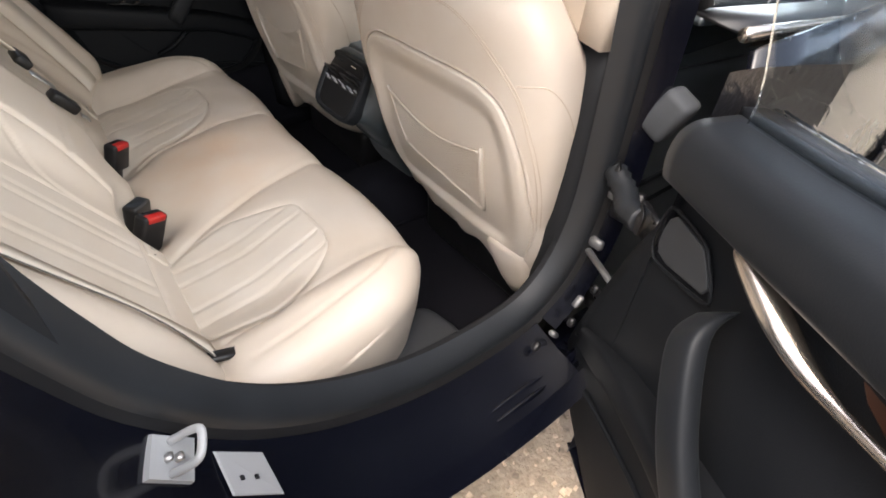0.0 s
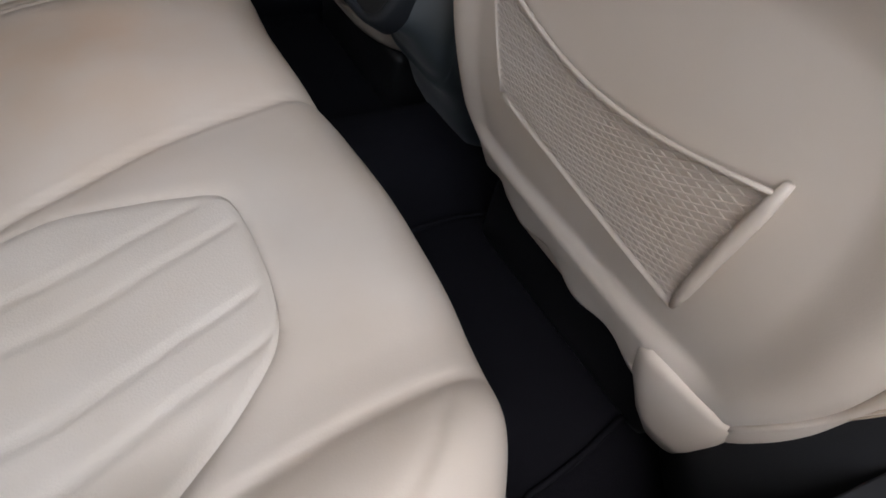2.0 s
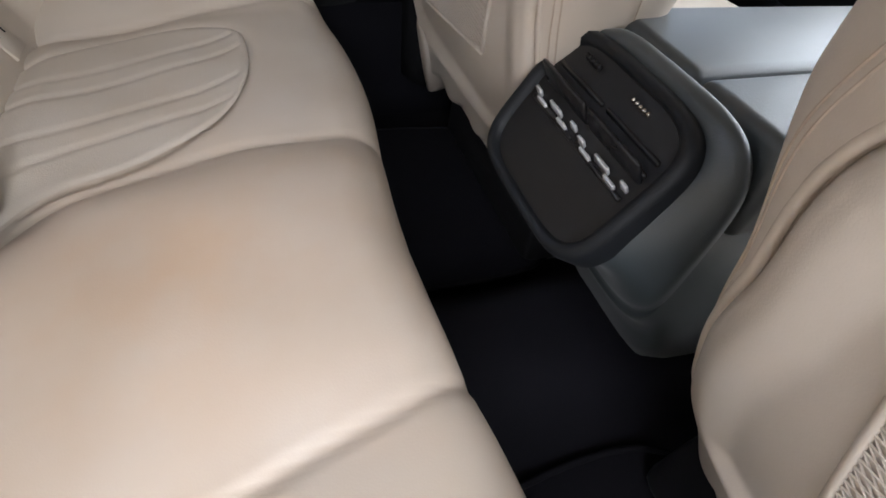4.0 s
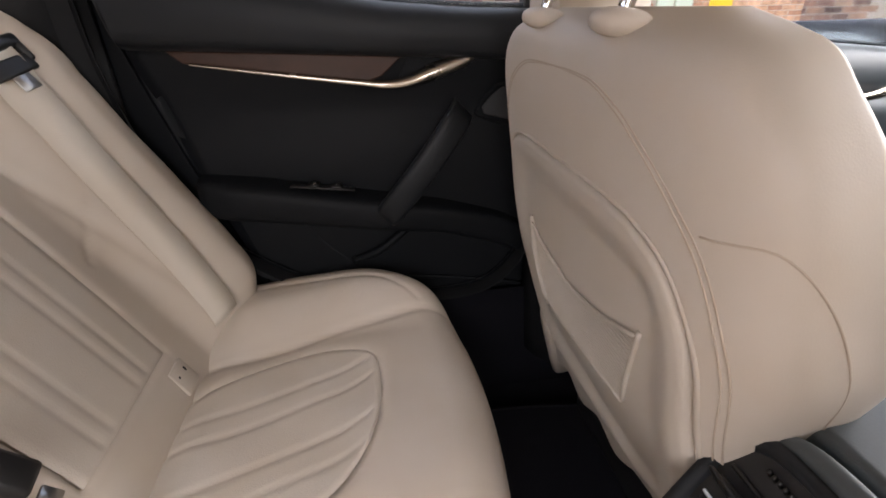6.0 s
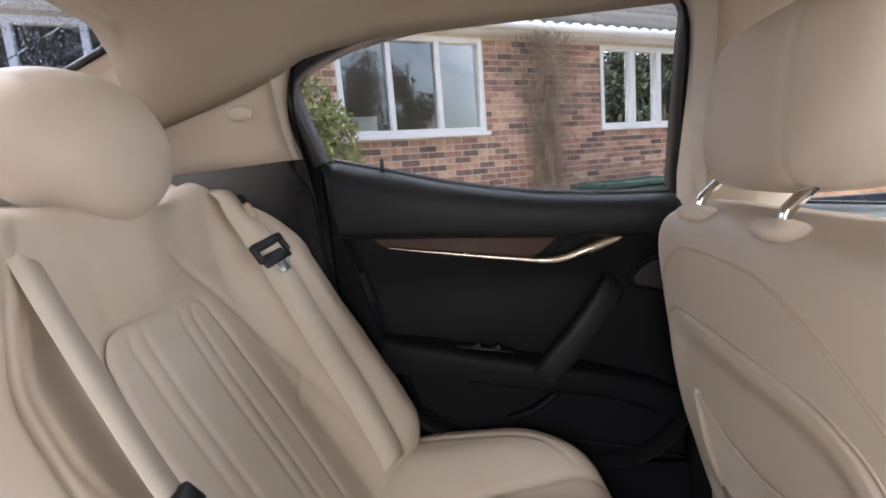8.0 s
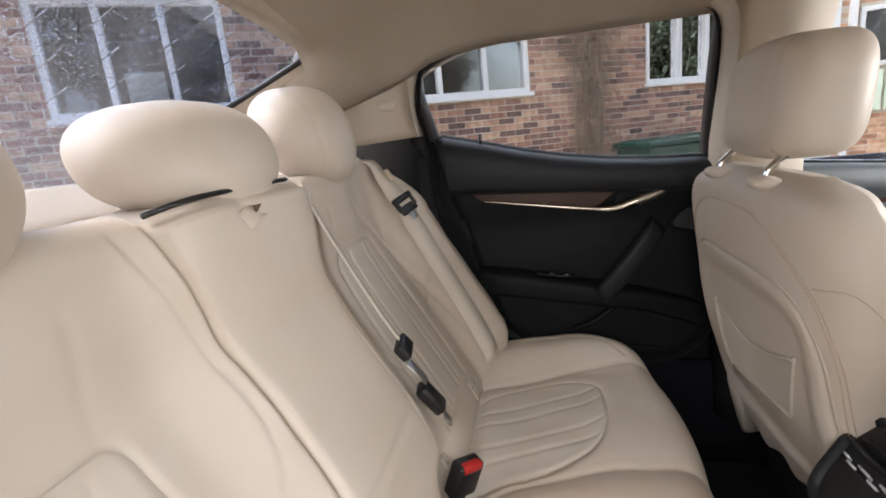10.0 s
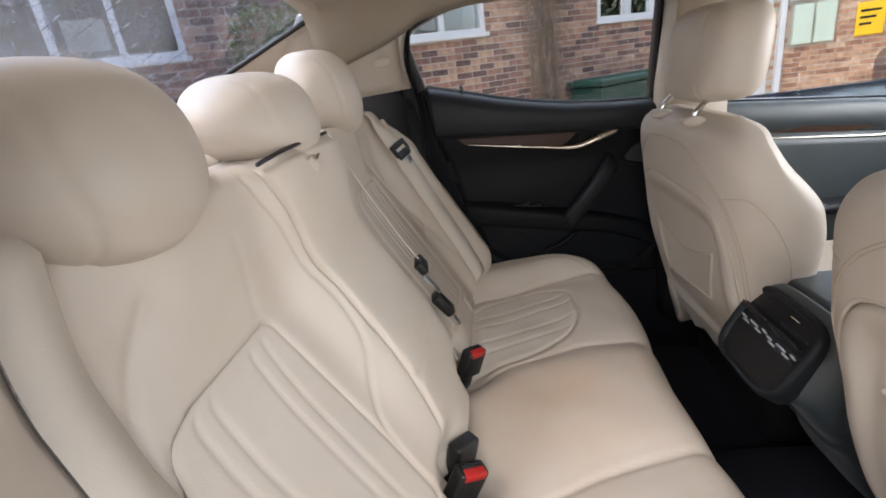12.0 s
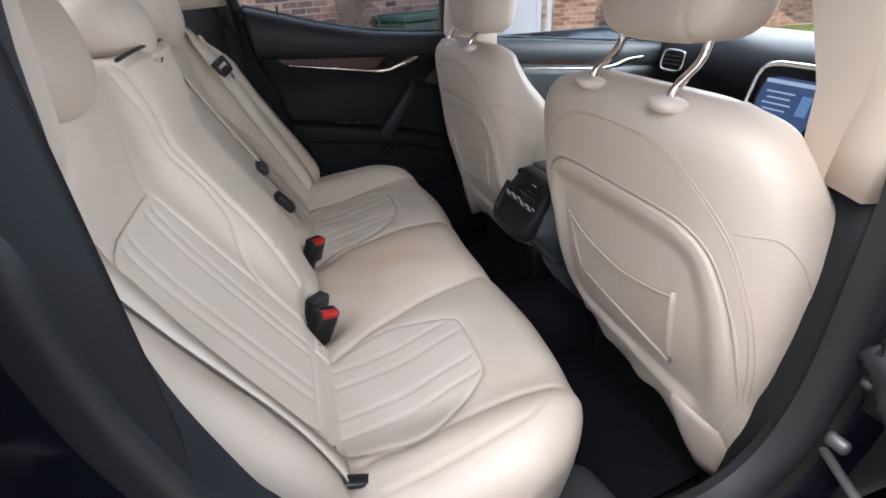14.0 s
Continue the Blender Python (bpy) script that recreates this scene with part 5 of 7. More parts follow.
    plate("speaker_grille", spk, -0.006 * s, GREASE_SHADE, door, ((0, Y(0.702), 0), (1, 0, 0), (0, 0, 1)), 0.002)
    tw = [(0.446, 0.812), (0.462, 0.823), (0.512, 0.823), (0.523, 0.812), (0.529, 0.780), (0.520, 0.764), (0.500, 0.762), (0.432, 0.780), (0.428, 0.792)]
    plate("tweeter_grille", tw, -0.004 * s, TRAY, door, ((0, Y(0.704), 0), (1, 0, 0), (0, 0, 1)), 0.0015, "flat grey tweeter grille")
    mid_t = np.mean(np.array(tw), 0)
    tube("tweeter_rim", [(mid_t[0] + (x - mid_t[0]) * 1.16, Y(0.703), mid_t[1] + (z - mid_t[1]) * 1.22) for x, z in spline(tw, 3, True)], 0.0022, DOORBLACK, door, 8, True, "raised rim round the tweeter")
    # frame round the glass
    win = [(-0.122, 1.046), (-0.131, 1.09), (-0.142, 1.14), (-0.144, 1.182), (-0.108, 1.205), (-0.033, 1.229), (0.036, 1.238), (0.12, 1.248), (0.26, 1.257), (0.42, 1.255), (0.487, 1.24), (0.492, 1.187), (0.494, 1.12), (0.500, 0.942)]
    wp = spline(win, 4)
    rows = []
    mid = wp.mean(0)
    for p in wp:
        out_ = (p - mid) / np.linalg.norm(p - mid)
        ring = []
        for g, dy in ((0.0, 0.010), (0.0, -0.012), (0.016, -0.018), (0.034, -0.012), (0.040, 0.03), (0.0, 0.03)):
            q = p + out_ * g
            ring.append((q[0], Y(lean(q[1]) + 0.022 + dy), q[1]))
        rows.append(ring)
    if not opened:
        sheet("window_frame", np.array(rows), BLACK_HARD, door, wrap=True, flip=(s > 0), label="black window frame")
    pane = []
    for v in np.linspace(0, 1, 14):
        row = []
        for u in np.linspace(0, 1, 18):
            x = -0.15 + 0.65 * u
            top = np.interp(x, [-0.15, -0.108, -0.033, 0.12, 0.26, 0.42, 0.51], [1.19, 1.21, 1.235, 1.252, 1.262, 1.26, 1.245])
            z = (sill(x) - 0.03) * (1 - v) + top * v
            row.append((x, Y(lean(z) + 0.026), z))
        pane.append(row)
    gl = slab("window_pane", pane, 0.004 * s, GLASS, door, "clear wet side window")
    gl.visible_shadow = False
    flat(gl)

    def drop(u, v):
        x = -0.13 + 0.62 * u
        z = (sill(x)) * (1 - v) + (np.interp(x, [-0.15, -0.033, 0.26, 0.51], [1.18, 1.235, 1.262, 1.245])) * v
        return (x, Y(lean(z) + 0.0305), z), (0, s, 0.33), (1, 0, 0)
    droplets("raindrops", drop, 650, 0.0005, 0.0013, door, 8 + s, "rain drops on the window")
    tube("lock_pin", [(-0.021, Y(0.716), 1.015), (-0.021, Y(0.715), 1.046)], 0.0042, BLACK_HARD, door, 12)
    # outer skin and edge
    def skin_point(u, v):
        x = rear(v) - 0.02 + (0.56 - rear(v)) * u
        z = 0.22 + (v - 0.22) / 0.78 * (min(1.0, sill(x) - 0.03) - 0.22)
        return (x, Y(0.86 - 0.05 * ((z - 0.6) / 0.4) ** 2), z)
    skin = grid("outer_skin", skin_point, np.linspace(0, 1, 14), np.linspace(0.22, 1.0, 16), PAINT, door, "glossy dark blue outer skin")
    edge = [(rear(z) - 0.005, z) for z in np.linspace(0.24, 1.0, 10)]
    sheet("rear_edge", np.array([[(x, Y(y), z) for y in np.linspace(0.705, 0.85, 5)] for x, z in edge]), PAINT, door, flip=(s > 0))
    sheet("front_edge", np.array([[(0.545 - 0.02 * q, Y(y), z) for q, y in zip((1, 0.4, 0, 0), (0.702, 0.74, 0.80, 0.85))] for z in np.linspace(0.24, 0.98, 10)]), GREASE_SHADE if opened else BLACK_HARD, door)
    sheet("bottom_edge", np.array([[(x, Y(y), 0.25) for y in np.linspace(0.705, 0.85, 5)] for x in np.linspace(0.16, 0.54, 6)]), PAINT, door)
    tube("belt_chrome", [(x, Y(0.775), sill(x) - 0.004) for x in np.linspace(-0.12, 0.53, 20)], 0.006, STRIP, door, label="bright chrome strip below the glass")
    # filler between trim and glass
    grid("belt_ledge", lambda u, v: (u, Y(0.735 + 0.05 * v), sill(u) - 0.006 - 0.004 * v), np.linspace(-0.12, 0.53, 16), np.linspace(0, 1, 3), BLACK_HARD, door)
    door.matrix_basis = M @ door.matrix_basis
    return door


door_panel(Matrix.Identity(4), 1, "closed left rear car door with black trim and a wet window", False)
HINGE = Vector((0.62, -0.87, 0))
OPEN = Matrix.Translation(HINGE - Vector((-0.005, 0.005, 0.061))) @ Matrix.Rotation(radians(59.3), 4, "Z") @ Matrix.Translation(-HINGE)
door_panel(OPEN, -1, "right rear car door standing wide open, black trim inside", True)

# hinge side of the open door: check strap, hinges, wiring boot, latch and sticker on the jamb
strap = part("check_strap", box_bm((0.11, 0.011, 0.010), (0.505, -0.775, 0.56), 0.003, 1, Matrix.Rotation(radians(58), 4, "Z") @ Matrix.Rotation(radians(10), 4, "Y")), DULLSTEEL, None)
tagged(strap, "bare steel door check strap in the hinge gap", "door strap")
bm = box_bm((0.014, 0.026, 0.020), (0.545, -0.735, 0.563), 0.004, 1)
tagged(part("strap_bracket", bm, DULLSTEEL), "bare steel check strap bracket bolted to the pillar", "bracket")
for z in (0.43, 0.64):
    h = thing("hinge", (0.57, -0.75, z), "greasy steel hinge between pillar and open door", "hinge", "door hinges")
    tube("hinge_pin", [(0.573, -0.768, z - 0.03), (0.573, -0.768, z + 0.03)], 0.008, GREASE_SHADE, h, 12)
    part("hinge_leaf", box_bm((0.012, 0.05, 0.055), (0.566, -0.74, z), 0.003, 1), GREASE_SHADE, h)
    part("hinge_leaf", box_bm((0.012, 0.06, 0.05), (0.556, -0.80, z), 0.003, 1, Matrix.Rotation(radians(-35), 4, "Z")), GREASE_SHADE, h)
    part("hinge_bolt", box_bm((0.008, 0.014, 0.014), (0.558, -0.728, z + 0.012), 0.003, 1), DULLSTEEL, h)
boot = tube("wiring_boot", spline([(0.548, -0.725, 0.70), (0.53, -0.76, 0.69), (0.50, -0.79, 0.685), (0.485, -0.82, 0.69)], 6), [0.016 + 0.003 * (i % 2) for i in range(19)], RUBBER)
for p_ in ((0.545, -0.731, 0.698), (0.487, -0.816, 0.689)):
    part("boot_collar", box_bm((0.014, 0.034, 0.038), p_, 0.010, 3, Matrix.Rotation(radians(-52), 4, "Z")), BLACK_HARD, boot, "stiff black collar")
tagged(boot, "ribbed black rubber wiring boot in the hinge gap", "wiring boot")
latch = thing("door_striker", (-0.115, -0.75, 0.635), "zinc steel door striker loop bolted to the jamb", "striker")
def on_jamb(corners, thick, name, mat, parent, label=""):
    """A thin plate given by its four corners on the jamb, rounded a little at the edges."""
    c = [Vector(q) for q in corners]
    mid_ = sum(c, Vector()) / 4
    nn_ = (c[1] - c[0]).cross(c[3] - c[0]).normalized()
    if nn_.z < 0:
        nn_.negate()
    b_ = bmesh.new()
    lo_ = [b_.verts.new(q) for q in c]
    hi_ = [b_.verts.new(mid_ + (q - mid_) * 0.95 + nn_ * thick) for q in c]
    b_.faces.new(hi_)
    for i in range(4):
        b_.faces.new((lo_[i], lo_[(i + 1) % 4], hi_[(i + 1) % 4], hi_[i]))
    bmesh.ops.recalc_face_normals(b_, faces=b_.faces)
    return part(name, b_, mat, parent, label, False), mid_, nn_


pl_, pm_, pn_ = on_jamb([(-0.121, -0.733, 0.660), (-0.094, -0.733, 0.622), (-0.108, -0.770, 0.610), (-0.135, -0.770, 0.652)], 0.006, "striker_plate", STICKER, latch, "zinc plate")
ends = [Vector((-0.108, -0.740, 0.645)), Vector((-0.119, -0.765, 0.634))]
tube("striker_loop", spline([tuple(ends[0]), tuple(ends[0] + pn_ * 0.03), tuple(ends[0] * 0.8 + ends[1] * 0.2 + pn_ * 0.040), tuple(ends[0] * 0.2 + ends[1] * 0.8 + pn_ * 0.040), tuple(ends[1] + pn_ * 0.03), tuple(ends[1])], 5), 0.0040, STICKER, latch, 12, label="zinc wire loop")
for q in (0.25, 0.8):
    part("striker_bolt", box_bm((0.009, 0.009, 0.006), tuple(pm_ + (ends[1] - ends[0]).cross(pn_) * (0.7 * (q - 0.5)) + pn_ * 0.007), 0.002, 1), STEEL, latch)
lab, lm_, ln_ = on_jamb([(-0.083, -0.741, 0.597), (-0.043, -0.742, 0.548), (-0.041, -0.787, 0.523), (-0.083, -0.782, 0.571)], 0.002, "sticker", STICKER, None)
tagged(lab, "worn silver data sticker with faded print on the jamb", "sticker")
for k in range(4):
    part("print_bar", box_bm((0.004, 0.005, 0.002), tuple(lm_ + ln_ * 0.002 + Vector((0.010 - 0.006 * k, 0.006 * (-1) ** k, -0.011 + 0.007 * k))), 0, 1, Matrix.Rotation(radians(48), 4, "Y")), TRIMBLACK, lab)
blk = part("seal_block", box_bm((0.04, 0.045, 0.07), (0.582, -0.760, 0.795), 0.010, 3, Matrix.Rotation(radians(25), 4, "X")), MORTAR_GREY)
tagged(blk, "pale grey foam seal block above the door hinge", "seal")
rng_h = np.random.default_rng(9)
for k in range(5):
    q = (0.40 + 0.03 * k, -0.765 - 0.008 * (k % 3), 0.425 + 0.018 * k)
    clip_ = part("clip", box_bm((0.018 + 0.006 * (k % 2), 0.012, 0.010), q, 0.003, 1, Matrix.Rotation(rng_h.uniform(0, 3), 4, "Y")), DULLSTEEL if k % 2 else GREASE_SHADE)
    tagged(clip_, "greasy steel clip in the hinge gap", "clip", "clips in the hinge gap")
# tread plate corner and seat foot trim inside the sill
tray = blob("foot_trim", (0.252, -0.590, 0.296), (0.112, 0.066, 0.064), TRAY, None, 4.5, Matrix.Rotation(radians(12), 3, "Z"), 24, 36)
tagged(tray, "smooth grey plastic trim at the foot of the rear seat", "trim")
# floor mats with a bound edge
for s, name in ((-1, "black carpet mat with a bound edge behind the driver's seat"), (1, "black carpet mat with a bound edge behind the passenger seat")):
    mo = spline([(0.39, 0.550), (0.42, 0.560), (0.50, 0.556), (0.58, 0.545), (0.66, 0.53), (0.68, 0.36), (0.64, 0.17), (0.44, 0.15), (0.385, 0.20)], 5, True)
    mat_ = plate("floor_mat", [(x, s * y) for x, y in mo], 0.008 * (1 if s > 0 else -1) * (1), CARPET, None, ((0, 0, 0.229), (1, 0, 0), (0, 1, 0)), 0.002)
    tagged(mat_, name, "floor mat", "floor mats")
    tube("binding", [(x, s * y, 0.235) for x, y in mo], 0.0045, MAT_EDGE, mat_, 8, True)
# front of the footwell under the seats, dark carpet wall
slab("front_bulkhead", [[(1.75 + 0.15 * k, y, 0.2 + 0.65 * k) for y in np.linspace(-0.7, 0.7, 5)] for k in np.linspace(0, 1, 4)], 0.02, CARPET, car)

# ---- seat belts and buckles ----


def buckle(at, yaw, tilt, label, tall=0.085, back=False, red=True):
    b = thing("belt_buckle", at, label, "belt buckle", "belt buckles")
    T = Matrix.Rotation(radians(tilt), 4, "Y") @ Matrix.Rotation(radians(yaw), 4, "Z")
    up = T @ Vector((0, 0, 1))
    body = part("housing", box_bm((0.030, 0.054, tall), tuple(Vector(at) + up * (tall / 2 - 0.006)), 0.007, 3, T), BLACK_HARD, b, "black plastic housing")
    if red:
        part("release_button", box_bm((0.017, 0.040, 0.014), tuple(Vector(at) + up * (tall - 0.012) + T @ Vector((0.0080, 0, 0))), 0.003, 2, T), RED, b, "red release button")
        part("tongue_slot", box_bm((0.004, 0.032, 0.002), tuple(Vector(at) + up * (tall - 0.0058) + T @ Vector((-0.007, 0, 0))), 0.0006, 1, T), GREASE_SHADE, b, "dark slot for the belt tongue")
    part("stalk", box_bm((0.010, 0.034, 0.05), tuple(Vector(at) - up * 0.03), 0.002, 1, T), BLACK_HARD, b)
    return b


buckle((-0.075, -0.139, 0.416), -58, 25, "black belt buckle with a red button standing in the seat crease", 0.106)
buckle((-0.072, -0.076, 0.408), -40, 14, "black belt buckle turned away beside its neighbour", 0.104, red=False)
buckle((-0.053, 0.183, 0.456), -42, 20, "black belt buckle with a red button half sunk in the crease", 0.068)


def seat_belt(s, label):
    belt = thing("seat_belt", (-0.2, s * 0.5, 0.9), label, "seat belt", "outer seat belts")
    zs = np.linspace(0.985 if s > 0 else 1.0, 0.49, 60)
    at = np.interp(zs, [0.49, 0.60, 0.80, 0.93, 1.0], [0.538, 0.546, 0.555, 0.553, 0.543] if s > 0 else [0.566, 0.548, 0.512, 0.503, 0.49])

    def lie(a, lift):
        return back_point(YC + s * a, zs, back_bulge(YC + s * a, zs) - edge_drop(a, zs, s) + lift)
    half_ = 0.013 if s > 0 else 0.023
    inner_, outer_ = lie(at - half_, 0.017 if s > 0 else 0.012), lie(at + half_, 0.014 if s > 0 else 0.004)
    p = (inner_ + outer_) / 2
    over = [p[0] + np.array((-0.012, 0, 0.012)), p[0] + np.array((-0.035, 0, 0.016)), p[0] + np.array((-0.07, 0, 0.01))][::-1]
    p = np.vstack([over, p])
    side = np.vstack([np.tile(outer_[0] - inner_[0], (3, 1)), outer_ - inner_])
    ribbon("webbing", p, 0.047, side, WEBBING, belt, 0.0022, "cream woven webbing")
    # the right belt's outer line paints the shade beside it, the others are thread
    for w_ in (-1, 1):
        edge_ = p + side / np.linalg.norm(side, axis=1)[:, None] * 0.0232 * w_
        tube("selvedge_or_shade", edge_, 0.0013, EDGE_SHADE if s < 0 and w_ > 0 else THREAD, belt, 5)
    k = int(len(p) * (0.245 if s > 0 else 0.08))
    c = p[k] + np.array((0.006, 0, 0.003))
    d = p[k + 3] - p[k - 3]
    d /= np.linalg.norm(d)
    sd = np.array((0.42, s * 0.9, 0.05))
    sd = sd - d * (sd @ d)
    sd /= np.linalg.norm(sd)
    nn = np.cross(sd, d)
    T = Matrix((sd, d, nn)).transposed().to_4x4()
    if s < 0:
        part("belt_anchor", box_bm((0.055, 0.02, 0.010), (-0.03, s * 0.548, 0.505), 0.003, 1, Matrix.Rotation(radians(20), 4, "Y")), BLACK_HARD, belt, "black lower belt anchor")
        return belt
    tg = part("tongue", box_bm((0.070, 0.016, 0.014), tuple(c), 0.005, 2, T), BLACK_HARD, belt, "black plastic belt tongue")
    part("tongue_lower", box_bm((0.060, 0.022, 0.008), tuple(c + d * 0.028), 0.003, 2, T), BLACK_HARD, tg)
    part("tongue_cheek", box_bm((0.010, 0.034, 0.012), tuple(c + d * 0.012 + sd * 0.03), 0.003, 1, T), BLACK_HARD, tg)
    part("tongue_cheek", box_bm((0.010, 0.034, 0.012), tuple(c + d * 0.012 - sd * 0.03), 0.003, 1, T), BLACK_HARD, tg)
    part("tongue_blade", box_bm((0.024, 0.026, 0.003), tuple(c + d * 0.045), 0.001, 1, T), STEEL, tg, "steel tongue blade")
    k = int(np.argmin(np.abs(zs - 0.955)))
    at_ = outer_[k] + (outer_[k] - inner_[k]) * 0.45
    part("belt_guide", box_bm((0.014, 0.020, 0.030), tuple(at_), 0.005, 2, Matrix.Rotation(radians(s * 30), 4, "Z") @ Matrix.Rotation(radians(-28), 4, "Y")), THREAD, belt, "cream belt guide loop")
    return belt


seat_belt(1, "cream outer seat belt hanging over the backrest with its tongue")
seat_belt(-1, "cream outer seat belt lying along the backrest edge")
# centre belt: webbing along the left of the armrest, tongue and small black clasp hanging at its end
cb = thing("centre_seat_belt", (-0.1, 0.2, 0.7), "cream centre seat belt with a black clasp at its end", "seat belt")
run = spline([(-0.30, 0.212, 1.0), (-0.270, 0.212, 0.955), (-0.243, 0.209, 0.90), (-0.205, 0.202, 0.83), (-0.168, 0.195, 0.765), (-0.145, 0.190, 0.73)], 8)
ribbon("webbing", run + np.array((0.018, 0, 0.006)), 0.044, (-0.26, 0.94, -0.24), WEBBING, cb, 0.0016)
T = Matrix.Rotation(radians(-32), 4, "Y") @ Matrix.Rotation(radians(12), 4, "X")
part("tongue", box_bm((0.018, 0.045, 0.030), (-0.122, 0.192, 0.719), 0.005, 2, T), BLACK_HARD, cb, "black plastic belt tongue")
part("tongue_blade", box_bm((0.004, 0.022, 0.05), (-0.106, 0.198, 0.672), 0.0015, 1, T), STEEL, cb, "steel tongue blade")
ck = part("clasp", box_bm((0.022, 0.034, 0.060), (-0.090, 0.207, 0.618), 0.006, 2, T), BLACK_HARD, cb, "small black clasp")
part("clasp_blade", box_bm((0.004, 0.02, 0.02), (-0.066, 0.211, 0.575), 0.001, 1, T), STEEL, ck)

# ---- front of the cabin ----
dash = thing("dashboard", (1.35, 0, 0.6), "dark padded dashboard with a central screen in a chrome frame", "dashboard")
dp = [(1.62, 0.88), (1.50, 0.905), (1.40, 0.90), (1.33, 0.875), (1.29, 0.83), (1.28, 0.78), (1.31, 0.72), (1.36, 0.62), (1.40, 0.45)]
rows = []
for x, z in spline(dp, 5):
    rows.append([(x + 0.10 * (abs(y) / 0.7) ** 2 - 0.03 * math.exp(-(y / 0.22) ** 2), y, z) for y in np.linspace(-0.74, 0.74, 40)])
sheet("dash_top", np.array(rows), BLACK, dash, label="dark grey stitched dashboard skin")
scr = [(0.10 * np.sign(math.cos(k)) * abs(math.cos(k)) ** 0.4, 0.078 * np.sign(math.sin(k)) * abs(math.sin(k)) ** 0.4) for k in np.linspace(0, 2 * math.pi, 40, endpoint=False)]
ax = ((1.245, 0.0, 0.755), (0, -1, 0), (0.25, 0, 0.97))
plate("screen_surround", [(1.18 * u, 1.22 * v) for u, v in scr], -0.012, BLACK_HARD, dash, ax, 0.003)
tube("screen_frame", [Vector(ax[0]) + Vector(ax[1]) * u * 1.2 + Vector(ax[2]) * v * 1.25 + Vector((-0.008, 0, 0)) for u, v in scr], 0.008, CHROME, dash, 8, True, "chrome screen frame")
sc = plate("screen", [(0.86 * u, 0.86 * v) for u, v in scr], -0.003, SCREEN, dash, ((1.230, 0, 0.755), *ax[1:]), 0.0, "lit blue touch screen")


def on_screen(name, u, v, w, h, mat):
    part(name, box_bm((0.002, w, h), (1.2235 + 0.25 * v, -u, 0.755 + 0.97 * v), 0.0004, 1, Matrix.Rotation(radians(14.5), 4, "Y")), mat, sc)


for k in range(6):
    on_screen("screen_icon", -0.058 + 0.0232 * k, -0.051, 0.014, 0.012, SCREENTEXT)
for k in range(4):
    on_screen("screen_line", -0.02, 0.030 - 0.015 * k, 0.085 - 0.018 * (k % 2), 0.004, SCREENTEXT)
on_screen("screen_bar", 0.0, 0.056, 0.15, 0.010, SCREENTEXT)
on_screen("screen_tile", 0.058, 0.006, 0.028, 0.05, SCREENTILE)
for y in (0.555, -0.6):
    vs = [(0.055 * np.sign(math.cos(k)) * abs(math.cos(k)) ** 0.5, 0.035 * np.sign(math.sin(k)) * abs(math.sin(k)) ** 0.5) for k in np.linspace(0, 2 * math.pi, 28, endpoint=False)]
    v = plate("dash_vent", vs, -0.010, GREASE_SHADE, dash, ((1.345, y, 0.797), (0, -1, 0), (0.2, 0, 0.98)), 0.0)
    tube("vent_frame", [Vector((1.330, y, 0.797)) + Vector((0, -1, 0)) * a + Vector((0.2, 0, 0.98)) * b for a, b in vs], 0.005, CHROME, v, 8, True, "chrome vent frame")
    for k in (-0.014, 0.0, 0.014):
        part("vent_slat", box_bm((0.012, 0.10, 0.003), (1.333, y, 0.797 + k), 0.001, 1), BLACK_HARD, v)
knob = blob("console_knob", (1.02, -0.03, 0.71), (0.025, 0.025, 0.02), CHROME, None, 2.5, None, 14, 20)
tagged(knob, "chrome-ringed rotary knob on the console", "knob")
# windscreen, front side glass, front pillars
ws = slab("windscreen", [[(1.25 + 0.85 * q, y * (0.62 + 0.12 * q), 1.27 - 0.40 * q) for y in np.linspace(-1, 1, 9)] for q in np.linspace(0, 1, 8)], 0.004, GLASS, car, "clear windscreen")
ws.visible_shadow = False
flat(ws)
slab("bonnet", [[(x - 0.16 * (y / 0.9) ** 2 * q, y * (1 - 0.16 * q * q), 0.86 - 0.06 * (x - 1.9) ** 2 - 0.12 * (y / 0.9) ** 4) for y in np.linspace(-0.88, 0.88, 17)] for x, q in [(x, max(0.0, (x - 2.3) / 1.1)) for x in np.linspace(1.9, 3.4, 13)]], 0.01, PAINT, car, "dark blue bonnet")
slab("boot_lid", [[(x + 0.10 * (y / 0.88) ** 2 * q, y * (1 - 0.10 * q * q), 0.99 - 0.03 * (x + 1.0) ** 2 - 0.1 * (y / 0.9) ** 4) for y in np.linspace(-0.88, 0.88, 17)] for x, q in [(x, max(0.0, (-1.1 - x) / 0.65)) for x in np.linspace(-1.78, -1.02, 10)]], 0.01, PAINT, car, "dark blue boot lid")
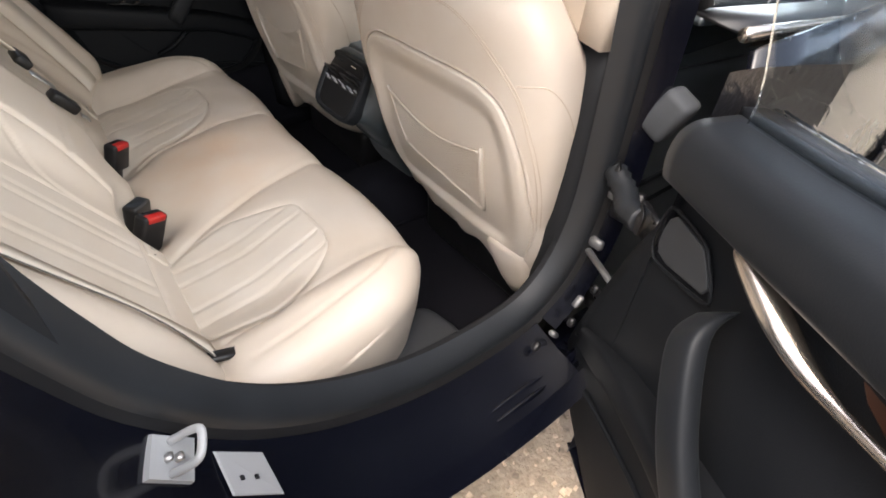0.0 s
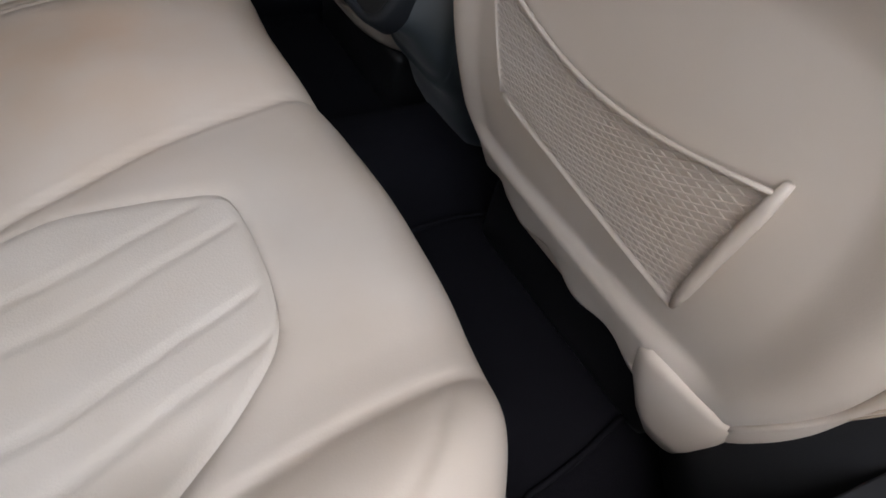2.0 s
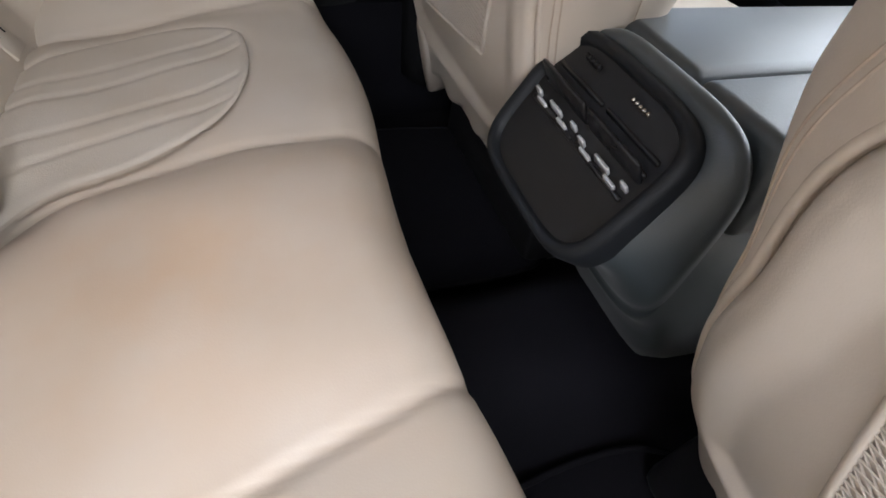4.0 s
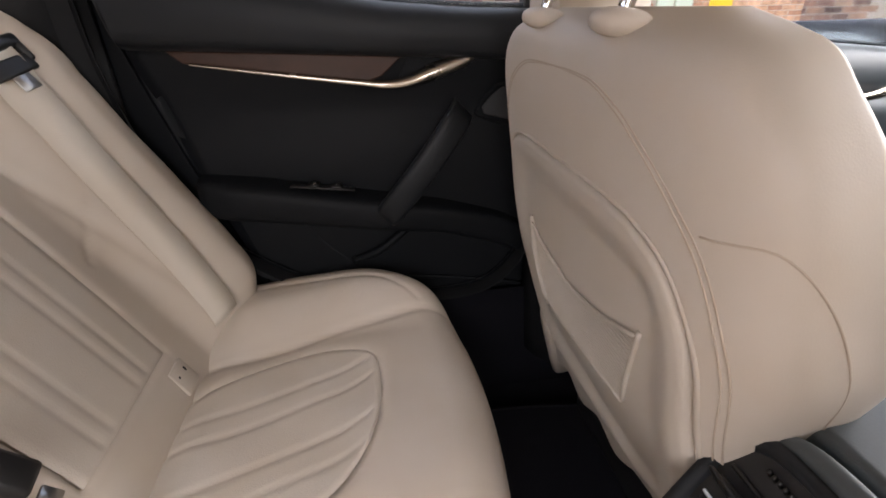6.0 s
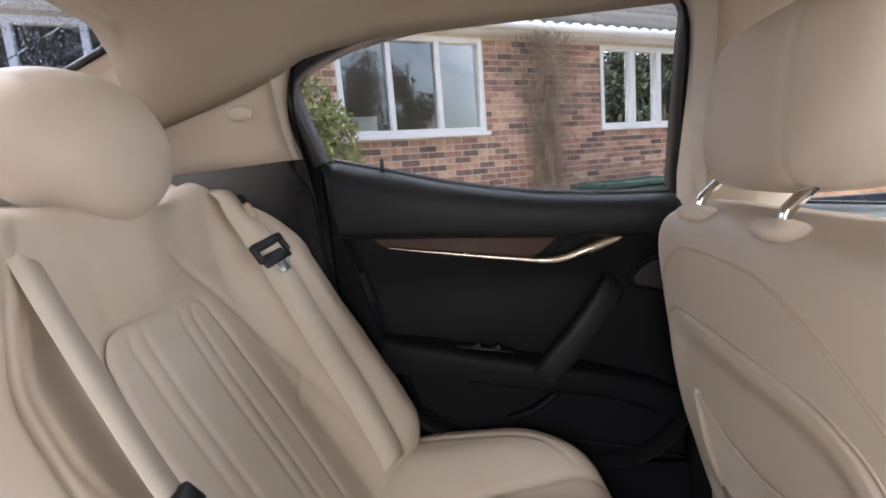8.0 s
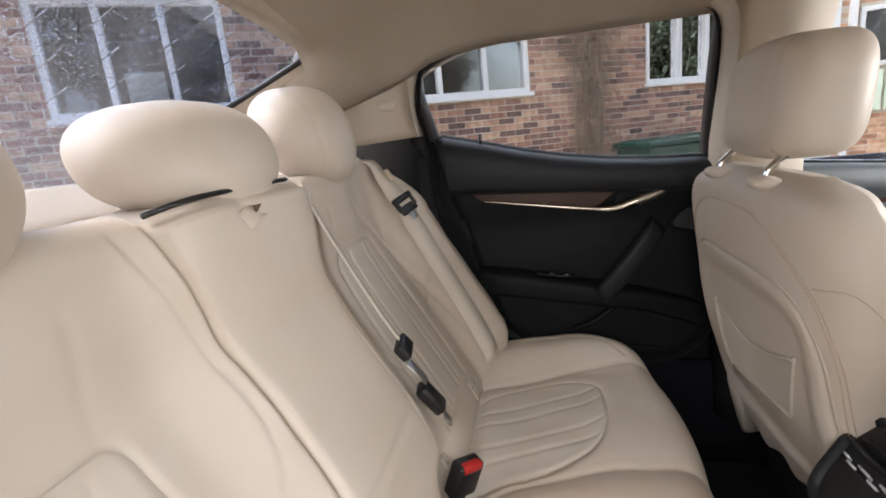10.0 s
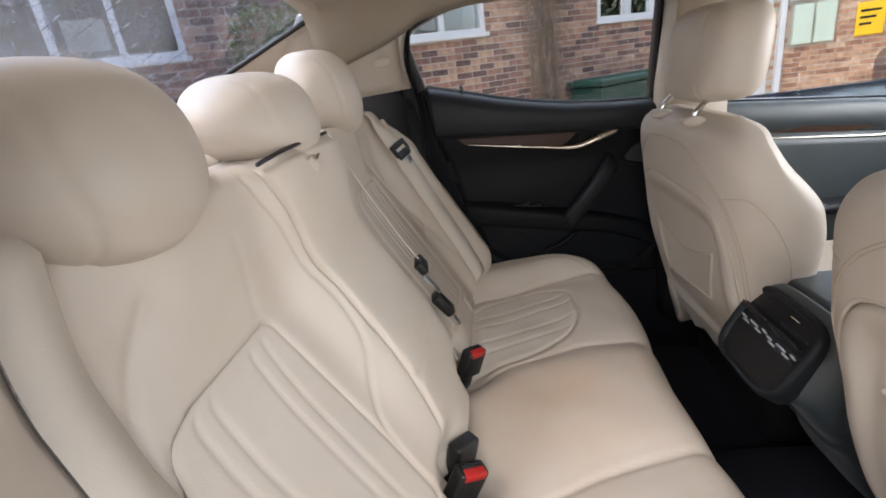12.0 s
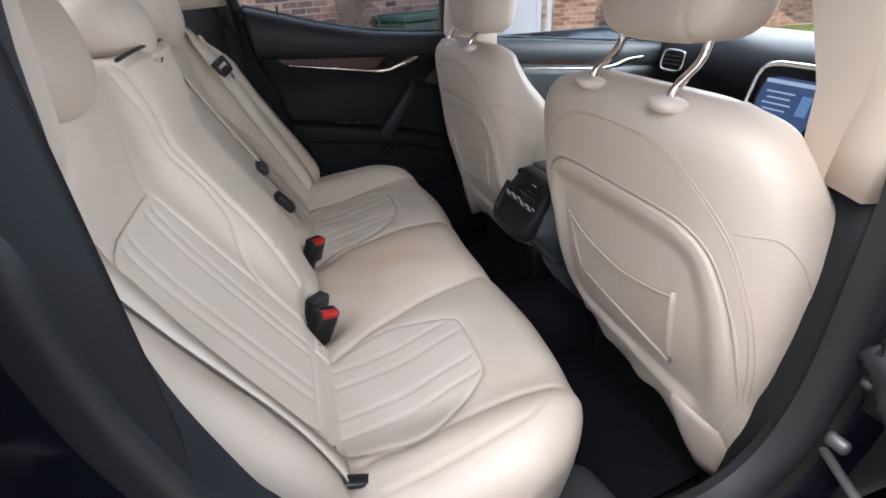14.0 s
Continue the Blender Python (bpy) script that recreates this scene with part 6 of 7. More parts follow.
for s in (1, -1):
    fd = thing("front_door", (1.0, s * 0.72, 0.3), "closed front car door with black trim and chrome pull", "car door", "front doors")
    tz = lambda x: 0.915 - 0.075 * (x - 0.6) / 0.8
    prof = [(0.75, 1.0), (0.725, 1.0), (0.70, 0.93), (0.69, 0.6), (0.692, 0.25), (0.705, 0.0)]
    # pad and card take the lightened leather, daylight painted into its colour
    slab("belt_pad", [[(x, s * v[0], tz(x) - 0.085 * (1 - v[1])) for x in np.linspace(0.60, 1.45, 24)] for v in spline(prof, 4)], 0.01 * s, CONSOLE_SKYLIT, fd, "dark leather padded upper trim")
    slab("door_card", [[(x, s * (0.712 - 0.01 * math.sin(math.pi * v)), 0.25 + (tz(x) - 0.335) * v) for x in np.linspace(0.60, 1.5, 16)] for v in np.linspace(0, 1, 16)], 0.02 * s, CONSOLE_SKYLIT, fd)
    plate("veneer_inlay", [(0.80, 0.810), (1.02, 0.832), (1.16, 0.805), (1.0, 0.790)], 0.006 * s, WOOD, fd, ((0, s * 0.70 if s > 0 else -0.706, 0), (1, 0, 0), (0, 0, 1)), 0.0)
    spr = spline([(0.79, 0.800, 0.003), (0.95, 0.785, 0.005), (1.10, 0.772, 0.006), (1.18, 0.775, 0.009), (1.24, 0.79, 0.012), (1.31, 0.80, 0.003)], 5)
    sheet("chrome_spear", np.array([[(x, s * (0.694 - 0.006 * max(0, math.cos(k))), z + r * math.sin(k)) for k in np.linspace(-1.57, 1.57, 7)] for x, z, r in spr]), STRIP, fd, flip=(s < 0), label="satin chrome door pull")
    slab("armrest", [[(x, s * (0.705 - 0.06 * math.sin(math.pi * v)), 0.62 - 0.07 * v) for x in np.linspace(0.65, 1.3, 12)] for v in np.linspace(0, 1, 8)], 0.01 * s, BLACK, fd)
    slab("outer_skin", [[(x, s * (0.87 - 0.08 * ((z - 0.6) / 0.4) ** 2), z) for x in np.linspace(0.58, 1.6, 8)] for z in np.linspace(0.22, 0.90, 8)], -0.01 * s, PAINT, fd, "glossy dark blue outer skin")
    pane = slab("window_pane", [[(x, s * (lean(z) + 0.03), z) for x in np.linspace(0.60, 1.45, 9)] for z in np.linspace(0.86, 1.27, 8)], 0.004 * s, GLASS, fd, "clear side window")
    pane.visible_shadow = False
    flat(pane)
    slab("belt_ledge", [[(x, s * (0.73 + 0.075 * q), tz(x) + 0.002 - 0.01 * q) for x in np.linspace(0.60, 1.5, 6)] for q in (0, 0.5, 1)], 0.004 * s, BLACK_HARD, fd)
    tube("belt_chrome", [(x, s * 0.806, tz(x) - 0.006) for x in np.linspace(0.60, 1.5, 10)], 0.009, STRIP, fd, label="bright chrome strip below the glass")
    tube("window_frame", spline([(0.62, s * 0.73, 0.92), (0.60, s * 0.63, 1.24), (0.9, s * 0.62, 1.275), (1.2, s * 0.63, 1.235), (1.62, s * 0.72, 0.93)], 6), 0.018, BLACK_HARD, fd, 10)
    mir = thing("door_mirror", (1.42, s * 0.98, 0.85), "dark blue door mirror with its glass facing back", "wing mirror", "door mirrors")
    blob("mirror_shell", (1.415, s * 0.945, 0.918), (0.08, 0.145, 0.092), PAINT, mir, 3.0, Matrix.Rotation(radians(14 * s), 3, "Z"), 20, 30)
    ov = [(0.124 * np.sign(math.cos(k)) * abs(math.cos(k)) ** 0.6, 0.074 * np.sign(math.sin(k)) * abs(math.sin(k)) ** 0.6) for k in np.linspace(0, 2 * math.pi, 32, endpoint=False)]
    mr = material("mirror_silver", (0.9, 0.92, 0.93), 0.03, 1.0, vary=0.02)
    plate("mirror_glass", ov, -0.003, mr, mir, ((1.332, s * 0.924, 0.915), (0.24 * s, -s * 0.97 * s, 0), (0, 0, 1)), 0.0, "silvered mirror glass")
    part("mirror_foot", box_bm((0.05, 0.14, 0.03), (1.43, s * 0.86, 0.850), 0.01), PAINT, mir)
    # front pillar and cant rail trims
    tube("front_pillar_trim", spline([(1.15, s * 0.56, 1.245), (1.4, s * 0.62, 1.13), (1.7, s * 0.70, 0.95), (1.8, s * 0.72, 0.88)], 5), 0.035, PILLAR, car, 12)

# outer panels and wheels that carry the car
for s in (1, -1):
    slab("rear_wing", [[(x, s * (0.885 - 0.06 * ((z - 0.6) / 0.4) ** 2 - 0.10 * max(0, (-1.2 - x) / 0.6) ** 2), z) for x in np.linspace(-1.70, -0.16, 12)] for z in np.linspace(0.24, 0.97, 8)], -0.01 * s, PAINT, car, "glossy dark blue rear wing")
    slab("front_wing", [[(x, s * (0.885 - 0.06 * ((z - 0.6) / 0.4) ** 2 - 0.14 * max(0, (x - 2.8) / 0.6) ** 2), z) for x in np.linspace(1.56, 3.28, 12)] for z in np.linspace(0.24, 0.80, 8)], -0.01 * s, PAINT, car, "glossy dark blue front wing")
    for x in (-0.95, 2.05):
        ty = tube("tyre", [(x + 0.27 * math.cos(a), s * 0.80, 0.345 + 0.27 * math.sin(a)) for a in np.linspace(0, 2 * math.pi, 36, endpoint=False)], 0.075, RUBBER, car, 12, True)
        plate("rim", [(0.235 * math.cos(a), 0.235 * math.sin(a)) for a in np.linspace(0, 2 * math.pi, 30, endpoint=False)], -0.04 * s, STEEL, ty, ((x, s * 0.86, 0.345), (1, 0, 0), (0, 0, 1)), 0.004)
for x, z1 in ((-1.78, 0.95), (3.42, 0.72)):
    slab("bumper", [[(x + (0.05 if x > 0 else -0.05) * math.sin(3.14 * q) - (0.16 if x > 0 else -0.10) * (y / 0.78) ** 2, y, 0.24 + (z1 - 0.24) * q) for y in np.linspace(-0.78, 0.78, 17)] for q in np.linspace(0, 1, 8)], 0.01, PAINT, car, "dark blue bumper")

# ---- the house beside the drive ----
WO = Vector((0.137, 5.803, 0))
WU = Vector((0.85, 0.527, 0)).normalized()
WN = Vector((WU.y, -WU.x, 0))  # towards the car
house = thing("house", tuple(WO), "low brick house with white windows and a grey tiled roof", "house")


def W(u, d, z):
    """A point of the house: along its front, out of the wall, up."""
    return WO + WU * u + WN * d + Vector((0, 0, z))


HR = Matrix((WU, WN, Vector((0, 0, 1)))).transposed()  # house axes
HR = Matrix(((WU.x, WN.x, 0), (WU.y, WN.y, 0), (0, 0, 1)))
HOLES = [(-1.78, 0.0, 1.485, 2.56), (1.86, 3.56, 1.475, 2.56), (-4.92, -3.38, 1.55, 2.56), (-8.4, -6.9, 1.5, 2.56)]
U0, U1, EAVE = -9.5, 3.95, 2.61


def hbox(name, u0, u1, d0, d1, z0, z1, mat, parent, label="", bevel=0.004):
    c = W((u0 + u1) / 2, (d0 + d1) / 2, (z0 + z1) / 2)
    return part(name, box_bm((u1 - u0, d1 - d0, z1 - z0), tuple(c), bevel, 1, HR.to_4x4()), mat, parent, label, False)


def wall_pieces():
    """The mortar core, cut round the windows."""
    us = sorted({U0, U1, *[h[0] for h in HOLES], *[h[1] for h in HOLES]})
    b = bmesh.new()
    for a, c in zip(us[:-1], us[1:]):
        hole = [h for h in HOLES if h[0] <= (a + c) / 2 <= h[1]]
        spans = [(0, EAVE)] if not hole else [(0, hole[0][2]), (hole[0][3], EAVE)]
        for z0, z1 in spans:
            p = W((a + c) / 2, -0.0965, (z0 + z1) / 2)
            box_bm((c - a, 0.20, z1 - z0), tuple(p), 0, 1, HR.to_4x4(), b)
    return part("wall", b, MORTAR, house, "pale mortar wall core", False)


hwall = wall_pieces()
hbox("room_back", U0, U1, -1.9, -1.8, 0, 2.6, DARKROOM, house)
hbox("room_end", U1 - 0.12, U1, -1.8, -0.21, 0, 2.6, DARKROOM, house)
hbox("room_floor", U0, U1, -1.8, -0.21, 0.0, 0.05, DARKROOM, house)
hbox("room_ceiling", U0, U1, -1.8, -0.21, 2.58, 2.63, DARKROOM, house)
for k, (a, b, z0, z1) in enumerate(HOLES):
    w = thing("house_window", tuple(W((a + b) / 2, 0, z0)), "white plastic three-light house window with dark wet glass", "window", "house windows")
    fr = 0.055
    hbox("window_sill", a - 0.04, b + 0.04, -0.06, 0.05, z0 - 0.045, z0, UPVC, w, "white sill")
    hbox("frame_bottom", a, b, -0.08, 0.012, z0, z0 + fr, UPVC, w)
    hbox("frame_top", a, b, -0.08, 0.012, z1 - fr, z1, UPVC, w)
    cuts = [a, a + (b - a) / 3, a + 2 * (b - a) / 3, b]
    for i, u in enumerate(cuts):
        lo, hi = (u, u + fr) if i == 0 else (u - fr, u) if i == 3 else (u - fr / 2, u + fr / 2)
        hbox("mullion", lo, hi, -0.08, 0.014, z0 + fr, z1 - fr, UPVC, w)
    for i in range(3):
        pn = hbox("glass_pane", cuts[i] + 0.03, cuts[i + 1] - 0.03, -0.045, -0.039, z0 + 0.04, z1 - 0.04, HOUSEGLASS, w, "", 0)
        pn.visible_shadow = False
    if k == 1:
        c = cuts[1]
        hbox("inner_sash", c + 0.03, c + 0.07, -0.06, 0.02, z0 + fr, z1 - fr, UPVC, w)
        hbox("inner_sash", cuts[2] - 0.07, cuts[2] - 0.03, -0.06, 0.02, z0 + fr, z1 - fr, UPVC, w)
        hbox("notice", c + 0.13, c + 0.40, -0.055, -0.05, z0 + 0.17, z0 + 0.42, PAPER, w, "white paper notice behind the glass", 0)
    if k == 2:
        hbox("notice", cuts[0] + 0.62, cuts[0] + 0.95, -0.055, -0.05, z0 + 0.12, z0 + 0.38, PAPER, w, "white paper notice behind the glass", 0)
    if k == 0:
        hbox("notice", cuts[0] + 0.08, cuts[0] + 0.42, -0.10, -0.06, z0 + 0.06, z0 + 0.22, PAPER, w, "pale box on the inner sill", 0)

# roof: eaves board, gutter, rows of wavy tiles
hbox("fascia", U0, U1, 0.0, 0.11, EAVE, EAVE + 0.02, UPVC, house, "white soffit board")
hbox("fascia", U0, U1, 0.11, 0.13, EAVE, EAVE + 0.11, UPVC, house, "white fascia board")
gut = [W(u, 0.175, EAVE + 0.065) for u in np.linspace(U0, U1, 6)]
tube("gutter", gut, 0.042, UPVC, house, 14, label="white half-round gutter")


def roof_rows():
    n = int((U1 + 1.4 - U0) / 0.028)
    us = np.linspace(U0, U1 + 1.4, n)
    wave = 0.038 * np.abs(np.sin(us * math.pi / 0.20)) ** 0.8
    v, f = [], []
    for r in range(19):
        d0, z0 = 0.19 - 0.27 * r, EAVE + 0.135 + 0.195 * r
        for (dd, dz) in ((0.0, -0.028), (0.0, 0.0), (-0.30, 0.205)):
            for u, wv in zip(us, wave):
                v.append(tuple(W(u, d0 + dd, z0 + dz + wv)))
        o = r * 3 * n
        for j in range(2):
            for i in range(n - 1):
                f.append((o + j * n + i, o + j * n + i + 1, o + (j + 1) * n + i + 1, o + (j + 1) * n + i))
    return from_arrays("roof", v, f, ROOFTILE, house, True, "grey wavy roof tiles in courses")


roof_rows()["kind"] = "stuff"

# climber on its trellis between the windows
climb = thing("climbing_shrub", tuple(W(0.85, 0.1, 0)), "bare brown climbing shrub on a wooden trellis", "shrub")
rng = np.random.default_rng(11)
for u in (0.66, 0.80, 0.94, 1.06):
    hbox("trellis_slat", u - 0.012, u + 0.012, 0.03, 0.045, 0.1, 2.0, TWIG, climb, "thin weathered trellis slat", 0)
for z in (0.5, 0.85, 1.2, 1.55, 1.9):
    hbox("trellis_slat", 0.6, 1.12, 0.046, 0.06, z - 0.012, z + 0.012, TWIG, climb, "thin weathered trellis slat", 0)
v, f = [], []
for k in range(1500):
    h = rng.uniform() ** 0.75 * 2.55
    wide = 0.10 + 0.42 * math.exp(-((h - 2.0) / 0.5) ** 2) + 0.08 * (h < 1.2)
    a = np.array(W(0.86 + rng.normal() * wide * 0.55, 0.05 + abs(rng.normal()) * 0.10, h))
    d = np.array(WU) * rng.normal() * 0.16 + np.array(WN) * rng.normal() * 0.05 + np.array((0, 0, rng.normal() * 0.16 + 0.06))
    b = a + d
    r = rng.uniform(0.002, 0.0055)
    o = len(v)
    for p in (a, b):
        v.extend([p + np.array(WU) * r, p + np.array((0, 0, r)), p - np.array(WU) * r])
    f += [(o, o + 1, o + 4, o + 3), (o + 1, o + 2, o + 5, o + 4), (o + 2, o, o + 3, o + 5)]
from_arrays("twigs", v, f, TWIG, climb, False, "tangle of dry brown twigs")["kind"] = "stuff"
for u, l in ((0.84, 0.03), (0.92, -0.02)):
    tube("stem", spline([tuple(W(u + 0.03 * math.sin(3 * z) + l * z, 0.07, z)) for z in np.linspace(0, 2.0, 8)], 3), 0.014, TWIG, climb, 8)


def leaves(name, spots, size, mat, parent, seed, label="", flat=0.35):
    """Many small leaves, two triangles each, bent along the middle."""
    rng_ = np.random.default_rng(seed)
    n = len(spots)
    v = np.zeros((n * 4, 3))
    a, b = rng_.normal(size=(n, 3)), rng_.normal(size=(n, 3))
    a /= np.linalg.norm(a, axis=1)[:, None]
    b = np.cross(a, b)
    b /= np.linalg.norm(b, axis=1)[:, None] + 1e-9
    c = np.cross(a, b)
    s = size * rng_.uniform(0.6, 1.3, n)[:, None]
    v[0::4], v[2::4] = spots - a * s, spots + a * s
    v[1::4], v[3::4] = spots + b * s * flat + c * s * 0.15, spots - b * s * flat + c * s * 0.15
    o = np.arange(n) * 4
    f = np.concatenate([np.stack([o, o + 1, o + 2], 1), np.stack([o, o + 2, o + 3], 1)])
    return from_arrays(name, v, f, mat, parent, False, label)


def bush(name, centre, half, count, size, mat, label, category, seed, trunk=0.03, lumps=14):
    t = thing(name, (centre[0], centre[1], 0), label, category)
    rng_ = np.random.default_rng(seed)
    L = rng_.normal(size=(lumps, 3))
    L /= np.linalg.norm(L, axis=1)[:, None]
    L *= rng_.uniform(0.25, 0.85, lumps)[:, None]
    L[:, 2] = np.abs(L[:, 2]) * 1.0 - 0.15
    pts = []
    for k in range(count):
        c = L[rng_.integers(lumps)]
        d = rng_.normal(size=3)
        d /= np.linalg.norm(d)
        p = c + d * 0.42 * rng_.uniform(0.55, 1.0) ** 0.5
        pts.append(np.array(centre) + p * np.array(half))
    leaves("crown", np.array(pts), size, mat, t, seed)["kind"] = "stuff"
    base = np.array((centre[0], centre[1], 0.0))
    tk = tube("trunk", spline([tuple(base), tuple(base + (0.02, 0.01, centre[2] * 0.5)), tuple(base + (0.0, 0.03, centre[2]))], 4), [trunk * (1 - 0.06 * i) for i in range(9)], BARK, t, 8)
    for k in range(6):
        q = np.array(centre) + L[k] * np.array(half) * 0.8
        s0 = base + np.array((0, 0.02, centre[2] * (0.5 + 0.07 * k)))
        tube("limb", [tuple(s0), tuple((s0 + q) / 2 + (0, 0, 0.05)), tuple(q)], [trunk * 0.5, trunk * 0.35, trunk * 0.15], BARK, tk, 6)
    return t


bush("shrub", tuple(W(-2.45, 0.75, 1.15)), (0.62, 0.62, 1.05), 9000, 0.034, LEAF, "olive green leafy garden shrub by the house wall", "shrub", 21)
bin_ = thing("storage_box", tuple(W(1.7, 0.45, 0)), "dark green plastic garden storage box with a lid", "storage box")
hbox("box_body", 1.22, 2.62, 0.12, 0.72, 0.0, 0.66, BINGREEN, bin_, "", 0.02)
hbox("box_lid", 1.18, 2.66, 0.08, 0.76, 0.665, 0.74, BINGREEN, bin_, "ribbed dark green lid", 0.015)
for k in range(7):
    hbox("lid_rib", 1.28 + 0.2 * k, 1.33 + 0.2 * k, 0.12, 0.72, 0.738, 0.75, BINGREEN, bin_, "", 0.003)
wl_ = hbox("low_wall", 2.74, 2.98, 0.05, 1.1, 0.0, 0.74, MORTAR, None, "", 0.01)
tagged(wl_, "low pale stone garden wall end", "garden wall")

# ---- wing of the house beyond the passenger door ----
wing = thing("house_wing", (6.2, 7.6, 0), "orange brick outbuilding wall with a white door", "building")
GO = W(3.95, 0.0, 0)
GU = Vector((0.985, -0.17, 0)).normalized()
GN = Vector((GU.y, -GU.x, 0))
GR = Matrix(((GU.x, GN.x, 0), (GU.y, GN.y, 0), (0, 0, 1))).to_4x4()


def gbox(name, u0, u1, d0, d1, z0, z1, mat, parent, label="", bevel=0.004):
    c = GO + GU * (u0 + u1) / 2 + GN * (d0 + d1) / 2 + Vector((0, 0, (z0 + z1) / 2))
    return part(name, box_bm((u1 - u0, d1 - d0, z1 - z0), tuple(c), bevel, 1, GR), mat, parent, label, False)


gbox("wall", 0.0, 7.0, -0.22, 0.0035, 0, 2.9, MORTAR, wing)
gbox("door", 0.15, 0.95, -0.01, 0.03, 0.02, 2.3, UPVC, wing, "plain white door")
gbox("door_frame", 0.06, 0.15, -0.01, 0.05, 0.0, 2.4, UPVC, wing)
gbox("door_frame", 0.95, 1.04, -0.01, 0.05, 0.0, 2.4, UPVC, wing)
gbox("downpipe", 1.14, 1.22, 0.0, 0.09, 0.0, 2.9, UPVC, wing, "white square downpipe")
for u in (1.33, 1.62):
    gbox("meter_box", u, u + 0.25, 0.0, 0.06, 0.79, 1.34, PALEGREEN, wing, "pale green meter box door")
for a_, b_, c_, d_ in ((1.27, 2.20, 1.40, 1.46), (1.27, 2.20, 2.14, 2.20), (1.27, 1.33, 1.46, 2.14), (1.70, 1.76, 1.46, 2.14), (2.14, 2.20, 1.46, 2.14)):
    gbox("window_frame", a_, b_, 0.0, 0.05, c_, d_, UPVC, wing, "white window frame")
gbox("window_pane", 1.33, 2.14, 0.008, 0.014, 1.46, 2.14, HOUSEGLASS, wing, "", 0)
sg = gbox("yellow_sign", 2.15, 2.50, 0.005, 0.03, 0.80, 1.25, YELLOW, wing, "yellow warning sign with unreadable print")
for k in range(3):
    gbox("print_bar", 2.19, 2.44 - 0.05 * k, 0.031, 0.034, 1.12 - 0.09 * k, 1.15 - 0.09 * k, GREASE_SHADE, sg, "", 0)

# ---- grass verge and far hedges ----
vg = slab("grass_verge", [[(x, y, 0.03 + 0.02 * noise.noise(Vector((x, y, 0)))) for y in np.linspace(-2.5, 7.0, 20)] for x in np.linspace(7.5, 22, 24)], -0.03, GRASS, None)
tagged(vg, "wet green grass verge ahead of the car", "grass", kind="structure")


def tree(at, height, spread, seed, mat, label):
    t = thing("tree", at, label, "tree", "trees across the drive")
    rng_ = np.random.default_rng(seed)
    base = np.array(at, float)
    trunk = [tuple(base + np.array((0.1 * math.sin(2 * q + seed), 0.1 * q, height * 0.85 * q))) for q in np.linspace(0, 1, 8)]
    tk = tube("trunk", trunk, [0.16 * (1 - 0.85 * q) for q in np.linspace(0, 1, 8)], BARK, t, 8)
    pts = []
    for k in range(16):
        z = rng_.uniform(0.18, 0.92)
        a = rng_.uniform(0, 6.28)
        r = spread * (1.05 - 0.75 * z) * rng_.uniform(0.6, 1.1)
        tip = base + np.array((math.cos(a) * r, math.sin(a) * r, height * (z + 0.06)))
        root = base + np.array((0, 0, height * z * 0.85))
        tube("limb", [tuple(root), tuple((root + tip) / 2 + (0, 0, 0.12)), tuple(tip)], [0.05, 0.03, 0.01], BARK, tk, 5)
        for j in range(190):
            q = rng_.uniform(0.25, 1.1)
            p = root + (tip - root) * q + rng_.normal(size=3) * np.array((0.34, 0.34, 0.26)) * spread * 0.42
            pts.append(p)
    pts = np.array(pts)
    pts[:, 2] = np.clip(pts[:, 2], 0.15, None)
    leaves("crown", pts, 0.14, mat, t, seed, flat=0.5)["kind"] = "stuff"
    return t


k = 0
for x, y, h, sp in ((-9, -8.5, 5.2, 1.6), (-6.5, -9.5, 6.2, 1.8), (-4.2, -8.8, 4.8, 1.6), (-1.8, -9.6, 6.4, 1.9), (0.6, -9.0, 5.4, 1.7), (3.0, -9.8, 6.6, 1.9), (5.4, -8.8, 4.7, 1.6), (8.0, -9.6, 6.0, 1.8), (11, -8.2, 5.0, 1.7), (15, -6.0, 5.5, 1.9), (18, -2.0, 5.6, 1.9), (19.5, 3.5, 5.2, 1.8), (20, 0.6, 5.6, 1.9), (20.6, 1.9, 5.0, 1.8), (20.2, 5.1, 5.4, 1.8), (21, 6.8, 5.6, 1.9), (13, -7.2, 5.4, 1.8), (9.5, -8.6, 5.6, 1.8), (6.8, -9.2, 5.8, 1.8), (1.8, -9.6, 5.8, 1.8), (-0.6, -9.3, 5.6, 1.8), (4.2, -9.2, 5.4, 1.7)):
    k += 1
    tree((x, y, 0), h * 1.32, sp, 40 + k, DARKLEAF, "dark evergreen tree behind the fence across the drive")
bush("hedge", (22.5, 4.0, 2.6), (1.3, 8.0, 4.2), 16000, 0.26, DARKLEAF, "tall dark evergreen hedge beyond the grass verge", "hedge", 77, 0.05, 40)
fence = thing("fence", (2, -7.2, 0), "weathered close-board garden fence across the drive", "fence")
for i in range(90):
    part("board", box_bm((0.20, 0.02, 1.35 + 0.04 * math.sin(i * 2.3)), (-6.4 + 0.24 * i, -7.2 + 0.01 * (i % 2), 0.69), 0.0), FENCE, fence, "", False)
# a silver car parked across the drive
PX = 6.8
pc = thing("parked_car", (PX, -3.9, 0), "silver estate car parked across the gravel", "car")


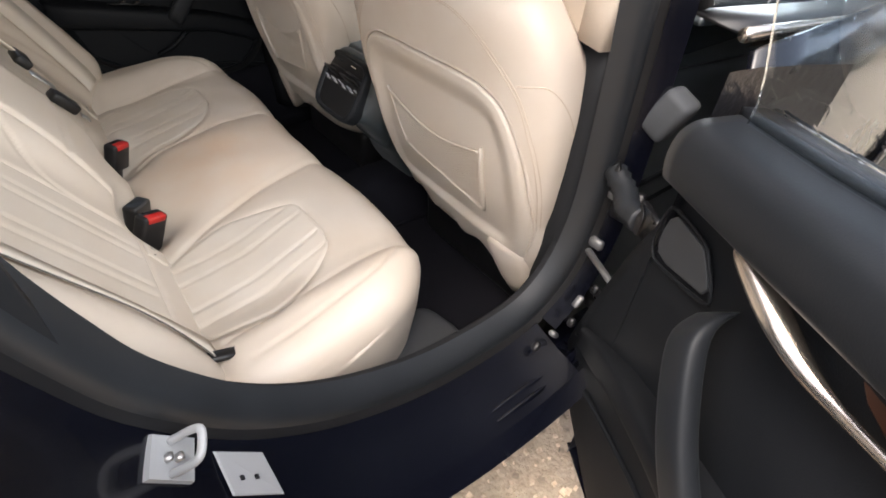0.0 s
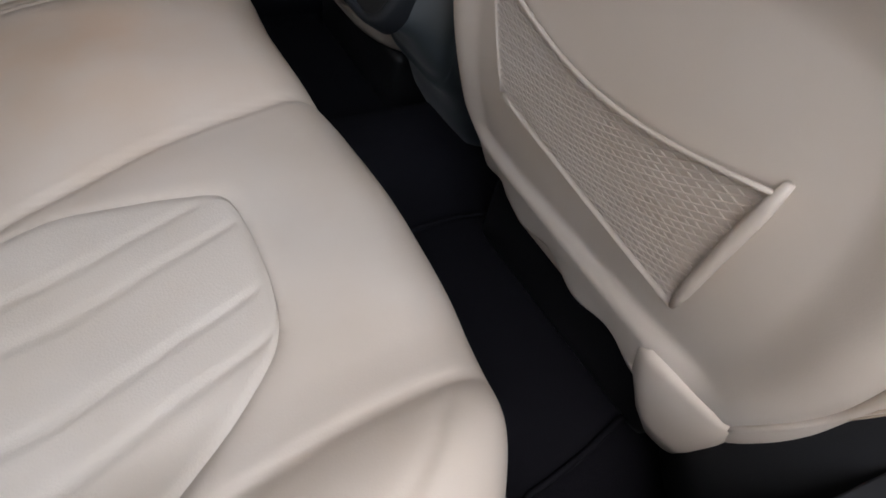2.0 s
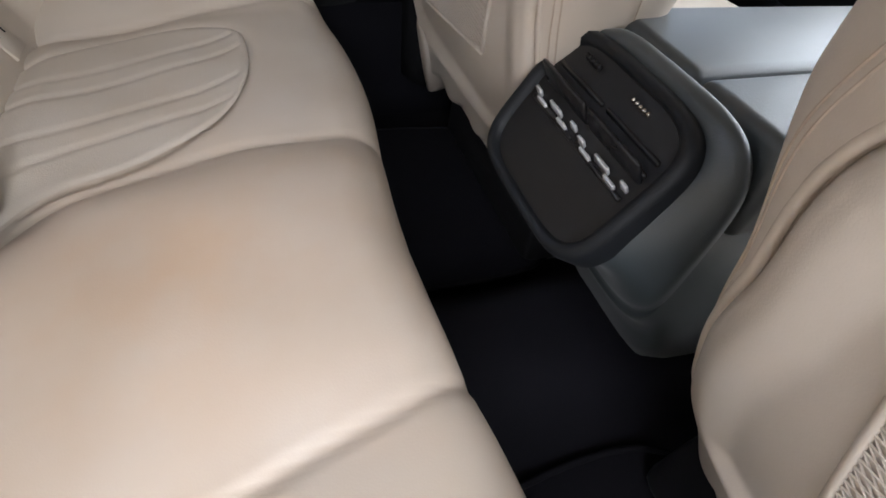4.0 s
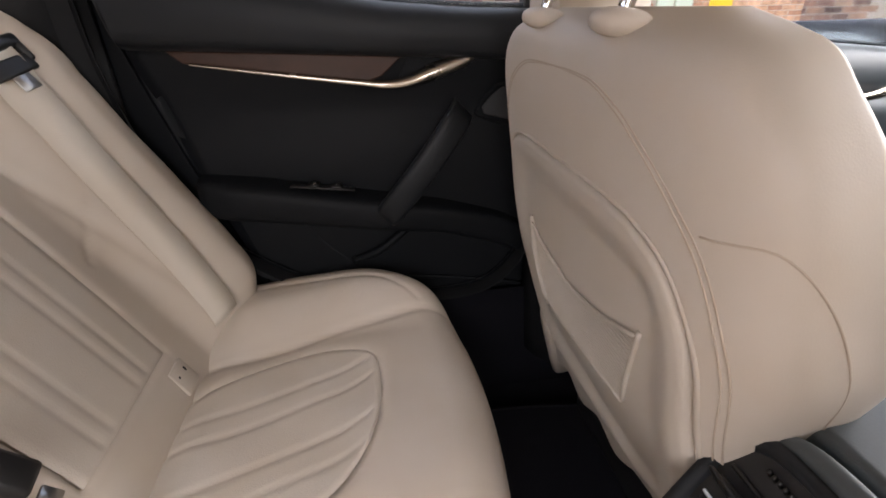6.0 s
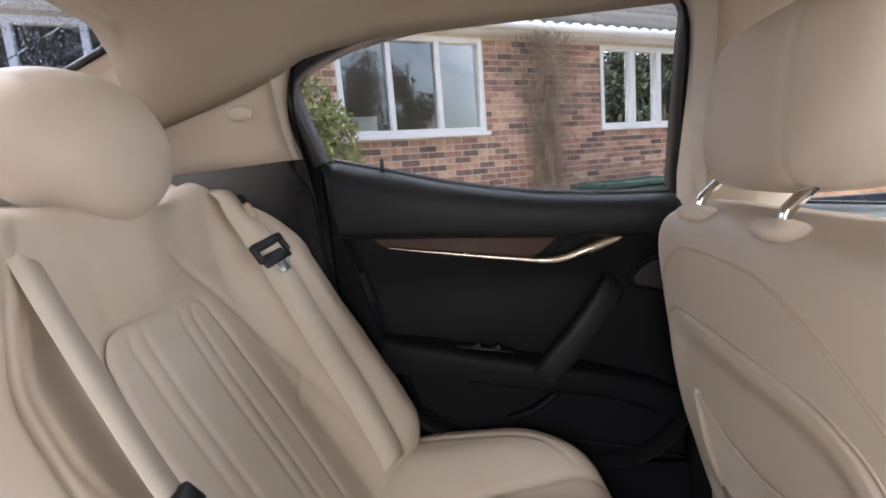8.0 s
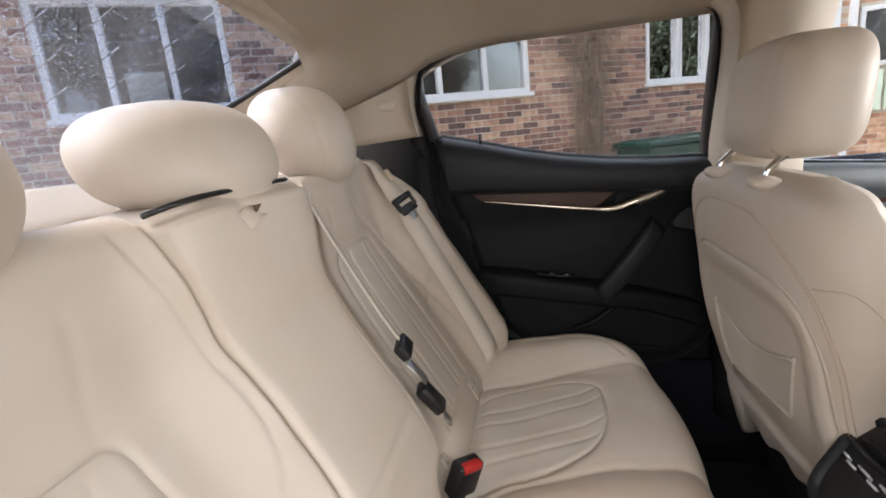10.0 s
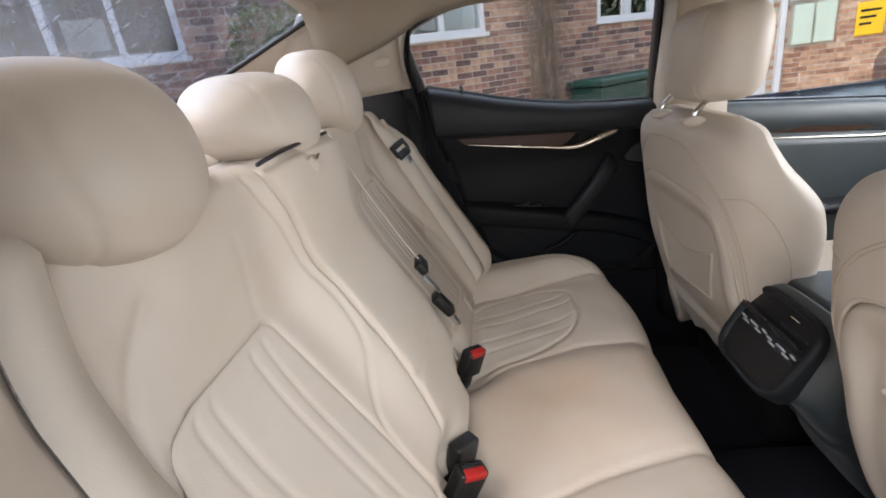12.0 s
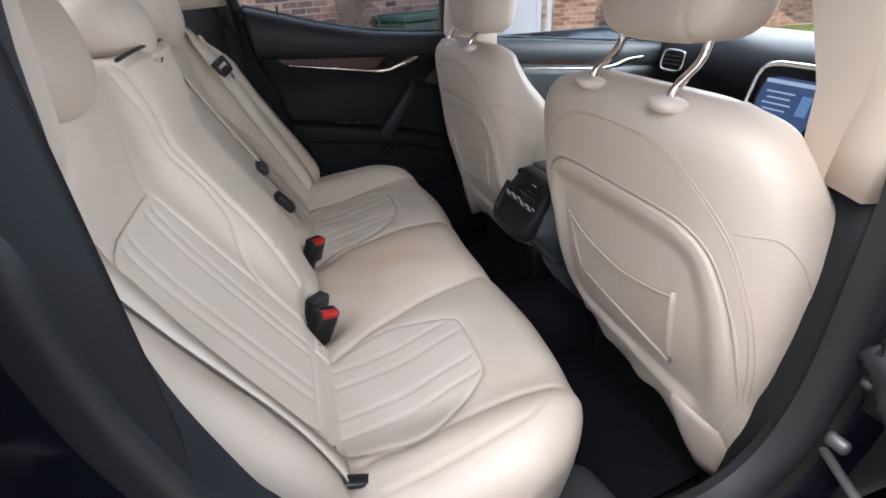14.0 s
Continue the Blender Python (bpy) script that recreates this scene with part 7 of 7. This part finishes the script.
def parked():
    def sec(x):
        roofl = np.interp(x, [-2.1, -1.9, -1.4, -0.4, 0.3, 1.0, 1.5, 2.1], [0.75, 0.95, 1.38, 1.44, 1.40, 0.98, 0.92, 0.72])
        return roofl
    rows = []
    for x in np.linspace(-2.1, 2.1, 40):
        zt = sec(x)
        w = 0.86 - 0.10 * (abs(x) / 2.1) ** 3
        rows.append([(PX + x, -3.9 + w * a, b) for a, b in ((1.0, 0.28), (1.02, 0.5), (1.0, 0.75), (0.97, min(0.9, zt)), (0.74, zt - 0.04), (0.4, zt), (-0.4, zt), (-0.74, zt - 0.04), (-0.97, min(0.9, zt)), (-1.0, 0.75), (-1.02, 0.5), (-1.0, 0.28))])
    sheet("body", np.array(rows), SILVERCAR, pc, caps=True, flip=True)
    for x0, x1 in ((-1.5, -0.75), (-0.65, 0.15), (0.22, 0.75)):
        plate("side_window", [(x0, 0.96), (x1, 0.96), (x1 - 0.12 - 0.1 * (x1 > 0.5), 1.28), (x0 + 0.08, 1.30)], 0.008, GREASE_SHADE, pc, ((PX, -3.9 + 0.80, 0), (1, 0, 0), (0, -0.22, 1)), 0.0, "dark side window")
    for x in (-1.35, 1.35):
        ty = tube("tyre", [(PX + x + 0.27 * math.cos(a), -3.06, 0.32 + 0.27 * math.sin(a)) for a in np.linspace(0, 2 * math.pi, 28, endpoint=False)], 0.055, RUBBER, pc, 10, True)
        plate("rim", [(0.24 * math.cos(a), 0.24 * math.sin(a)) for a in np.linspace(0, 2 * math.pi, 24, endpoint=False)], -0.03, STEEL, ty, ((PX + x, -3.05, 0.32), (1, 0, 0), (0, 0, 1)), 0.003)


parked()

# ---- bricks, laid last ----


def brick_mesh(mat, R):
    b = box_bm((0.215, 0.016, 0.065), (0, 0, 0), 0.0025, 1, R)
    me = bpy.data.meshes.new("brick")
    b.to_mesh(me)
    b.free()
    me.materials.append(mat)
    return me


def lay(origin, R4, u_range, z_range, holes, mat, parent, picked):
    """Running bond; bricks inside `picked` become objects of their own, the rest one mesh."""
    me = brick_mesh(mat, R4)
    base_v = np.array([v.co[:] for v in me.vertices])
    base_f = [tuple(p.vertices) for p in me.polygons]
    R = np.array(R4.to_3x3())
    rng_ = np.random.default_rng(3)
    V, F, made = [], [], 0
    for r in range(int((z_range[1] - z_range[0]) / 0.075)):
        z = z_range[0] + 0.0375 + r * 0.075
        u = u_range[0] + (0.1125 if r % 2 else 0.0)
        while u < u_range[1]:
            lo, hi = u, u + 0.215
            for h in holes:
                if h[2] - 0.035 < z < h[3] + 0.03:
                    if h[0] - 0.01 < hi and lo < h[1] + 0.01:
                        if lo < h[0] - 0.01:
                            hi = h[0] - 0.01
                        elif hi > h[1] + 0.01:
                            lo = h[1] + 0.01
                        else:
                            hi = lo
            c = (lo + hi) / 2
            u += 0.225
            if hi - lo < 0.03:
                continue
            p = np.array(origin) + R @ np.array((c, 0.0 + rng_.uniform(-0.002, 0.002), z))
            if hi - lo > 0.21 and picked[0] < c < picked[1] and picked[2] < z < picked[3] and made < 298:
                ob = new("brick", me)
                ob.parent = parent
                top = parent
                ob.matrix_parent_inverse = Matrix.Translation(-top.matrix_basis.translation) if top.parent is None else Matrix.Identity(4)
                ob.location = tuple(p)
                made += 1
            else:
                o = len(V) * len(base_v)
                q = base_v @ R
                q[:, 0] *= (hi - lo) / 0.215
                V.append(q @ R.T + p)
                F += [tuple(i + o for i in w) for w in base_f]
    ob = from_arrays("brickwork", np.concatenate(V), F, mat, parent, False)
    ob["kind"] = "stuff"


lay(WO, HR.to_4x4(), (-6.2, U1 - 0.1), (0.0, EAVE), HOLES, BRICK, hwall, (-1.9, 1.1, 0.75, 1.5))
lay(GO, GR, (1.05, 6.9), (0.0, 2.85), [(1.30, 1.90, 0.77, 1.36), (1.27, 2.20, 1.40, 2.20)], BRICK_ORANGE, wing, (1.4, 3.6, 0.9, 1.5))
